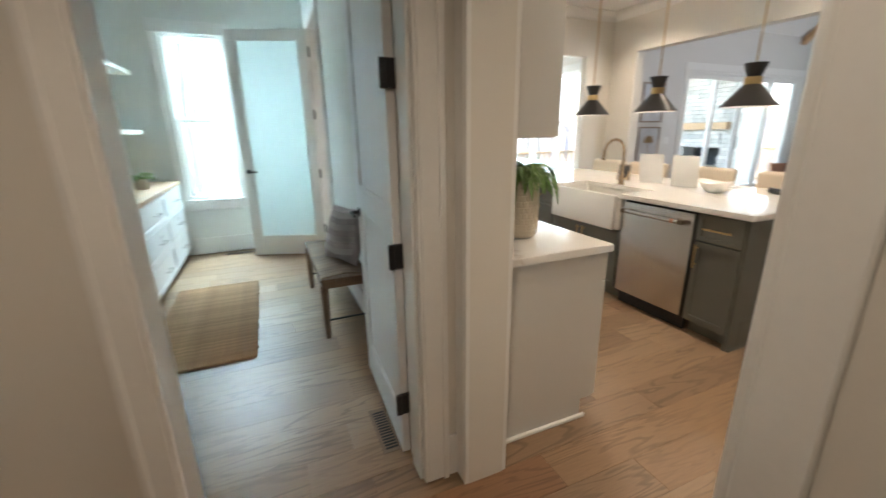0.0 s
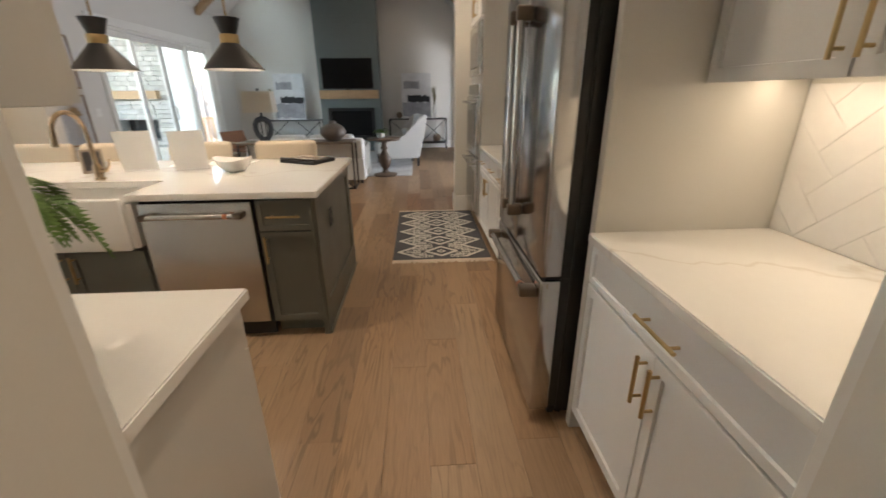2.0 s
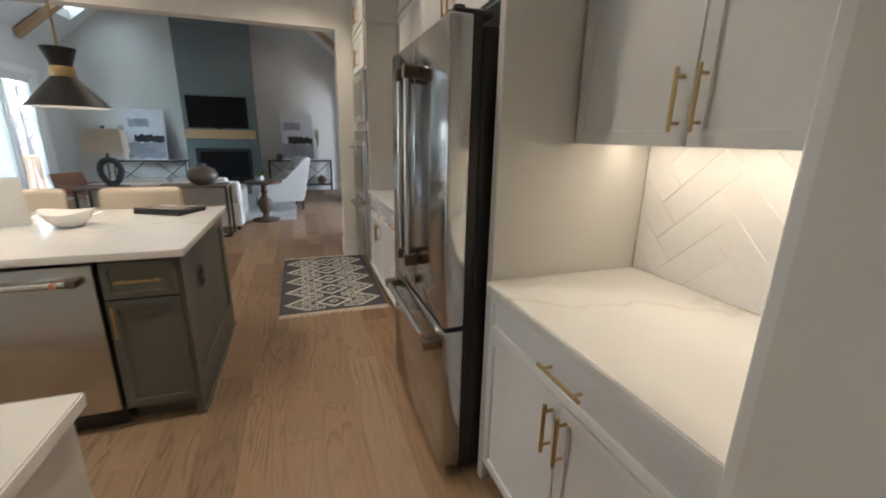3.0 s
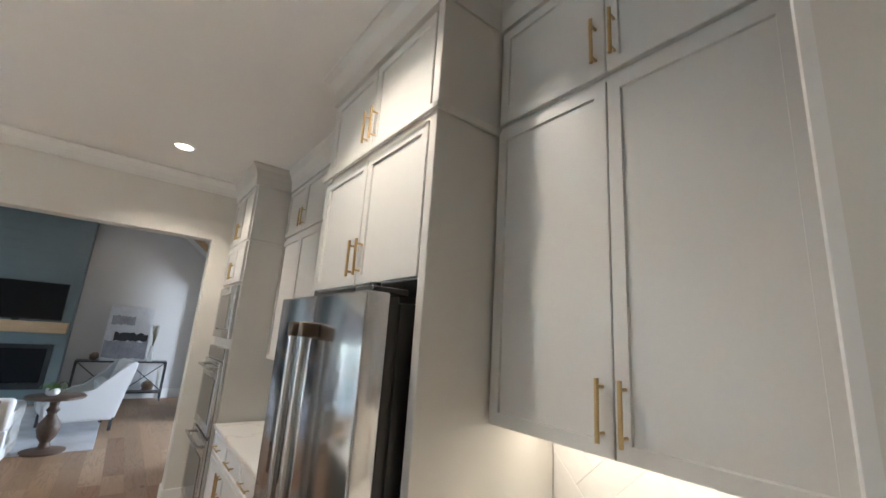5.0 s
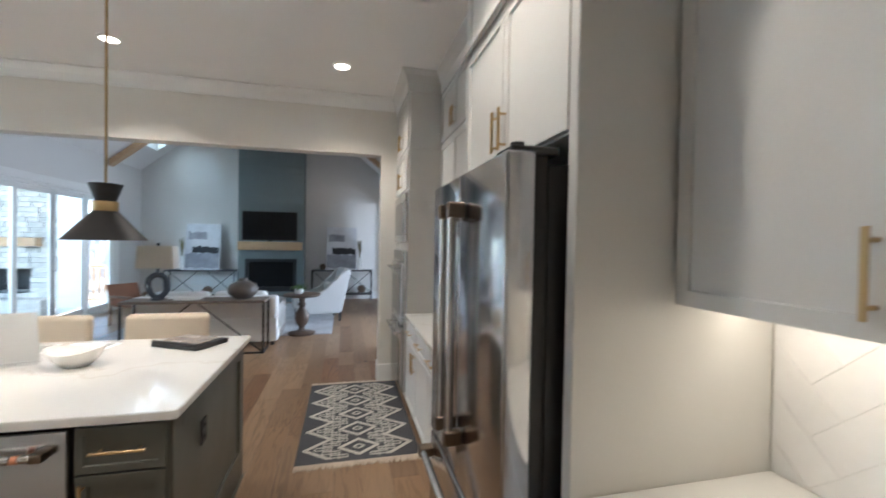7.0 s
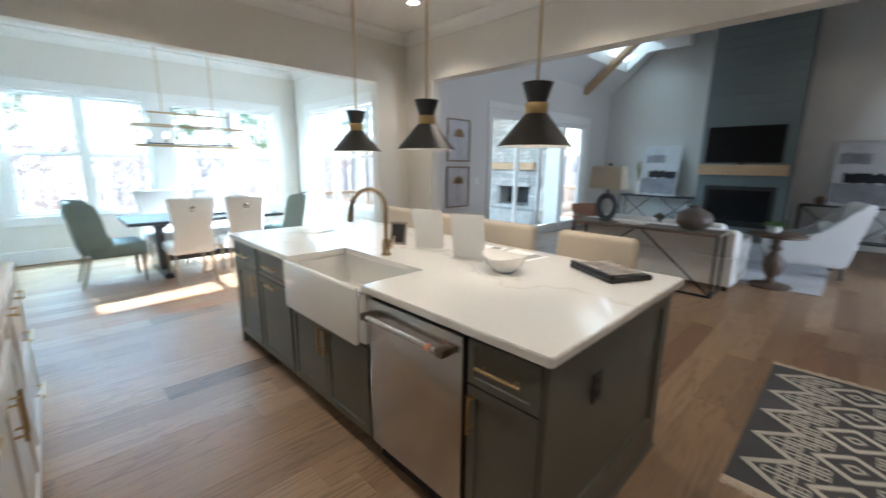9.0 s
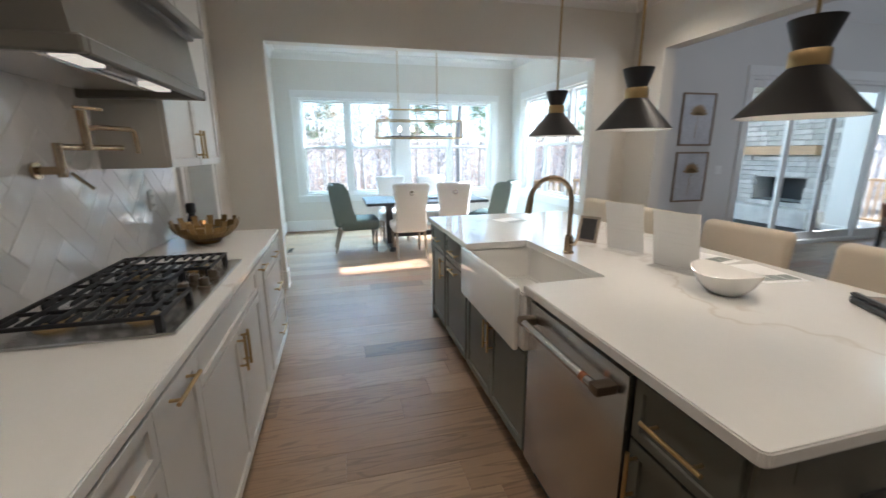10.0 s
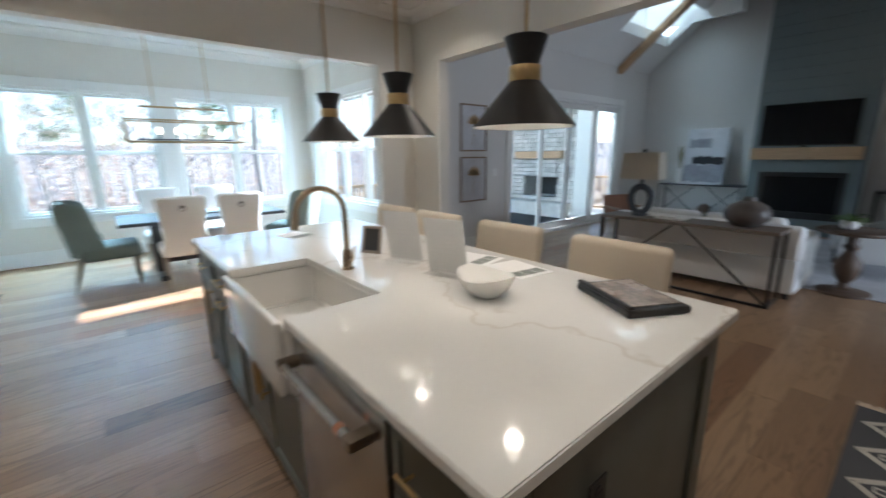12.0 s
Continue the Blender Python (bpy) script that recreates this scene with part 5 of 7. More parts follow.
def pattern_rug():
    o = thing("runner_rug", "charcoal and cream zigzag rug with fringe by the island", "rug", pose(4.13, 0.60, 0))
    L, W = 1.62, 0.90
    part("carpet", B((0, L, 0, W, 0.0, 0.009), bev=0.003), RUG_D, o)
    bm = bmesh.new()

    def line(p, q, wd):
        p, q = Vector((*p, 0)), Vector((*q, 0))
        n = (q - p).normalized().cross(Vector((0, 0, 1))) * wd / 2
        lo = [p - n, q - n, q + n, p + n]
        v = [bm.verts.new((a.x, a.y, 0.0085)) for a in lo] + [bm.verts.new((a.x, a.y, 0.0118)) for a in lo]
        bm.faces.new(v[4:])
        for i in range(4):
            bm.faces.new((v[i], v[(i + 1) % 4], v[4 + (i + 1) % 4], v[4 + i]))
    per = 0.305
    for k in range(5):
        cx = 0.16 + k * per + 0.04
        for q, wd in ((1.0, 0.015), (0.86, 0.013), (0.26, 0.012)):
            hx, hy = 0.125 * q, 0.155 * q
            c = [(cx - hx, 0.45), (cx, 0.45 + hy), (cx + hx, 0.45), (cx, 0.45 - hy)]
            for i in range(4):
                line(c[i], c[(i + 1) % 4], wd)
        for s in (-1, 1):
            # double zigzag, its tips outward beside each diamond
            for off in (0.0, 0.025):
                for sx in (-1, 1):
                    line((cx, 0.45 + s * (0.41 - off)), (cx + sx * min(per / 2, L - 0.02 - cx), 0.45 + s * (0.225 - off)), 0.013)
            # chain of interlocked bars that follows the zigzag
            for i in range(-2, 3):
                x, y = cx + i * 0.061, 0.45 + s * (0.262 - abs(i) * 0.058)
                if x + 0.02 > L - 0.02:
                    continue
                hx, hy = 0.019, 0.062
                for p, q in (((x - hx, y - hy), (x - hx, y + hy)), ((x + hx, y - hy), (x + hx, y + hy)), ((x - hx, y + hy), (x + hx, y + hy)), ((x - hx, y - hy), (x + hx, y - hy))):
                    line(p, q, 0.009)
                line((x - hx - 0.022, y), (x + hx + 0.022, y), 0.009)
                line((x - hx, y - s * 0.03), (x + hx, y - s * 0.03), 0.008)
    part("pattern", bm, RUG_W, o, "cream zigzag and diamond lines")
    rng = random.Random(2)
    bm = bmesh.new()
    for xe, s in ((0, -1), (L, 1)):
        for k in range(96):
            y = (k + 0.5) / 96 * W
            tube(bm, [(xe, y, 0.005), (xe + s * 0.03, y + rng.uniform(-0.006, 0.006), 0.005), (xe + s * rng.uniform(0.05, 0.075), y + rng.uniform(-0.02, 0.02), 0.004)], [0.007, 0.007, 0.004], 5)
    f = part("fringe", bm, FRINGE, o, "cream knotted fringe")
    f["kind"] = "stuff"


pattern_rug()

# ---- dining nook ----
def dining_table():
    o = thing("dining_table", "dark grey trestle dining table in the nook", "table", pose(3.50, 7.62, 0))
    part("tabletop", B((-0.92, 0.92, -0.5, 0.5, 0.715, 0.755), bev=0.006), DARKWOOD, o)
    for x in (-0.55, 0.55):
        part("trestle", B((x - 0.05, x + 0.05, -0.06, 0.06, 0.06, 0.715), (x - 0.045, x + 0.045, -0.36, 0.36, 0, 0.065), (x - 0.045, x + 0.045, -0.34, 0.34, 0.66, 0.715), bev=0.006), DARKWOOD, o)
    part("stretcher", B((-0.5, 0.5, -0.03, 0.03, 0.16, 0.24), bev=0.004), DARKWOOD, o)


dining_table()
BIRCH = mat("weathered_wood", (0.30, 0.25, 0.20), 0.55, vary=0.2, stretch=(8, 8, 1))


def host_chair():
    o = thing("dining_chair", "white upholstered dining chair with a silver ring pull", "chair", pose(0, 0, 0), "white chairs round the table")
    bm = B((-0.24, 0.24, -0.24, 0.26, 0.36, 0.49), bev=0.04, seg=3)
    part("seat", bm, FABRIC_W, o, smooth=True)
    bm = B((-0.245, 0.245, -0.30, -0.22, 0.38, 1.06), bev=0.035, seg=3)
    bmesh.ops.subdivide_edges(bm, edges=[e for e in bm.edges if abs(e.verts[0].co.z - e.verts[1].co.z) > 0.3], cuts=5)
    for v in bm.verts:
        t = (v.co.z - 0.38) / 0.68
        v.co.y -= 0.09 * t
        v.co.x *= 0.86 + 0.14 * abs(2 * t - 0.75) ** 1.5 if t < 0.95 else 1.0
    part("backrest", bm, FABRIC_W, o, smooth=True)
    rg = bmesh.new()
    tube(rg, [(0.03 * math.cos(t * math.pi / 8), -0.395, 0.93 + 0.03 * math.sin(t * math.pi / 8)) for t in range(17)], 0.006, 8)
    part("ring_pull", rg, STEEL, o, "silver ring pull", smooth=True)
    part("ring_plate", cyl(bmesh.new(), (0, -0.36, 0.945), (0, -0.388, 0.945), 0.02), STEEL, o, smooth=True)
    for sx in (-0.2, 0.2):
        part("leg", cyl(bmesh.new(), (sx, 0.2, 0), (sx, 0.2, 0.38), 0.014, 0.022), BIRCH, o)
        part("leg", cyl(bmesh.new(), (sx, -0.33, 0), (sx, -0.23, 0.38), 0.013, 0.02), BIRCH, o)
    return o


hc = host_chair()
hc.matrix_basis = pose(3.16, 7.08, 0)
copy_thing(hc, pose(3.79, 7.10, 0, 0, 0, -3))
copy_thing(hc, pose(3.10, 8.20, 0, 0, 0, 180))
copy_thing(hc, pose(3.82, 8.20, 0, 0, 0, 178))


def wing_chair():
    o = thing("wing_chair", "dark green velvet wing chair at the table's end", "chair", pose(0, 0, 0), "green chairs at the table")
    part("seat", B((-0.28, 0.28, -0.26, 0.30, 0.34, 0.50), bev=0.045, seg=3), FABRIC_G, o, smooth=True)
    bm = B((-0.29, 0.29, -0.34, -0.24, 0.40, 1.0), bev=0.04, seg=3)
    for v in bm.verts:
        v.co.y -= (v.co.z - 0.4) * 0.14
    part("backrest", bm, FABRIC_G, o, smooth=True)
    for s in (-1, 1):
        bm = prism(bmesh.new(), [(-0.32, 0.46), (-0.06, 0.46), (-0.03, 0.54), (-0.10, 0.63), (-0.11, 0.80), (-0.14, 0.95), (-0.22, 1.005), (-0.42, 1.01), (-0.40, 0.8)], "x", s * 0.25, s * 0.30)
        bmesh.ops.bevel(bm, geom=list(bm.edges), offset=0.018, segments=2, affect='EDGES')
        part("wing", bm, FABRIC_G, o, smooth=True)
        part("leg", cyl(bmesh.new(), (s * 0.23, 0.25, 0), (s * 0.23, 0.24, 0.36), 0.014, 0.024), BIRCH, o)
        part("leg", cyl(bmesh.new(), (s * 0.23, -0.36, 0), (s * 0.23, -0.26, 0.36), 0.013, 0.022), BIRCH, o)
    return o


wc = wing_chair()
wc.matrix_basis = pose(2.47, 7.60, 0, 0, 0, -88)
copy_thing(wc, pose(4.66, 7.66, 0, 0, 0, 50))
tr = thing("serving_tray", "grey oval tray on the dining table", "tray", pose(3.62, 7.66, 0.755))
bm = lathe(bmesh.new(), [(0.18, 0), (0.21, 0.02), (0.20, 0.022), (0.17, 0.008), (0.003, 0.007)], 32)
for v in bm.verts:
    v.co.x *= 1.4
part("tray_body", bm, STEEL_D, tr, smooth=True)


def chandelier():
    o = thing("chandelier", "linear brass cage chandelier with candle bulbs", "chandelier", pose(3.45, 7.62, 1.67))

    def rect(name, x0, x1, y0, y1, z0, z1, r):
        b = 2 * r
        bx = []
        for y in (y0, y1):
            bx += [(x0, x1, y - r, y + r, z0 - r, z0 + r), (x0, x1, y - r, y + r, z1 - r, z1 + r), (x0 - r, x0 + r, y - r, y + r, z0, z1), (x1 - r, x1 + r, y - r, y + r, z0, z1)]
        for z in (z0, z1):
            bx += [(x0 - r, x0 + r, y0, y1, z - r, z + r), (x1 - r, x1 + r, y0, y1, z - r, z + r)]
        part(name, B(*bx), BRASS, o)
    rect("cage", -0.63, 0.63, -0.16, 0.16, 0.0, 0.25, 0.008)
    part("upper_bar", B((-0.47, 0.47, -0.02, 0.02, 0.40, 0.42), bev=0.003), BRASS, o)
    for x in (-0.44, 0.44):
        part("drop_rod", cyl(bmesh.new(), (x, 0, 0.25), (x, 0, 0.40), 0.004), BRASS, o)
        part("cross_bar", B((x - 0.006, x + 0.006, -0.16, 0.16, 0.244, 0.256)), BRASS, o)
    part("socket_bar", B((-0.52, 0.52, -0.012, 0.012, 0.02, 0.035)), DARKWOOD, o)
    for k in range(6):
        x = -0.48 + k * 0.192
        c = part("candle", cyl(bmesh.new(), (x, 0, 0.03), (x, 0, 0.09), 0.009), DARKWOOD, o)
        part("bulb", lathe(bmesh.new(), [(0.008, 0.09), (0.026, 0.12), (0.024, 0.15), (0.004, 0.18)], 12, at=(x, 0, 0)), LAMPON, c, "lit candle bulb", smooth=True)
    for x in (-0.30, 0.29):
        part("rod", cyl(bmesh.new(), (x, 0, 0.41), (x, 0, 3.19 - 1.67), 0.006), BRASS, o)
    part("canopy", B((-0.36, 0.36, -0.06, 0.06, 1.495, 1.519), bev=0.004), BRASS, o)


chandelier()


def register(m, label):
    o = thing("floor_register", label, "register", m)
    part("plate", B((-0.16, 0.16, -0.045, 0.045, 0.0, 0.004), bev=0.001), REG, o)
    for k in range(14):
        part("slot", B((-0.14 + k * 0.02, -0.128 + k * 0.02, -0.03, 0.03, 0.0042, 0.0052)), DARK, o)


REG = mat("register_brown", (0.20, 0.13, 0.08), 0.5)
register(pose(1.43, 7.78, 0, 0, 0, 90), "brown slotted floor register in the nook")
register(pose(0.735, 2.06, 0, 0, 0, 90), "brown slotted floor register by the mudroom door")
register(pose(-0.05, 5.80, 0), "brown slotted floor register under the mudroom window")

# ---- living room ----
SHIP = mat("shiplap_paint", (0.170, 0.203, 0.205), 0.6, vary=0.04, fine=120, bump=0.04)
ch = thing("chimney_breast", "dark blue-grey shiplap chimney breast", "fireplace", pose(12.0, 2.95, 0), kind="structure")
part("core", B((0.012, 0.5, -0.765, 0.765, 1.10, 5.5), (0.012, 0.5, -0.765, -0.59, 0, 1.10), (0.012, 0.5, 0.59, 0.765, 0, 1.10), (0.012, 0.5, -0.59, 0.59, 0, 0.28)), SHIP, ch)
first = None
for k in range(23):
    z = 1.52 + k * 0.178
    if z > 5.45:
        break
    if first is None:
        first = part("plank", B((0, 0.013, -0.767, 0.767, -0.087, 0.087), bev=0.002), SHIP, ch)
        q = first
    else:
        q = new("plank", first.data)
        q.parent = ch
    q.matrix_basis = pose(0, 0, z)
part("surround", B((0.0, 0.012, -0.767, 0.767, 1.10, 1.43), (0.0, 0.012, -0.767, -0.58, 0.0, 1.10), (0.0, 0.012, 0.58, 0.767, 0.0, 1.10), (0.0, 0.012, -0.58, 0.58, 0.0, 0.28), bev=0.002), SHIP, ch)
DARKGLASS = mat("dark_glass", (0.006, 0.006, 0.007), 0.22, vary=0.02)
DARKGLASS.node_tree.nodes["Principled BSDF"].inputs["Specular IOR Level"].default_value = 0.2
fi = thing("fireplace_insert", "black metal gas fireplace insert with glass", "fireplace", pose(12.0, 2.95, 0))
part("frame", B((-0.012, 0.02, -0.60, 0.60, 1.02, 1.10), (-0.012, 0.02, -0.60, -0.52, 0.28, 1.02), (-0.012, 0.02, 0.52, 0.60, 0.28, 1.02), (-0.012, 0.02, -0.52, 0.52, 0.28, 0.40), bev=0.003), BLACK, fi)
part("firebox", B((0.42, 0.45, -0.52, 0.52, 0.40, 1.02), (0.03, 0.42, -0.52, 0.52, 0.38, 0.40)), BLACK, fi)
part("glass", B((0.012, 0.016, -0.52, 0.52, 0.40, 1.02)), DARKGLASS, fi)
for i, (a, b) in enumerate(((-0.3, 0.25), (-0.2, 0.32), (-0.1, 0.1))):
    part("log", cyl(bmesh.new(), (0.2 + 0.05 * i, a, 0.43 + 0.04 * i), (0.25, b, 0.45 + 0.05 * i), 0.045), WOOD_M, fi)
mt = thing("mantel", "light timber beam mantel on the chimney breast", "mantel", pose(11.82, 2.95, 1.32))
part("beam", B((0, 0.178, -0.74, 0.74, 0, 0.205), bev=0.006), WOOD_L, mt)
tv = thing("television", "large black flat television above the mantel", "television", pose(11.97, 2.98, 1.56))
part("housing", B((0, 0.025, -0.64, 0.64, 0.0, 0.715), bev=0.006), BLACK, tv)
part("screen", B((-0.003, 0.0, -0.625, 0.625, 0.022, 0.703)), DARKGLASS, tv)
part("stand", B((-0.01, 0.01, -0.05, 0.05, -0.033, 0.0)), BLACK, tv)


def console(y0, y1):
    o = thing("console_table", "black metal console table with crossed braces", "console table", pose(12.06, (y0 + y1) / 2, 0), "consoles beside the fireplace")
    h = (y1 - y0) / 2
    part("top", B((0, 0.36, -h, h, 0.78, 0.81), bev=0.003), DARKWOOD, o)
    part("lower_shelf", B((0.01, 0.35, -h + 0.02, h - 0.02, 0.16, 0.185)), DARKWOOD, o)
    for y in (-h + 0.012, h - 0.012):
        for x in (0.012, 0.348):
            part("leg", B((x - 0.012, x + 0.012, y - 0.012, y + 0.012, 0, 0.78)), BLACK, o)
    for s in (-1, 1):
        part("brace", cyl(bmesh.new(), (0.18, s * (h - 0.03), 0.20), (0.18, s * 0.10, 0.77), 0.009), BLACK, o)
        part("brace", cyl(bmesh.new(), (0.18, s * (h - 0.03), 0.77), (0.18, s * 0.10, 0.20), 0.009), BLACK, o)
    return o


console(3.80, 5.35)
console(0.45, 2.0)
CANVAS = mat("canvas_white", (0.62, 0.62, 0.64), 0.8, vary=0.18, scale=5, fine=40)
CANVASG = mat("canvas_grey", (0.30, 0.30, 0.33), 0.8, vary=0.35, scale=6, fine=40)
CANVASB = mat("canvas_black", (0.03, 0.03, 0.035), 0.8, vary=0.4, scale=6)


def painting(y, w, h, seed):
    rng = random.Random(seed)
    o = thing("painting", "abstract white, grey and black canvas leaning on the console", "painting", pose(12.16, y, 0.812, 0, 9, 0), "paintings beside the fireplace")
    part("canvas", B((0, 0.03, -w / 2, w / 2, 0, h), bev=0.003), CANVAS, o)

    def patch(y0, y1, z0, z1, m, d):
        bm = bmesh.new()
        n = 14
        top = [(y0 + (y1 - y0) * i / n, z1 + rng.uniform(-0.03, 0.03)) for i in range(n + 1)]
        bot = [(y0 + (y1 - y0) * i / n, z0 + rng.uniform(-0.02, 0.02)) for i in range(n, -1, -1)]
        prism(bm, top + bot, "x", -d, -d + 0.0015)
        part("paint_patch", bm, m, o)
    patch(-w * 0.48, w * 0.48, 0.05, h * 0.36, CANVASG, 0.002)
    patch(-w * 0.46, w * 0.30, h * 0.36, h * 0.50, CANVASB, 0.003)
    patch(-w * 0.1, w * 0.42, h * 0.66, h * 0.82, CANVASG, 0.002)


painting(4.56, 0.78, 1.14, 1)
painting(1.25, 0.78, 1.14, 2)
WICK = mat("wicker", (0.18, 0.12, 0.08), 0.8, vary=0.3, fine=60, bump=0.5)


def ball(x, y, z, r):
    o = thing("wicker_ball", "brown wicker ball on the console shelf", "ornament", pose(x, y, z))
    bm = bmesh.new()
    rng = random.Random(int(y * 100))
    for k in range(9):
        m = Matrix.Rotation(rng.uniform(0, 3.1), 4, Vector((rng.uniform(-1, 1), rng.uniform(-1, 1), rng.uniform(-1, 1))).normalized())
        tube(bm, [m @ Vector((r * math.cos(t * math.pi / 9), r * math.sin(t * math.pi / 9), 0)) + Vector((0, 0, r)) for t in range(19)], 0.008, 5)
    part("weave", bm, WICK, o, smooth=True)
    part("core", lathe(bmesh.new(), [(0.02, 0.02)] + [(r * 0.85 * math.sin(t), r - r * 0.85 * math.cos(t)) for t in (0.5, 1, 1.57, 2.1, 2.6)] + [(0.02, 2 * r - 0.02)], 14), WICK, o, smooth=True)


ball(12.22, 4.45, 0.186, 0.11), ball(12.22, 0.72, 0.186, 0.11), ball(12.18, 1.72, 0.812, 0.08)
GRASS = mat("dried_grass", (0.20, 0.17, 0.08), 0.8, vary=0.3, rand=0.2)


def grass_vase(y):
    o = thing("grass_vase", "white vase of dried grass on the console", "vase", pose(12.12, y, 0.812), "grass vases")
    part("vase_body", lathe(bmesh.new(), [(0.04, 0), (0.05, 0.01), (0.055, 0.15), (0.035, 0.28), (0.04, 0.33), (0.034, 0.33), (0.03, 0.28), (0.003, 0.27)], 20), CERAMIC, o, smooth=True)
    rng = random.Random(5)
    bm = bmesh.new()
    for k in range(46):
        a, l = rng.uniform(0, 6.28), rng.uniform(0.25, 0.5)
        s = rng.uniform(0.02, 0.09)
        tube(bm, [(0, 0, 0.28), (s * 0.4 * math.cos(a), s * 0.4 * math.sin(a), 0.3 + l * 0.6), (s * math.cos(a), s * math.sin(a), 0.3 + l)], [0.003, 0.004, 0.002], 4)
    g = part("grass", bm, GRASS, o, "dried grass blades")
    g["kind"] = "stuff"


grass_vase(4.98), grass_vase(0.78)


def picture(z0, z1):
    o = thing("botanical_picture", "brown framed pressed-flower picture on the grey wall", "picture", pose(6.94, 5.998, (z0 + z1) / 2), "botanical pictures")
    w, h = 0.27, (z1 - z0) / 2
    part("frame", B((-w, w, -0.022, 0, h - 0.022, h), (-w, w, -0.022, 0, -h, -h + 0.022), (-w, -w + 0.022, -0.022, 0, -h + 0.022, h - 0.022), (w - 0.022, w, -0.022, 0, -h + 0.022, h - 0.022), bev=0.002), FRAMEW, o)
    part("mount", B((-w + 0.02, w - 0.02, -0.006, -0.001, -h + 0.02, h - 0.02)), CANVAS, o, "pale paper mount")
    bm = cyl(bmesh.new(), (-0.01, -0.009, -0.24), (0.01, -0.009, 0.06), 0.003, n=6)
    part("stem", bm, PRESS, o)
    for k in range(9):
        a = radians(-80 + k * 20)
        d = Vector((math.sin(a), 0, math.cos(a)))
        n = Vector((d.z, 0, -d.x)) * 0.019
        c = Vector((0.01, -0.0085, 0.06))
        bm = bmesh.new()
        v = [bm.verts.new(p) for p in (c, c + d * 0.06 + n, c + d * 0.12 + n * 0.7, c + d * 0.145, c + d * 0.12 - n * 0.7, c + d * 0.06 - n)]
        f = bm.faces.new(v)
        r_ = bmesh.ops.extrude_face_region(bm, geom=[f])
        bmesh.ops.translate(bm, verts=[q for q in r_["geom"] if isinstance(q, bmesh.types.BMVert)], vec=(0, -0.002, 0))
        part("petal", bm, PRESS, o)


FRAMEW = mat("picture_frame_wood", (0.27, 0.19, 0.125), 0.5, vary=0.2, fine=60)
PRESS = mat("pressed_petal", (0.44, 0.31, 0.17), 0.8, vary=0.25, fine=60)
picture(1.52, 2.20), picture(0.76, 1.44)
sw = thing("light_switch", "white double light switch on the grey wall", "switch", pose(7.42, 5.998, 1.19))
part("plate", B((-0.058, 0.058, -0.006, 0, -0.058, 0.058), bev=0.003), TRIM, sw)
for x in (-0.023, 0.023):
    part("rocker", B((x - 0.016, x + 0.016, -0.010, -0.006, -0.033, 0.033), bev=0.002), TRIM, sw)


def sofa():
    o = thing("sofa", "white fabric sofa with its back to the kitchen", "sofa", pose(7.625, 3.09, 0))
    part("base", B((0, 0.88, -0.95, 0.95, 0.06, 0.42), bev=0.03, seg=2), FABRIC_W, o, smooth=True)
    part("backrest", B((0, 0.20, -0.95, 0.95, 0.40, 0.74), bev=0.05, seg=3), FABRIC_W, o, smooth=True)
    for y in (-0.88, 0.88):
        part("arm", B((0.02, 0.86, y - 0.085, y + 0.085, 0.40, 0.62), bev=0.05, seg=3), FABRIC_W, o, smooth=True)
    for y in (-0.4, 0.4):
        part("cushion", B((0.18, 0.85, y - 0.385, y + 0.385, 0.42, 0.55), bev=0.05, seg=3), FABRIC_W, o, smooth=True)
        part("back_cushion", B((0.17, 0.36, y - 0.37, y + 0.37, 0.52, 0.79), bev=0.06, seg=3), FABRIC_W, o, smooth=True)
    for x in (0.06, 0.82):
        for y in (-0.88, 0.88):
            part("foot", B((x - 0.025, x + 0.025, y - 0.025, y + 0.025, 0, 0.06)), DARKWOOD, o)


sofa()
THROW = mat("knit_throw", (0.62, 0.62, 0.60), 0.95, vary=0.2, scale=30, fine=120, bump=0.5)
th = thing("throw_blanket", "pale grey fringed throw draped over the sofa arm", "blanket", pose(7.95, 2.14, 0))
bm = bmesh.new()
rows = []
for i in range(13):
    t = i / 12
    if t < 0.42:
        y, z = -0.022 - 0.012 * math.sin(t * 30), 0.22 + t / 0.42 * 0.40
    else:
        y, z = (t - 0.42) / 0.58 * 0.5, 0.632
    rows.append([bm.verts.new((-0.24 + j * 0.055 + 0.01 * math.sin(i * 1.7), y - (0.012 * math.sin(j * 1.9) if t < 0.42 else 0), z + 0.006 * math.sin(j * 2.2 + i))) for j in range(11)])
for p, q in zip(rows, rows[1:]):
    for j in range(10):
        bm.faces.new((p[j], p[j + 1], q[j + 1], q[j]))
r_ = bmesh.ops.solidify(bm, geom=list(bm.faces), thickness=0.012)
part("cloth", bm, THROW, th, smooth=True)
bm = bmesh.new()
for j in range(40):
    x = -0.24 + j * 0.55 / 40
    tube(bm, [(x, -0.025, 0.23), (x + 0.004, -0.03, 0.18), (x - 0.003, -0.028, 0.13)], 0.004, 4)
f_ = part("fringe", bm, THROW, th, "pale fringe")
f_["kind"] = "stuff"


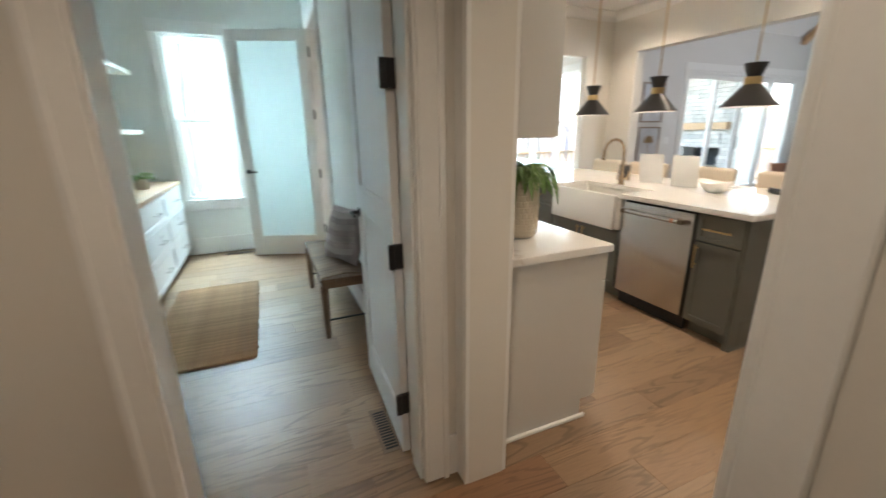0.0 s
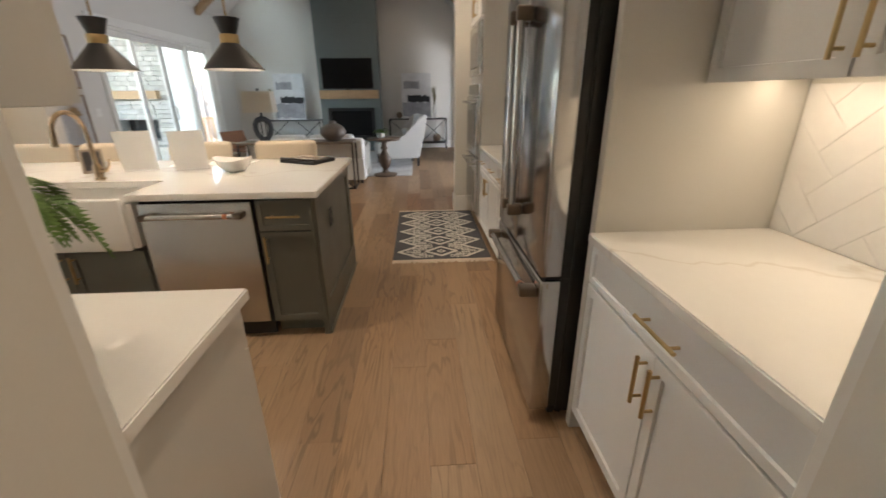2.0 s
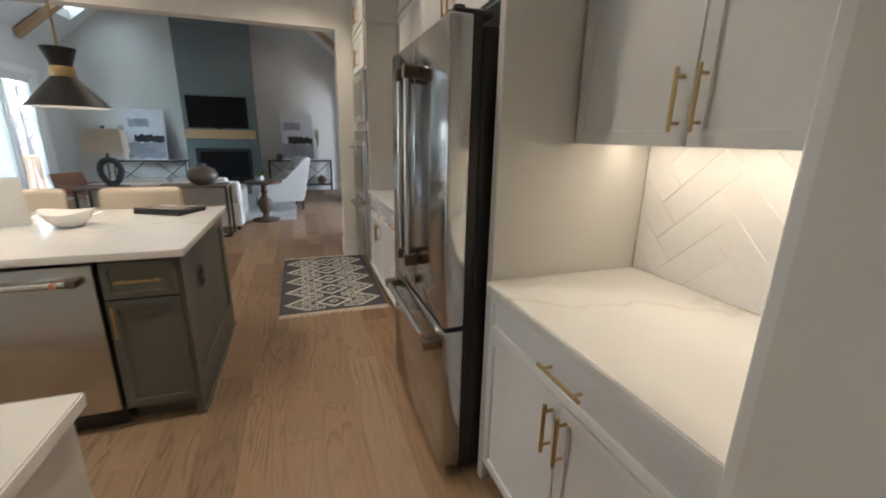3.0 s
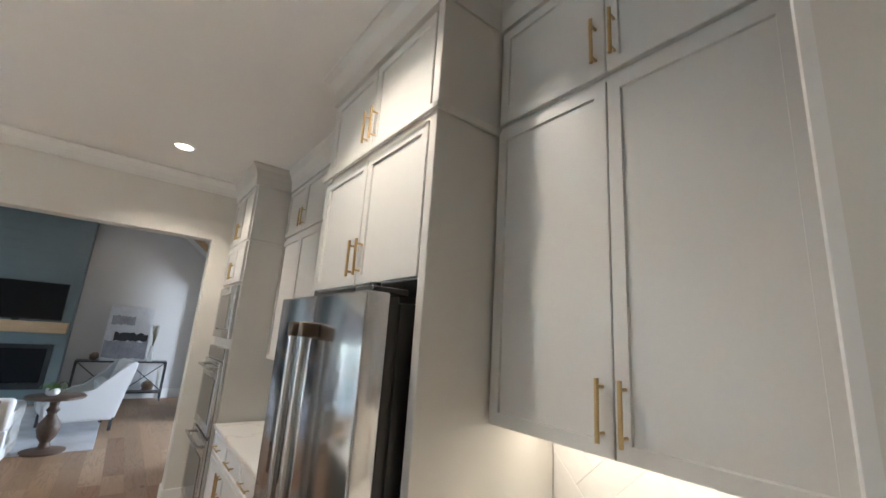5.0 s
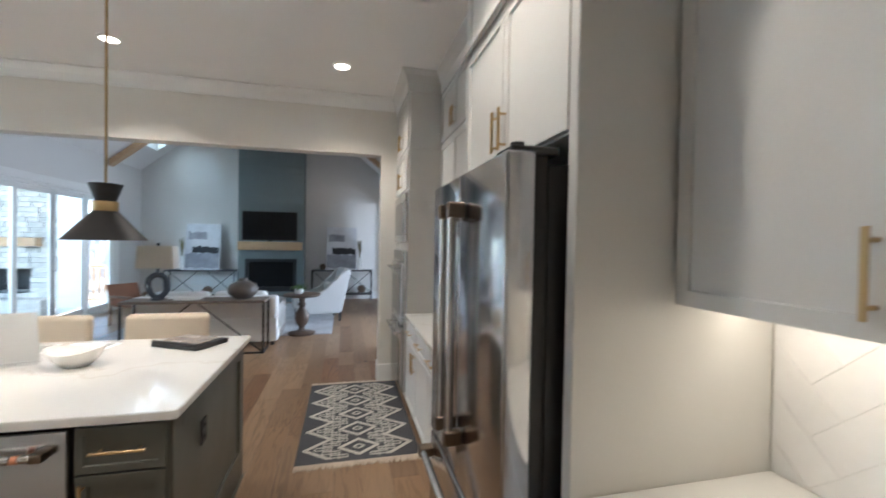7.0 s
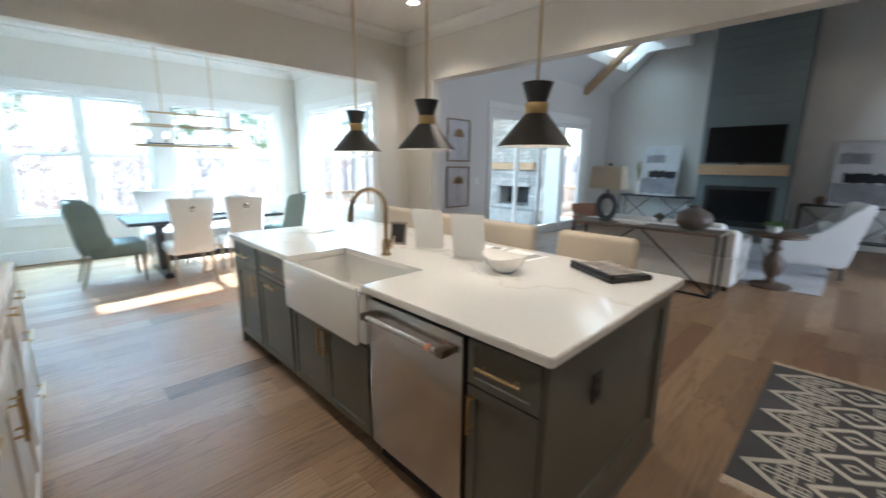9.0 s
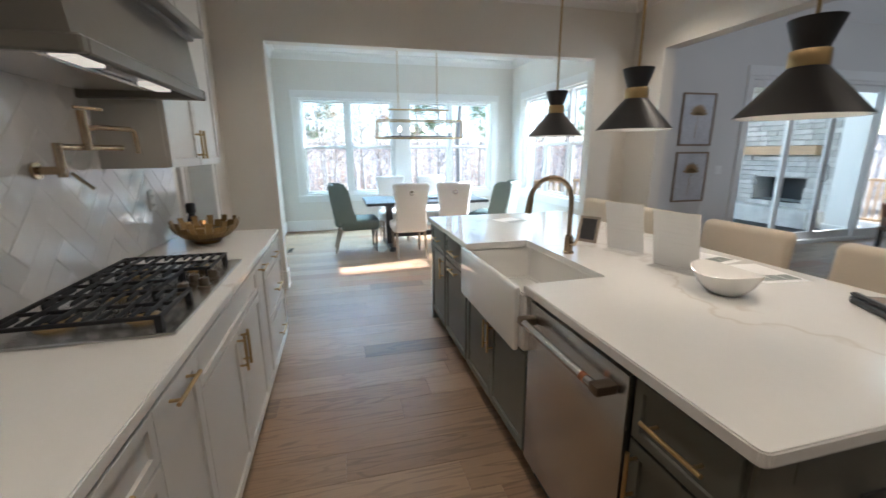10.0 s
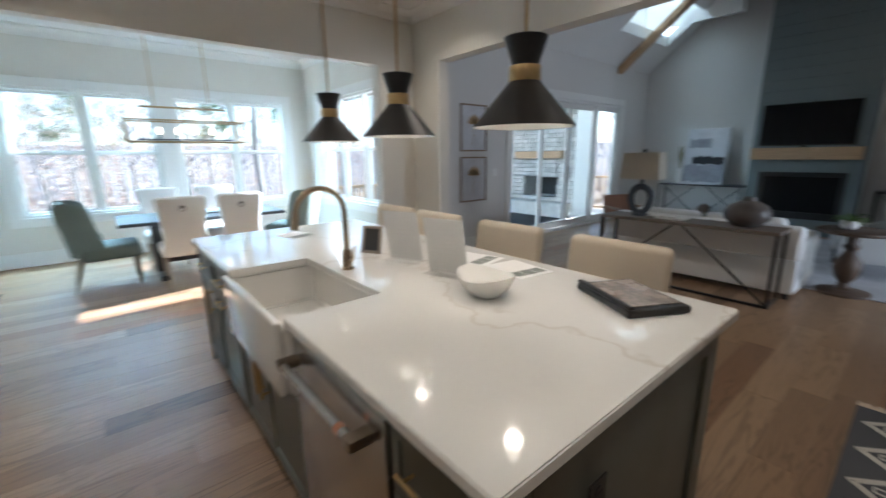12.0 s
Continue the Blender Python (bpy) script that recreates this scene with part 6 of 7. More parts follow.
def sofa_table():
    o = thing("sofa_table", "black metal sofa table with a grey wood top", "console table", pose(7.20, 3.12, 0))
    part("top", B((0, 0.40, -0.88, 0.88, 0.705, 0.74), bev=0.004), GREYWOOD, o)
    for y in (-0.86, 0.86):
        for x in (0.015, 0.385):
            part("leg", B((x - 0.013, x + 0.013, y - 0.013, y + 0.013, 0, 0.705)), BLACK, o)
        part("foot_rail", B((0.028, 0.372, y - 0.012, y + 0.012, 0.0, 0.024)), BLACK, o)
    part("base_rail", B((0.002, 0.028, -0.846, 0.846, 0.0, 0.024)), BLACK, o)
    for a, b in ((-0.84, -0.05), (0.84, 0.05)):
        part("brace", cyl(bmesh.new(), (0.015, a, 0.03), (0.015, b, 0.70), 0.009), BLACK, o)


GREYWOOD = mat("grey_wood", (0.16, 0.13, 0.11), 0.55, vary=0.25, stretch=(12, 1, 12), fine=14)
sofa_table()
LINEN = mat("linen_shade", (0.74, 0.68, 0.58), 0.9, vary=0.05, fine=200, bump=0.2)
NAVY = mat("blue_grey_ceramic", (0.045, 0.055, 0.07), 0.6, vary=0.2, fine=60, bump=0.3)
la = thing("table_lamp", "blue-grey ring table lamp with a boxy linen shade", "lamp", pose(7.42, 3.63, 0.74))
part("foot", lathe(bmesh.new(), [(0.075, 0), (0.08, 0.01), (0.07, 0.03)], 24), NAVY, la, smooth=True)
bm = bmesh.new()
tube(bm, [(0.0, 0.115 * math.sin(t * math.pi / 16) * (1 - 0.12 * math.cos(t * math.pi / 16)), 0.185 - 0.155 * math.cos(t * math.pi / 16)) for t in range(33)], 0.038, 12)
part("ring", bm, NAVY, la, smooth=True)
part("neck", lathe(bmesh.new(), [(0.03, 0.33), (0.018, 0.36), (0.018, 0.42), (0.008, 0.43), (0.008, 0.76)], 16), NAVY, la, smooth=True)
bm = bmesh.new()
bt_, tp_ = [(-0.11, -0.225), (0.11, -0.225), (0.11, 0.225), (-0.11, 0.225)], [(-0.095, -0.205), (0.095, -0.205), (0.095, 0.205), (-0.095, 0.205)]
a_ = [bm.verts.new((x, y, 0.43)) for x, y in bt_]
b_ = [bm.verts.new((x, y, 0.73)) for x, y in tp_]
for i in range(4):
    bm.faces.new((a_[i], a_[(i + 1) % 4], b_[(i + 1) % 4], b_[i]))
bmesh.ops.solidify(bm, geom=list(bm.faces), thickness=0.004)
part("shade", bm, LINEN, la, "cream linen shade")
part("finial", lathe(bmesh.new(), [(0.012, 0.735), (0.02, 0.75), (0.02, 0.765), (0.006, 0.775)], 12), BLACK, la)
part("spider", B((-0.095, 0.095, -0.004, 0.004, 0.722, 0.728), (-0.004, 0.004, -0.205, 0.205, 0.722, 0.728)), BLACK, la)
va = thing("round_vase", "squat dark brown stoneware vase on the sofa table", "vase", pose(7.43, 2.57, 0.74))
STONEW = mat("brown_stoneware", (0.10, 0.085, 0.075), 0.45, vary=0.35, scale=8, fine=60, bump=0.2)
part("vase_body", lathe(bmesh.new(), [(0.09, 0), (0.12, 0.01), (0.19, 0.08), (0.20, 0.13), (0.17, 0.20), (0.09, 0.245), (0.06, 0.255), (0.06, 0.29), (0.05, 0.29), (0.05, 0.25), (0.004, 0.24)], 32), STONEW, va, smooth=True)
bk_ = thing("stacked_books", "pale open books lying on the sofa table", "book", pose(7.42, 3.30, 0.74))
part("book", B((-0.12, 0.12, -0.20, 0.10, 0, 0.018), bev=0.003), PAPER, bk_)
part("book", B((-0.10, 0.10, -0.10, 0.18, 0.019, 0.03), bev=0.003), PAPER, bk_)
CARVED = mat("carved_brown_wood", (0.095, 0.062, 0.042), 0.55, vary=0.35, fine=40, bump=0.3)
pt = thing("pedestal_table", "round carved brown wood pedestal table", "side table", pose(8.36, 1.86, 0))
part("tabletop", lathe(bmesh.new(), [(0.285, 0.64), (0.30, 0.65), (0.30, 0.67), (0.285, 0.68)], 36), CARVED, pt, smooth=True)
part("column", lathe(bmesh.new(), [(0.10, 0.04), (0.06, 0.07), (0.05, 0.12), (0.09, 0.18), (0.115, 0.27), (0.11, 0.34), (0.06, 0.42), (0.045, 0.46), (0.07, 0.50), (0.045, 0.54), (0.05, 0.60), (0.10, 0.64)], 28), CARVED, pt, smooth=True)
part("foot", lathe(bmesh.new(), [(0.22, 0), (0.22, 0.025), (0.14, 0.045), (0.10, 0.05)], 32), CARVED, pt, smooth=True)
pp = thing("potted_plant", "small green plant in a white pot on the side table", "plant", pose(8.36, 1.91, 0.68))
part("pot", lathe(bmesh.new(), [(0.05, 0), (0.07, 0.02), (0.075, 0.09), (0.065, 0.09), (0.06, 0.07), (0.003, 0.07)], 20), CERAMIC, pp, smooth=True)
fern(pp, 0.07, 18, 0.17, random.Random(8))


def armchair():
    o = thing("armchair", "white upholstered sloped-arm chair facing the fireplace rug", "armchair", pose(9.62, 1.70, 0, 0, 0, 12))
    part("seat", B((-0.34, 0.34, -0.30, 0.42, 0.24, 0.44), bev=0.05, seg=3), FABRIC_P, o, smooth=True)
    bm = B((-0.36, 0.36, -0.45, -0.30, 0.26, 1.02), bev=0.06, seg=3)
    for v in bm.verts:
        v.co.y -= (v.co.z - 0.26) * 0.22
    part("backrest", bm, FABRIC_P, o, smooth=True)
    for s in (-1, 1):
        bm = prism(bmesh.new(), [(-0.42, 0.17), (0.42, 0.17), (0.44, 0.44), (0.38, 0.49), (0.10, 0.52), (-0.12, 0.60), (-0.28, 0.76), (-0.40, 0.96), (-0.50, 1.03), (-0.60, 1.02), (-0.54, 0.75)], "x", s * 0.30, s * 0.40)
        bmesh.ops.bevel(bm, geom=list(bm.edges), offset=0.03, segments=2, affect='EDGES')
        part("arm", bm, FABRIC_P, o, smooth=True)
        for y in (-0.40, 0.36):
            part("leg", B((s * 0.31 - 0.02, s * 0.31 + 0.02, y - 0.02, y + 0.02, 0, 0.26)), DARKWOOD, o)
    bm = pillow_bm(0.40, 0.14, 0.30)
    bmesh.ops.transform(bm, matrix=pose(0, -0.26, 0.60, -18), verts=bm.verts)
    part("cushion", bm, FABRIC_P, o, smooth=True)


armchair()
RUGL = mat("pale_rug", (0.46, 0.46, 0.47), 0.95, vary=0.35, scale=2.5, fine=160, bump=0.4)
lr = thing("area_rug", "pale grey and white living room area rug", "rug", pose(10.0, 3.12, 0))
part("carpet", B((-1.75, 1.75, -1.75, 1.75, 0, 0.012), bev=0.004), RUGL, lr)
LEATHER = mat("brown_leather", (0.20, 0.085, 0.04), 0.5, vary=0.25, fine=80, bump=0.3)
lc = thing("leather_chair", "brown woven leather lounge chair beyond the sofa", "armchair", pose(9.6, 4.75, 0, 0, 0, 150))
part("seat", B((-0.28, 0.28, -0.3, 0.32, 0.34, 0.38), bev=0.012), LEATHER, lc)
bm = B((-0.28, 0.28, -0.36, -0.32, 0.36, 0.72), bev=0.012)
for v in bm.verts:
    v.co.y -= (v.co.z - 0.36) * 0.4
part("backrest", bm, LEATHER, lc)
for sx in (-0.3, 0.3):
    part("side_frame", B((sx - 0.02, sx + 0.02, -0.36, 0.34, 0.50, 0.54), (sx - 0.02, sx + 0.02, 0.30, 0.34, 0, 0.5), (sx - 0.02, sx + 0.02, -0.36, -0.32, 0, 0.5), bev=0.004), WOOD_M, lc)
# timber trusses of the vault


def truss(x):
    o = thing("timber_truss", "light timber rafter pair under the vault", "beam", pose(x, LYM, 0), "timber trusses")
    for s in (-1, 1):
        bm = bmesh.new()
        y0, z0, y1, z1 = s * 2.98, EAVE - 0.02, s * 0.0, RIDGE - 0.04
        prism(bm, [(y0, z0), (y1, z1), (y1, z1 - 0.13), (y0, z0 - 0.13)], "x", -0.09, 0.09)
        part("rafter", bm, WOOD_L, o)


truss(11.15)

# ---- mudroom ----
MUDW = mat("mudroom_cabinet_paint", (0.76, 0.78, 0.78), 0.32, vary=0.02, bump=0.01)
SILVER = metal("brushed_nickel", (0.55, 0.55, 0.56), 0.25)
MFX = -0.60
for k in range(4):
    o = thing("drawer_cabinet", "white three-drawer mudroom cabinet under the wood top", "cabinet", pose(MFX, 2.38 + k * 0.89, 0, 0, 0, 90), "mudroom drawer cabinets")
    part("body", B((0, 0.888, 0, 0.62, 0.09, 0.87), bev=0.001), MUDW, o)
    part("toe_kick", B((0, 0.888, 0.05, 0.62, 0, 0.09)), MUDW, o)
    for za, zb in ((0.10, 0.36), (0.365, 0.62), (0.625, 0.862)):
        d = part("drawer", shaker(0.004, 0.884, za, zb, 0.05), MUDW, o)
        bm = cyl(bmesh.new(), (0.36, -0.05, (za + zb) / 2), (0.53, -0.05, (za + zb) / 2), 0.006)
        for x in (0.38, 0.51):
            cyl(bm, (x, -0.05, (za + zb) / 2), (x, -0.02, (za + zb) / 2), 0.005)
        part("handle", bm, SILVER, d, "nickel bar pull", smooth=True)
WOOD_T = mat("butcher_block", (0.46, 0.31, 0.19), 0.45, vary=0.2, stretch=(12, 1, 12), fine=14, rand=0.15)
bt = thing("butcher_block_top", "light butcher-block top on the mudroom cabinets", "countertop", pose(0, 0, 0))
for k in range(9):
    part("stave", B((-1.248 + k * 0.0745, -1.249 + (k + 1) * 0.0745, 2.37, 5.955, 0.871, 0.908), bev=0.001), WOOD_T, bt)
for z in (1.43, 2.03):
    o = thing("floating_shelf", "white floating shelf on the mudroom wall", "shelf", pose(-1.248, 5.2, z), "mudroom shelves")
    part("board", B((0, 0.42, -0.76, 0.72, 0, 0.045), bev=0.003), TRIM, o)
BASK = mat("wicker_basket", (0.42, 0.30, 0.19), 0.8, vary=0.3, scale=30, fine=90, bump=0.6)
o = thing("wicker_basket", "tan wicker basket on the mudroom shelf", "basket", pose(-1.10, 5.50, 1.475))
part("basket_body", B((-0.10, 0.10, -0.16, 0.16, 0, 0.012), (-0.10, -0.088, -0.16, 0.16, 0.012, 0.20), (0.088, 0.10, -0.16, 0.16, 0.012, 0.20), (-0.088, 0.088, -0.16, -0.148, 0.012, 0.20), (-0.088, 0.088, 0.148, 0.16, 0.012, 0.20), bev=0.004), BASK, o)
for k in range(6):
    part("weave_band", B((-0.104, 0.104, -0.164, -0.160, 0.012 + k * 0.032, 0.034 + k * 0.032), (0.10, 0.104, -0.16, 0.16, 0.012 + k * 0.032, 0.034 + k * 0.032), bev=0.0015), BASK, o)
o = thing("potted_plant", "small green plant in a tan pot on the wood top", "plant", pose(-0.78, 5.22, 0.909))
part("pot", lathe(bmesh.new(), [(0.05, 0), (0.06, 0.02), (0.06, 0.10), (0.05, 0.10), (0.05, 0.08), (0.003, 0.08)], 20), POTC, o, smooth=True)
fern(o, 0.08, 20, 0.17, random.Random(12))


def bench():
    o = thing("bench", "brown wood bench with a herringbone top in the mudroom", "bench", pose(0.60, 3.10, 0))
    W, L, H = 0.34, 1.12, 0.46
    part("apron", B((0.01, W - 0.01, 0.01, 0.03, 0.38, 0.435), (0.01, W - 0.01, L - 0.03, L - 0.01, 0.38, 0.435), (0.01, 0.03, 0.03, L - 0.03, 0.38, 0.435), (W - 0.03, W - 0.01, 0.03, L - 0.03, 0.38, 0.435), bev=0.002), WOOD_M, o)
    part("seat_edge", B((0, W, 0, L, 0.436, 0.452), bev=0.003), WOOD_M, o)
    for k in range(16):
        for s in (0, 1):
            y = 0.02 + k * 0.068
            bm = bmesh.new()
            x0, x1 = (0.01, W / 2) if s == 0 else (W / 2, W - 0.01)
            dy = 0.06
            ya, yb = (y, y + dy) if s == 0 else (y + dy, y)
            if max(ya, yb) + 0.064 > L:
                continue
            prism(bm, [(x0, ya), (x1, yb), (x1, yb + 0.064), (x0, ya + 0.064)], "z", 0.452, 0.46)
            part("slat", bm, BENCHW, o)
    for x in (0.025, W - 0.025):
        for y in (0.025, L - 0.025):
            bm = cyl(bmesh.new(), (x, y, 0), (x, y, 0.40), 0.016, 0.026, 4)
            part("leg", bm, WOOD_M, o)
    for y in (0.025, L - 0.025):
        part("stretcher", cyl(bmesh.new(), (0.03, y, 0.14), (W - 0.03, y, 0.14), 0.007), BLACK, o)


BENCHW = mat("bench_slat", (0.26, 0.17, 0.10), 0.5, vary=0.2, stretch=(2, 12, 12), rand=0.25)
bench()
PILL = mat("mauve_cushion", (0.47, 0.39, 0.38), 0.9, vary=0.3, scale=12, fine=200, bump=0.3)
STRP = mat("cushion_stripe", (0.66, 0.60, 0.57), 0.9, vary=0.2, fine=200, bump=0.3)


def cushion():
    o = thing("cushion", "mauve striped cushion leaning on the bench", "cushion", pose(0.80, 3.46, 0.463, 0, 16, 24))
    n = 14
    bm = bmesh.new()
    w = 0.42

    def P(i, j, s):
        u, v = i / n * 2 - 1, j / n * 2 - 1
        th = 0.085 * (max(0, 1 - u * u) ** 0.45) * (max(0, 1 - v * v) ** 0.45)
        k = 1 - 0.06 * (1 - abs(u * v))
        return (s * th, u * w / 2 * k, w / 2 + v * w / 2 * k)
    for s in (1, -1):
        g = [[bm.verts.new(P(i, j, s)) for j in range(n + 1)] for i in range(n + 1)]
        for i in range(n):
            for j in range(n):
                bm.faces.new((g[i][j], g[i + 1][j], g[i + 1][j + 1], g[i][j + 1]))
    bmesh.ops.remove_doubles(bm, verts=bm.verts, dist=1e-4)
    part("cover", bm, PILL, o, smooth=True)
    for z in (0.08, 0.17, 0.26, 0.35):
        bm = bmesh.new()
        rows = []
        for i in range(13):
            u = -0.9 + i * 0.15
            rows.append([])
            for dz in (0, 0.045):
                zz = z + dz - 0.03 + 0.03 * abs(u)
                v = (zz - w / 2) / (w / 2)
                th = 0.0875 * (max(0, 1 - u * u) ** 0.45) * (max(0, 1 - min(1, v * v)) ** 0.45) + 0.001
                rows[-1].append(bm.verts.new((-th, u * w / 2 * 0.97, zz)))
        for p, q in zip(rows, rows[1:]):
            bm.faces.new((p[0], q[0], q[1], p[1]))
        bmesh.ops.solidify(bm, geom=list(bm.faces), thickness=0.002)
        part("stripe", bm, STRP, o, smooth=True)


cushion()
JUTE = mat("jute", (0.52, 0.35, 0.215), 0.95, vary=0.25, scale=8, fine=120, bump=0.6, rand=0.12)
o = thing("jute_rug", "tan braided jute rug on the mudroom floor", "rug", pose(-0.52, 3.06, 0))
first = None
rng = random.Random(3)
part("backing", B((0.005, 0.665, 0.005, 1.555, 0, 0.006)), JUTE, o)
for k in range(62):
    if first is None:
        bm = tube(bmesh.new(), [(0.001 + i * 0.0478, 0.003 * math.sin(i * 2.4), 0.010 + 0.002 * math.sin(i * 3.9)) for i in range(15)], [0.0135 + 0.002 * math.sin(i * 2.9) for i in range(15)], 6)
        q = first = part("braid", bm, JUTE, o, smooth=True)
    else:
        q = new("braid", first.data)
        q.parent = o
    q.matrix_basis = pose(rng.uniform(-0.006, 0.006), 0.014 + k * 0.0248, 0, 0, 0, rng.uniform(-0.35, 0.35))


def door_leaf(name, m, w, h, panes, label, hinges, frosted=False):
    """A hinged leaf along local +x from its hinge edge; local -y is one face."""
    o = thing(name, label, "door", m, kind="structure")
    t = 0.035
    st = 0.11
    if frosted:
        part("frame", B((0, st, 0, t, 0.008, h), (w - st, w, 0, t, 0.008, h), (st, w - st, 0, t, 0.008, 0.24), (st, w - st, 0, t, h - st, h), bev=0.003), TRIM, o)
        part("glass", B((st - 0.006, w - st + 0.006, 0.012, 0.022, 0.234, h - st + 0.006)), FROST, o, "frosted aqua glass")
    else:
        bars = [0.008, 0.20, 1.02, 1.14, h - st, h]
        part("frame", B((0, st, 0, t, 0.008, h), (w - st, w, 0, t, 0.008, h), *[(st, w - st, 0, t, bars[i], bars[i + 1]) for i in (0, 2, 4)], bev=0.003), DOORW, o)
        for a, b in ((0.20, 1.02), (1.14, h - st)):
            part("panel", B((st - 0.001, w - st + 0.001, 0.010, t - 0.010, a - 0.001, b + 0.001)), DOORW, o)
            bm = bmesh.new()
            for s, y in ((0, 0.002), (1, t - 0.010)):
                B((st, st + 0.012, y, y + 0.008, a, b), (w - st - 0.012, w - st, y, y + 0.008, a, b), (st, w - st, y, y + 0.008, a, a + 0.012), (st, w - st, y, y + 0.008, b - 0.012, b), bm=bm)
            part("sticking", bm, DOORW, o)
    for z in hinges:
        hg = part("hinge", B((-0.012, 0.004, -0.004, t + 0.003, z - 0.05, z + 0.05), (-0.016, -0.001, t - 0.002, t + 0.022, z - 0.05, z + 0.05), bev=0.002), BLACK, o, "black butt hinge")
    zk = 1.0
    kb = part("knob", lathe(bmesh.new(), [(0.026, 0), (0.026, 0.006), (0.010, 0.012), (0.010, 0.04)], 20), BLACK, o, "black lever set", smooth=True)
    kb.matrix_basis = pose(w - 0.06, 0, zk, 90)
    part("lever", B((w - 0.17, w - 0.052, -0.052, -0.040, zk - 0.009, zk + 0.009), bev=0.004), BLACK, o)
    kb2 = part("knob", lathe(bmesh.new(), [(0.026, 0), (0.026, 0.006), (0.010, 0.012), (0.010, 0.04)], 20), BLACK, o, smooth=True)
    kb2.matrix_basis = pose(w - 0.06, t, zk, -90)
    part("lever", B((w - 0.17, w - 0.052, t + 0.040, t + 0.052, zk - 0.009, zk + 0.009), bev=0.004), BLACK, o)
    return o


DOORW = mat("door_paint", (0.78, 0.79, 0.79), 0.5, vary=0.02)
door_leaf("door_2", pose(0.806, 1.868, 0, 0, 0, 88.0), 0.775, 2.445, 2, "white panelled door standing open into the mudroom", (0.271, 0.949, 1.616, 2.28))
door_leaf("door_3", pose(0.938, 5.33, 0, 0, 0, 159), 0.86, 2.47, 1, "white door with frosted aqua glass standing open", (0.32, 0.97, 1.615, 2.25), True)
strip("hinge_stile", [(0.935, 0.9545, 5.30, 5.345, 0, 2.47)], "white stile at the side doorway")

# ---- outside ----
GROUND = mat("leaf_litter", (0.15, 0.105, 0.078), 0.95, vary=0.5, scale=0.6, fine=14, bump=0.6)
bm = bmesh.new()
n = 60
R = 400.0
gv = []
for i in range(n + 1):
    row = []
    for j in range(n + 1):
        u, v = (i / n * 2 - 1), (j / n * 2 - 1)
        x, y = 6 + R * u * abs(u) ** 1.2, 5 + R * v * abs(v) ** 1.2
        d = max(0.0, math.hypot(x - 6, y - 4) - 14)
        z = -1.1 + 0.6 * noise.noise(Vector((x * 0.05, y * 0.05, 0))) * min(1, d / 10) - min(3.0, d * 0.06) + max(0, d - 55) * 0.06
        row.append(bm.verts.new((x, y, min(z, 9))))
    gv.append(row)
for i in range(n):
    for j in range(n):
        bm.faces.new((gv[i][j], gv[i + 1][j], gv[i + 1][j + 1], gv[i][j + 1]))
structure("ground", bm, GROUND, "brown leaf-covered woodland ground", "ground")
BARK = mat("bark", (0.38, 0.35, 0.32), 0.9, vary=0.35, stretch=(3, 3, 0.6), fine=30, bump=0.6)


def leaf_mat(name, colour, rand):
    """A leaf that lets half of the light through."""
    m = mat(name, colour, 0.6, vary=0.4, rand=rand)
    n, l = m.node_tree.nodes, m.node_tree.links
    b = n["Principled BSDF"]
    t = n.new("ShaderNodeBsdfTranslucent")
    l.new(b.inputs["Base Color"].links[0].from_socket, t.inputs[0])
    mx = n.new("ShaderNodeMixShader")
    mx.inputs[0].default_value = 0.5
    l.new(b.outputs[0], mx.inputs[1]), l.new(t.outputs[0], mx.inputs[2])
    l.new(mx.outputs[0], n["Material Output"].inputs[0])
    return m


LEAVES = [leaf_mat("autumn_leaf_rust", (0.36, 0.13, 0.06), 0.3), leaf_mat("autumn_leaf_gold", (0.40, 0.25, 0.09), 0.3), leaf_mat("pine_needles", (0.07, 0.11, 0.045), 0.2)]


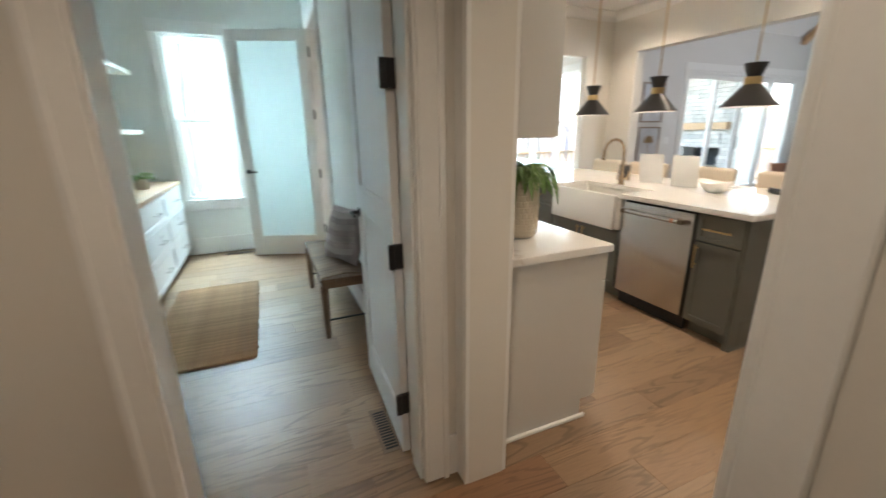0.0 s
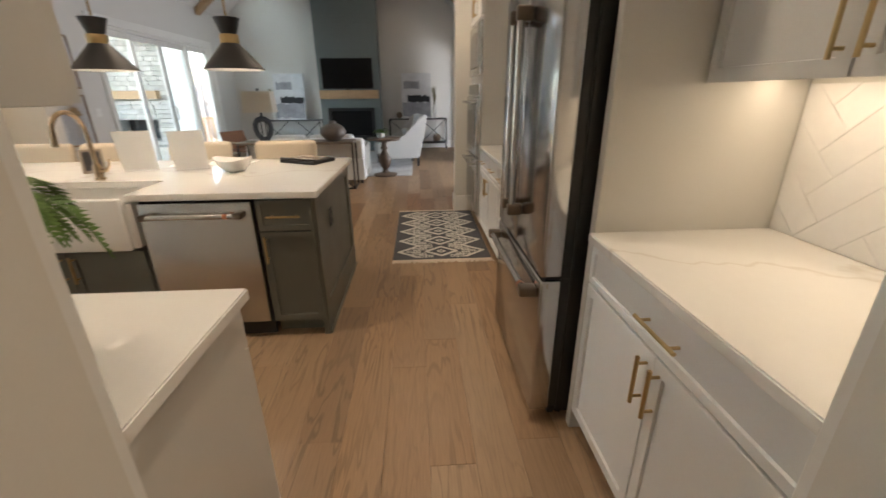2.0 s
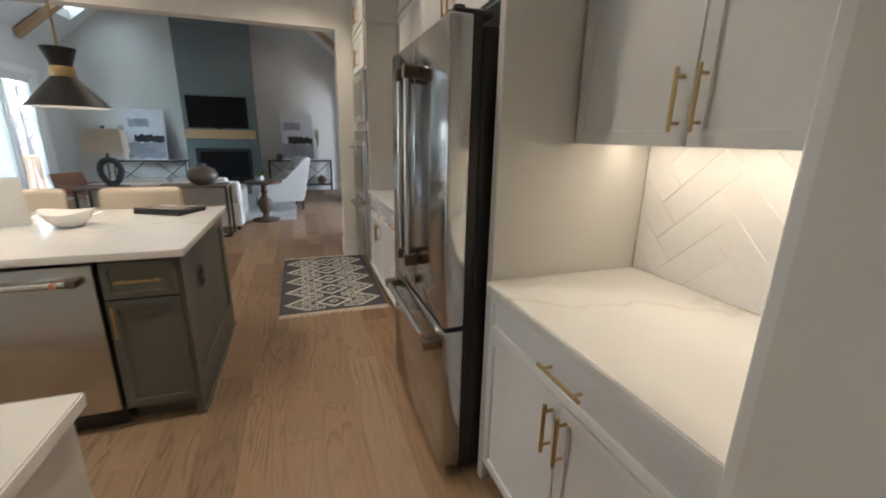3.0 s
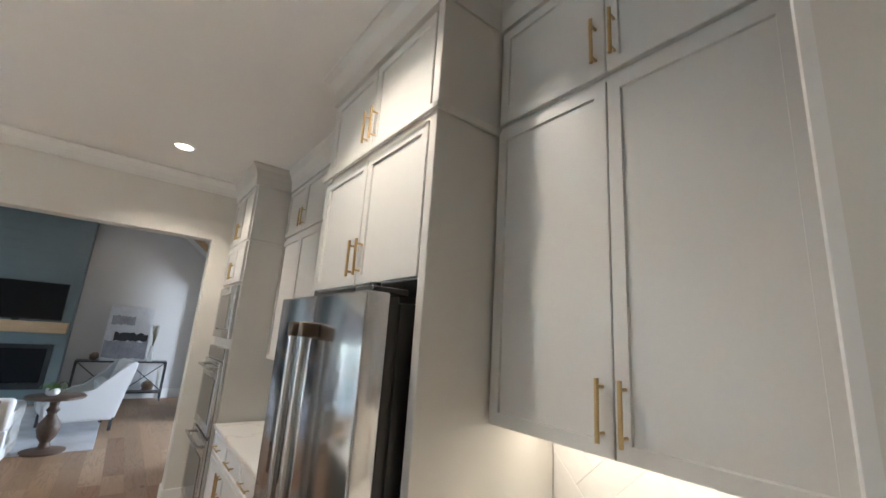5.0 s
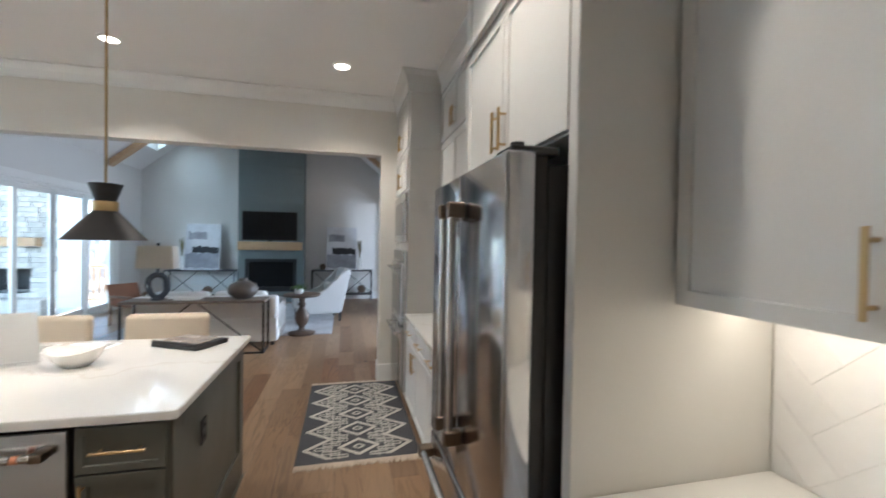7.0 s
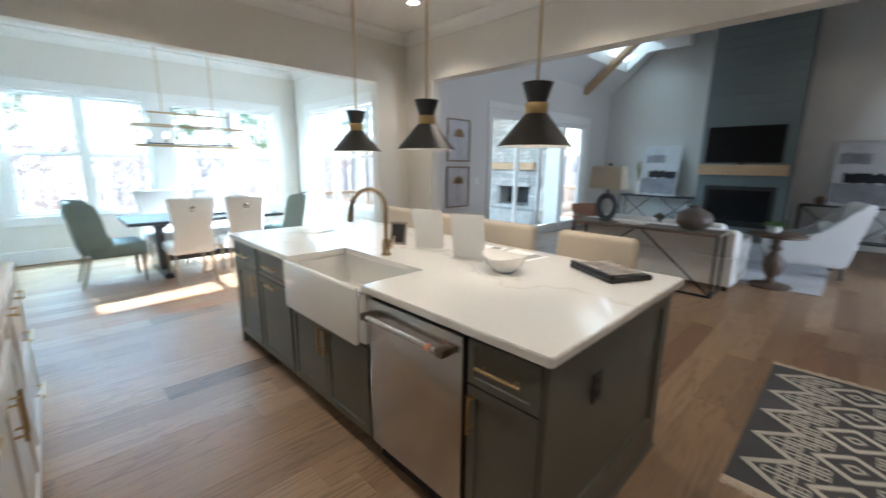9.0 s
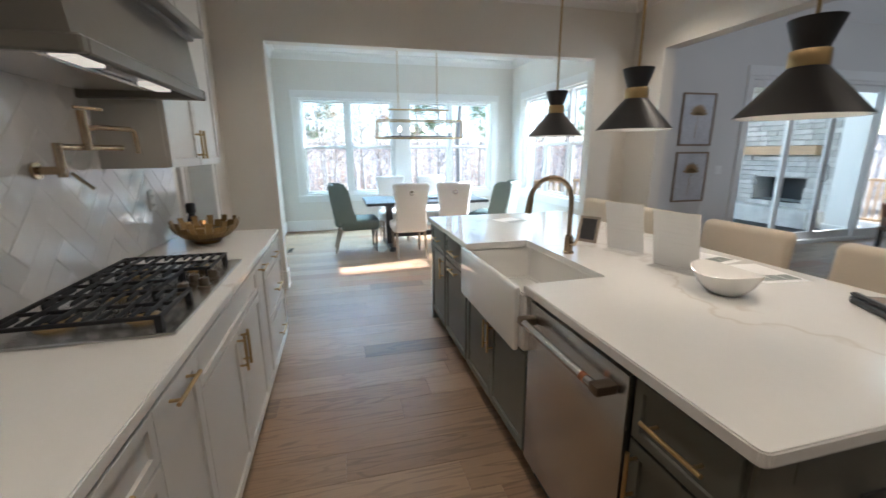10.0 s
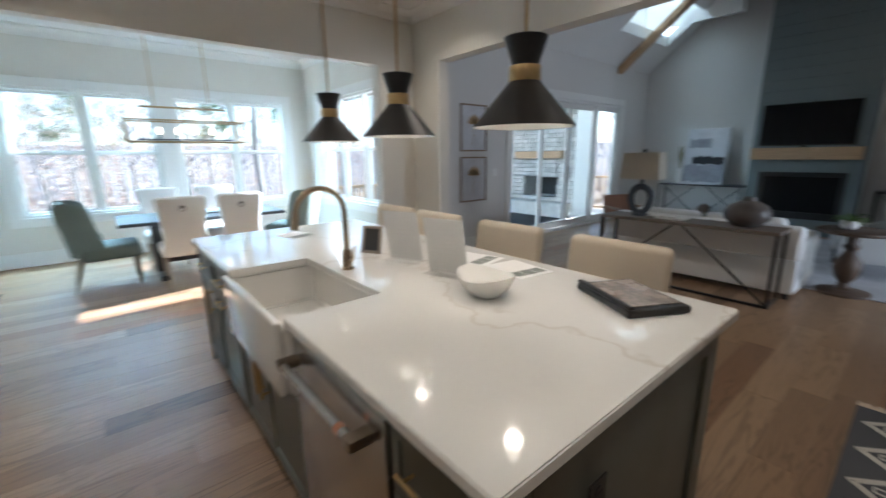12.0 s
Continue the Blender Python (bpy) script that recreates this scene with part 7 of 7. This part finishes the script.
def tree(seed, h, leafy, lm):
    rng = random.Random(seed)
    o = thing("tree", ("slender bare autumn tree with few rusty leaves", "slender autumn tree with thin golden leaves", "tall pine with dark green needle tufts")[lm], "tree", pose(0, 0, 0), "trees round the house")
    bm = bmesh.new()
    lean = Vector((rng.uniform(-0.05, 0.05), rng.uniform(-0.05, 0.05), 1))
    k = 9
    tr_ = [Vector((0, 0, -1.2)) + lean * (h + 1.2) * i / k + Vector((rng.uniform(-0.08, 0.08), rng.uniform(-0.08, 0.08), 0)) * (i > 0) for i in range(k + 1)]
    r0 = 0.04 + h * 0.0052
    tube(bm, tr_, [r0 * (1 - 0.92 * i / k) for i in range(k + 1)], 8)
    tips = []
    for b in range(26):
        t = rng.uniform(0.22 if lm < 2 else 0.36, 0.97)
        i = min(k - 1, int(t * k))
        p = tr_[i].lerp(tr_[i + 1], t * k - i)
        a = rng.uniform(0, 6.28)
        L = h * (0.30 if lm < 2 else 0.17) * (1.1 - t) * rng.uniform(0.6, 1.2) + 0.4
        up = rng.uniform(0.3, 1.0) if lm < 2 else rng.uniform(-0.1, 0.25)
        d = Vector((math.cos(a), math.sin(a), up)).normalized()
        q = [p + d * L * s + Vector((rng.uniform(-0.1, 0.1), rng.uniform(-0.1, 0.1), 0.10 * s)) * L * 0.35 * s for s in (0, 0.35, 0.7, 1)]
        rr = r0 * (1 - t) * 0.45 + 0.012
        tube(bm, q, [rr, rr * 0.7, rr * 0.4, 0.006], 5)
        tips.append((q[1], q[3]))
        for c in range(4):
            s = q[rng.choice((1, 2))]
            e = s + Vector((rng.uniform(-1, 1), rng.uniform(-1, 1), rng.uniform(0, 1))).normalized() * L * 0.42
            tube(bm, [s, s.lerp(e, 0.5) + Vector((0, 0, 0.05)), e], [rr * 0.35, rr * 0.22, 0.004], 4)
            tips.append((s, e))
    part("trunk", bm, BARK, o)
    vs, fs = [], []
    for c in range(leafy):
        a, b = rng.choice(tips)
        p = a.lerp(b, rng.uniform(0.3, 1.05)) + Vector((rng.gauss(0, 0.16), rng.gauss(0, 0.16), rng.gauss(0, 0.14)))
        u = Vector((rng.gauss(0, 1), rng.gauss(0, 1), rng.gauss(0, 1))).normalized()
        w = u.orthogonal().normalized()
        s = rng.uniform(0.03, 0.065) * (1 if lm < 2 else 1.5)
        i0 = len(vs)
        vs += [p - u * s, p + w * s * 0.5, p + u * s, p - w * s * 0.5]
        fs.append((i0, i0 + 1, i0 + 2, i0 + 3))
    me = bpy.data.meshes.new("crown")
    me.from_pydata([tuple(v) for v in vs], [], fs)
    me.materials.append(LEAVES[lm])
    c = new("crown", me)
    c.parent = o
    return o


protos = [tree(1, 15, 500, 0), tree(2, 13, 900, 0), tree(3, 17, 700, 1), tree(4, 11, 1500, 1), tree(5, 18, 6500, 2), tree(6, 9, 1100, 0)]
rng = random.Random(21)
spots = []
while len(spots) < 66:
    a = rng.uniform(-2.9, 2.2)
    d = rng.uniform(12, 48)
    x, y = 5.0 + d * math.sin(a) * 1.1, 8.0 + d * math.cos(a)
    if y < 3 and x < 15:
        continue
    if -4.5 < x < 6.5 and y < 33:
        continue
    if x > 5.5 and x < 14 and y < 14:
        continue
    if x > 5 and 3 < y < 17 and x < 44:
        continue
    spots.append((x, y, rng.uniform(0, 360), rng.randrange(6)))
# pines added as sun blockers: six for the mudroom window, five for the porch
spots += [(-1.5, 13.2, 20, 4), (-2.6, 13.6, 80, 4), (-1.3, 12.4, 310, 4), (-1.1, 12.9, 200, 4), (-2.0, 12.6, 260, 4), (-1.9, 13.8, 45, 4), (8.2, 15.0, 10, 4), (10.2, 14.2, 95, 4), (9.3, 17.5, 170, 4), (11.8, 16.0, 230, 4), (7.2, 18.5, 300, 4)]
for k in range(13):
    spots.append((-7 + k * 1.3 + rng.uniform(-0.5, 0.5), rng.uniform(35, 49), rng.uniform(0, 360), (3, 1, 2, 5, 3, 0, 1)[k % 7]))
used = set()
for x, y, a, k in spots:
    z = -1.1 - min(3.0, max(0, math.hypot(x - 6, y - 4) - 14) * 0.06)
    if k not in used:
        used.add(k)
        protos[k].matrix_basis = pose(x, y, z, 0, 0, a)
    else:
        copy_thing(protos[k], pose(x, y, z, 0, 0, a))
# far woods; distance haze is put into the pale bluish bark colour
HAZE = mat("far_woods_hazed_bark", (0.34, 0.33, 0.36), 0.95, vary=0.3, fine=4)
bm_v, bm_f = [], []
rng = random.Random(9)
for k in range(1700):
    a, d = rng.uniform(-3.0, 2.4), rng.uniform(52, 92)
    x, y = 5 + d * math.sin(a), 8 + d * math.cos(a)
    hgt, wd = rng.uniform(9, 19), rng.uniform(0.04, 0.13)
    z = -4.5
    lean = rng.uniform(-0.6, 0.6)
    i0 = len(bm_v)
    for zz, s in ((0, 1), (hgt, 0.2)):
        for q in range(3):
            t = q * 2.094 + a
            bm_v.append((x + lean * zz / hgt + wd * s * math.cos(t), y + wd * s * math.sin(t), z + zz))
    for q in range(3):
        bm_f.append((i0 + q, i0 + (q + 1) % 3, i0 + 3 + (q + 1) % 3, i0 + 3 + q))
    for c in range(7):
        zz = hgt * rng.uniform(0.35, 0.98)
        t, L = rng.uniform(0, 6.28), rng.uniform(0.8, 2.6)
        p = Vector((x + lean * zz / hgt, y, z + zz))
        e = p + Vector((math.cos(t) * L, math.sin(t) * L, L * 0.8))
        i0 = len(bm_v)
        bm_v += [tuple(p + Vector((0, 0, 0.08))), tuple(p - Vector((0, 0, 0.08))), tuple(e)]
        bm_f.append((i0, i0 + 1, i0 + 2))
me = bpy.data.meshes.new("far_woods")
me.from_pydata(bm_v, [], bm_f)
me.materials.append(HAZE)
tagged(new("far_woods", me), "grey woods beyond the garden, with haze put into their colour", "woods", kind="stuff")
fl_v, fl_f = [], []
for k in range(110000):
    a, d = rng.uniform(-3.0, 2.4), rng.uniform(51, 88)
    p = Vector((5 + d * math.sin(a), 8 + d * math.cos(a), -4.2 + 15 * rng.random() ** 2.1))
    u = Vector((rng.gauss(0, 1), rng.gauss(0, 1), rng.gauss(0, 1))).normalized()
    w = u.orthogonal().normalized()
    s = rng.uniform(0.06, 0.19)
    i0 = len(fl_v)
    fl_v += [tuple(p - u * s), tuple(p + w * s * 0.6), tuple(p + u * s), tuple(p - w * s * 0.6)]
    fl_f.append((i0, i0 + 1, i0 + 2, i0 + 3))
me = bpy.data.meshes.new("far_foliage")
me.from_pydata(fl_v, [], fl_f)
# rust and tan leaf colours, made paler to stand in for distance haze
FARLEAF = mat("far_hazed_foliage", (0.50, 0.27, 0.25), 0.9, vary=0.5, scale=0.12, fine=1.0)
_fn, _fl = FARLEAF.node_tree.nodes, FARLEAF.node_tree.links
_ramp = _fn.new("ShaderNodeValToRGB")
_re = _ramp.color_ramp.elements
_re[0].color, _re[1].color = (0.50, 0.24, 0.18, 1), (0.40, 0.44, 0.36, 1)
for _p, _c in ((0.3, (0.56, 0.40, 0.30, 1)), (0.55, (0.60, 0.52, 0.46, 1)), (0.8, (0.52, 0.50, 0.50, 1))):
    _re.new(_p).color = _c
_fl.new(_fn.new("ShaderNodeNewGeometry").outputs["Random Per Island"], _ramp.inputs[0])
_fl.new(_ramp.outputs[0], _fn["Principled BSDF"].inputs["Base Color"])
me.materials.append(FARLEAF)
tagged(new("far_foliage", me), "thin rust and tan foliage of the far woods, paled by painted haze", "foliage", kind="stuff")

# porch
STONE = mat("porch_stone", (0.52, 0.50, 0.47), 0.85, vary=0.25, scale=5, fine=40, bump=0.6, rand=0.18)
DECK = mat("deck_board", (0.36, 0.31, 0.26), 0.8, vary=0.2, stretch=(1, 8, 1), rand=0.12)
RAILW = mat("cedar_rail", (0.42, 0.27, 0.15), 0.7, vary=0.2, rand=0.1)
o = tagged(new("porch_deck"), "weathered grey porch deck outside the sliding doors", "deck", kind="structure")
for k in range(23):
    part("board", B((6.0, 13.2, 6.17 + k * 0.142, 6.17 + k * 0.142 + 0.136, -0.14, -0.10)), DECK, o)
part("joists", B((6.0, 13.2, 6.17, 6.22, -1.4, -0.141), (6.0, 13.2, 9.30, 9.40, -1.4, -0.141), (6.0, 6.1, 6.22, 9.3, -1.4, -0.141), (13.1, 13.2, 6.22, 9.3, -1.4, -0.141)), DECK, o)
structure("porch_ceiling", B((9.0, 13.4, 6.17, 9.7, 2.82, 2.95)), TRIM, "white porch ceiling", "ceiling")
op = thing("outdoor_fireplace", "grey stacked-stone outdoor fireplace on the porch", "fireplace", pose(11.15, 7.9, -0.10))
part("core", B((0.06, 0.8, -0.95, 0.95, 0, 0.52), (0.06, 0.8, -0.95, -0.5, 0.52, 1.0), (0.06, 0.8, 0.5, 0.95, 0.52, 1.0), (0.06, 0.8, -0.95, 0.95, 1.0, 2.93)), STONE, op)
rng = random.Random(6)
meshes = [B((0, 0.07, -w, w, -0.0492, 0.0492), bev=0.008) for w in (0.10, 0.14, 0.18, 0.22)]
stones = []
for i, bm in enumerate(meshes):
    me = bpy.data.meshes.new("stone")
    bm.to_mesh(me)
    bm.free()
    me.materials.append(STONE)
    stones.append((me, (0.10, 0.14, 0.18, 0.22)[i]))
z = 0.05
while z < 2.9:
    y = -0.95
    while y < 0.90:
        me, w = rng.choice(stones)
        if not (0.50 < z < 1.02 and -0.5 - w < y + w < 0.5 + w):
            q = new("stone", me)
            q.parent = op
            q.matrix_basis = pose(rng.uniform(-0.012, 0.012), min(y + w, 0.95 - w), z)
        y += 2 * w + 0.007
    z += 0.103
part("firebox", B((0.55, 0.58, -0.5, 0.5, 0.52, 1.0), (0.0, 0.03, -0.5, 0.5, 0.50, 0.53), (0.01, 0.03, -0.02, 0.02, 0.53, 1.0)), BLACK, op)
part("mantel", B((-0.18, 0.06, -0.72, 0.72, 1.46, 1.64), bev=0.006), WOOD_L, op, "light timber mantel")
part("hearth", B((-0.45, 0.0, -0.95, 0.95, 0.0, 0.42), bev=0.02), STONE, op)
pc = thing("porch_column", "white boxed porch column by the fireplace", "column", pose(11.15, 6.66, -0.10))
part("shaft", B((-0.12, 0.12, -0.2, 0.2, 0, 2.92), bev=0.004), TRIM, pc)
part("plinth", B((-0.15, 0.15, -0.23, 0.23, 0, 0.2), bev=0.004), TRIM, pc)
for x in (6.1, 8.8, 10.9):
    q = thing("porch_post", "white square porch post", "column", pose(x, 9.25, -0.10), "porch posts")
    part("shaft", B((-0.08, 0.08, -0.08, 0.08, 0, 2.92), bev=0.003), TRIM, q)
rl = thing("porch_railing", "cedar railing with square balusters round the porch", "railing", pose(0, 0, -0.10))
part("top_rail", B((6.1, 11.1, 9.22, 9.30, 0.92, 0.97), (12.9, 12.98, 6.3, 9.3, 0.92, 0.97), bev=0.003), RAILW, rl)
part("bottom_rail", B((6.1, 11.1, 9.24, 9.28, 0.10, 0.15), (12.92, 12.96, 6.3, 9.3, 0.10, 0.15)), RAILW, rl)
first = None
for k in range(38 + 24):
    x, y = (6.2 + k * 0.128, 9.26) if k < 38 else (12.94, 6.35 + (k - 38) * 0.122)
    if first is None:
        q = first = part("baluster", B((-0.018, 0.018, -0.018, 0.018, 0.15, 0.92)), RAILW, rl)
    else:
        q = new("baluster", first.data)
        q.parent = rl
    q.matrix_basis = pose(x, y, 0)

# ---- tiles ----
TILE = mat("glazed_tile", (0.87, 0.85, 0.83), 0.07, vary=0.03, scale=6, fine=30, bump=0.11, coat=0.5, rand=0.03)
GROUT = mat("grout", (0.82, 0.80, 0.77), 0.9, vary=0.05)


def clip(poly, x0, x1, z0, z1):
    for axis, v, s in ((0, x0, 1), (0, x1, -1), (1, z0, 1), (1, z1, -1)):
        out = []
        for i, p in enumerate(poly):
            q = poly[(i + 1) % len(poly)]
            a, b = (p[axis] - v) * s, (q[axis] - v) * s
            if a >= 0:
                out.append(p)
            if a * b < 0:
                t = a / (a - b)
                out.append((p[0] + (q[0] - p[0]) * t, p[1] + (q[1] - p[1]) * t))
        poly = out
        if len(poly) < 3:
            return []
    return poly


def herringbone(o, areas, to_world, w=0.1016, g=0.0016):
    """Tiles three to one, laid at 45 degrees, cut at the areas' edges."""
    L = 3 * w
    c = math.sqrt(0.5)
    xs = [a[0] for a in areas] + [a[1] for a in areas]
    zs = [a[2] for a in areas] + [a[3] for a in areas]
    rng = random.Random(11)
    for i in range(-60, 60):
        for j in range(-14, 14):
            for s in (0, 1):
                bx, by = i * w + j * L, i * w - j * L
                q = [(bx, by), (bx + L, by), (bx + L, by + w), (bx, by + w)] if s == 0 else [(bx + L, by - 2 * w + 0), (bx + L + w, by - 2 * w), (bx + L + w, by + w), (bx + L, by + w)]
                m = (sum(p[0] for p in q) / 4, sum(p[1] for p in q) / 4)
                q = [(p[0] + (g / 2 if p[0] < m[0] else -g / 2), p[1] + (g / 2 if p[1] < m[1] else -g / 2)) for p in q]
                q = [((p[0] - p[1]) * c + xs[0], (p[0] + p[1]) * c + zs[0]) for p in q]
                for ar in areas:
                    k = clip(q, *ar)
                    if len(k) < 3:
                        continue
                    area = 0.5 * abs(sum(k[t][0] * k[(t + 1) % len(k)][1] - k[(t + 1) % len(k)][0] * k[t][1] for t in range(len(k))))
                    if area < 3e-4:
                        continue
                    bm = bmesh.new()
                    cx, cz = sum(p[0] for p in k) / len(k), sum(p[1] for p in k) / len(k)
                    ti = rng.uniform(-0.008, 0.008)
                    tj = rng.uniform(-0.008, 0.008)
                    lo = [bm.verts.new(to_world(p[0], p[1], 0.001)) for p in k]
                    hi = [bm.verts.new(to_world(cx + (p[0] - cx) * 0.985, cz + (p[1] - cz) * 0.985, 0.0042 + ti * (p[0] - cx) + tj * (p[1] - cz))) for p in k]
                    mid = [bm.verts.new(to_world(p[0], p[1], 0.0034 + ti * (p[0] - cx) + tj * (p[1] - cz))) for p in k]
                    n_ = len(k)
                    for t in range(n_):
                        bm.faces.new((lo[t], lo[(t + 1) % n_], mid[(t + 1) % n_], mid[t]))
                        bm.faces.new((mid[t], mid[(t + 1) % n_], hi[(t + 1) % n_], hi[t]))
                    bm.faces.new(hi)
                    part("tile", bm, TILE, o)


o = tagged(new("backsplash_west"), "glossy white herringbone tile backsplash behind the cooktop", "backsplash", kind="structure")
part("grout_bed", B((XW + 0.001, XW + 0.0045, 1.75, 4.495, CT1 + 0.001, 1.389), (XW + 0.001, XW + 0.0045, 2.537, 3.628, 1.389, 1.78)), GROUT, o)
herringbone(o, [(1.75, 4.494, CT1 + 0.002, 1.388), (2.54, 3.626, 1.388, 1.745)], lambda u, v, d: (XW + 0.003 + d, u, v))
o = tagged(new("backsplash_south"), "glossy white herringbone tile backsplash beside the refrigerator", "backsplash", kind="structure")
part("grout_bed", B((1.153, 2.118, YS + 0.001, YS + 0.0045, CT1 + 0.011, 1.425)), GROUT, o)
herringbone(o, [(1.155, 2.116, CT1 + 0.012, 1.424)], lambda u, v, d: (u, YS + 0.003 + d, v))

# ---- floor planks ----
rng = random.Random(17)
PW = 0.19
near, far_v, far_f = 0, [], []
bases = {}


def plank_mesh(length):
    k = round(length, 2)
    if k not in bases:
        bm = B((0, k - 0.0004, 0, PW - 0.0004, -0.014, 0), bev=0.0011)
        me = bpy.data.meshes.new("plank")
        bm.to_mesh(me)
        bm.free()
        me.materials.append(OAK)
        bases[k] = me
    return bases[k]


row = 0
y = -2.95
while y < 9.45:
    x = -1.4 - rng.uniform(0, 1.5)
    while x < 12.55:
        L = rng.choice((0.6, 0.9, 1.2, 1.5, 1.8, 2.1))
        inside = (y < 1.83 and x < 1.1 and y > -2.2) or (x + L > -1.4 and x < 1.1 and y < 6.1) or (x + L > 1.0 and x < 5.9 and -0.3 < y < 6.05) or (x + L > 1.0 and x < 5.9 and y >= 6.0) or (x + L > 5.8 and -0.3 < y < 6.1)
        # planks end under the outer walls
        if y < -0.22:
            lo, hi = (-1.3, 1.1) if x < 3.0 and y > -2.12 else (5.95, 12.65)
        else:
            lo, hi = (-1.3 if y < 6.0 else 1.08), 12.65
        a, b = max(x, lo), min(x + L, hi)
        if inside and b - a > 0.03:
            if x < 6.2 and -0.6 < y < 5.95 and x + L > -0.8:
                q = new("plank", plank_mesh(b - a))
                q.parent = sub
                q.matrix_basis = pose(a, y, rng.uniform(-0.0006, 0))
                near += 1
            else:
                i0 = len(far_v)
                x1, y1 = b - 0.0006, y + PW - 0.0006
                far_v += [(a, y, -0.014), (x1, y, -0.014), (x1, y1, -0.014), (a, y1, -0.014), (a, y, -0.0004), (x1, y, -0.0004), (x1, y1, -0.0004), (a, y1, -0.0004)]
                far_f += [tuple(i0 + t for t in f) for f in ((4, 5, 6, 7), (0, 1, 5, 4), (1, 2, 6, 5), (2, 3, 7, 6), (3, 0, 4, 7))]
        x += L
    y += PW
    row += 1
me = bpy.data.meshes.new("far_planks")
me.from_pydata(far_v, [], far_f)
me.materials.append(OAK_FAR)
q = new("far_planks", me)
q.parent = sub
q["kind"] = "stuff"
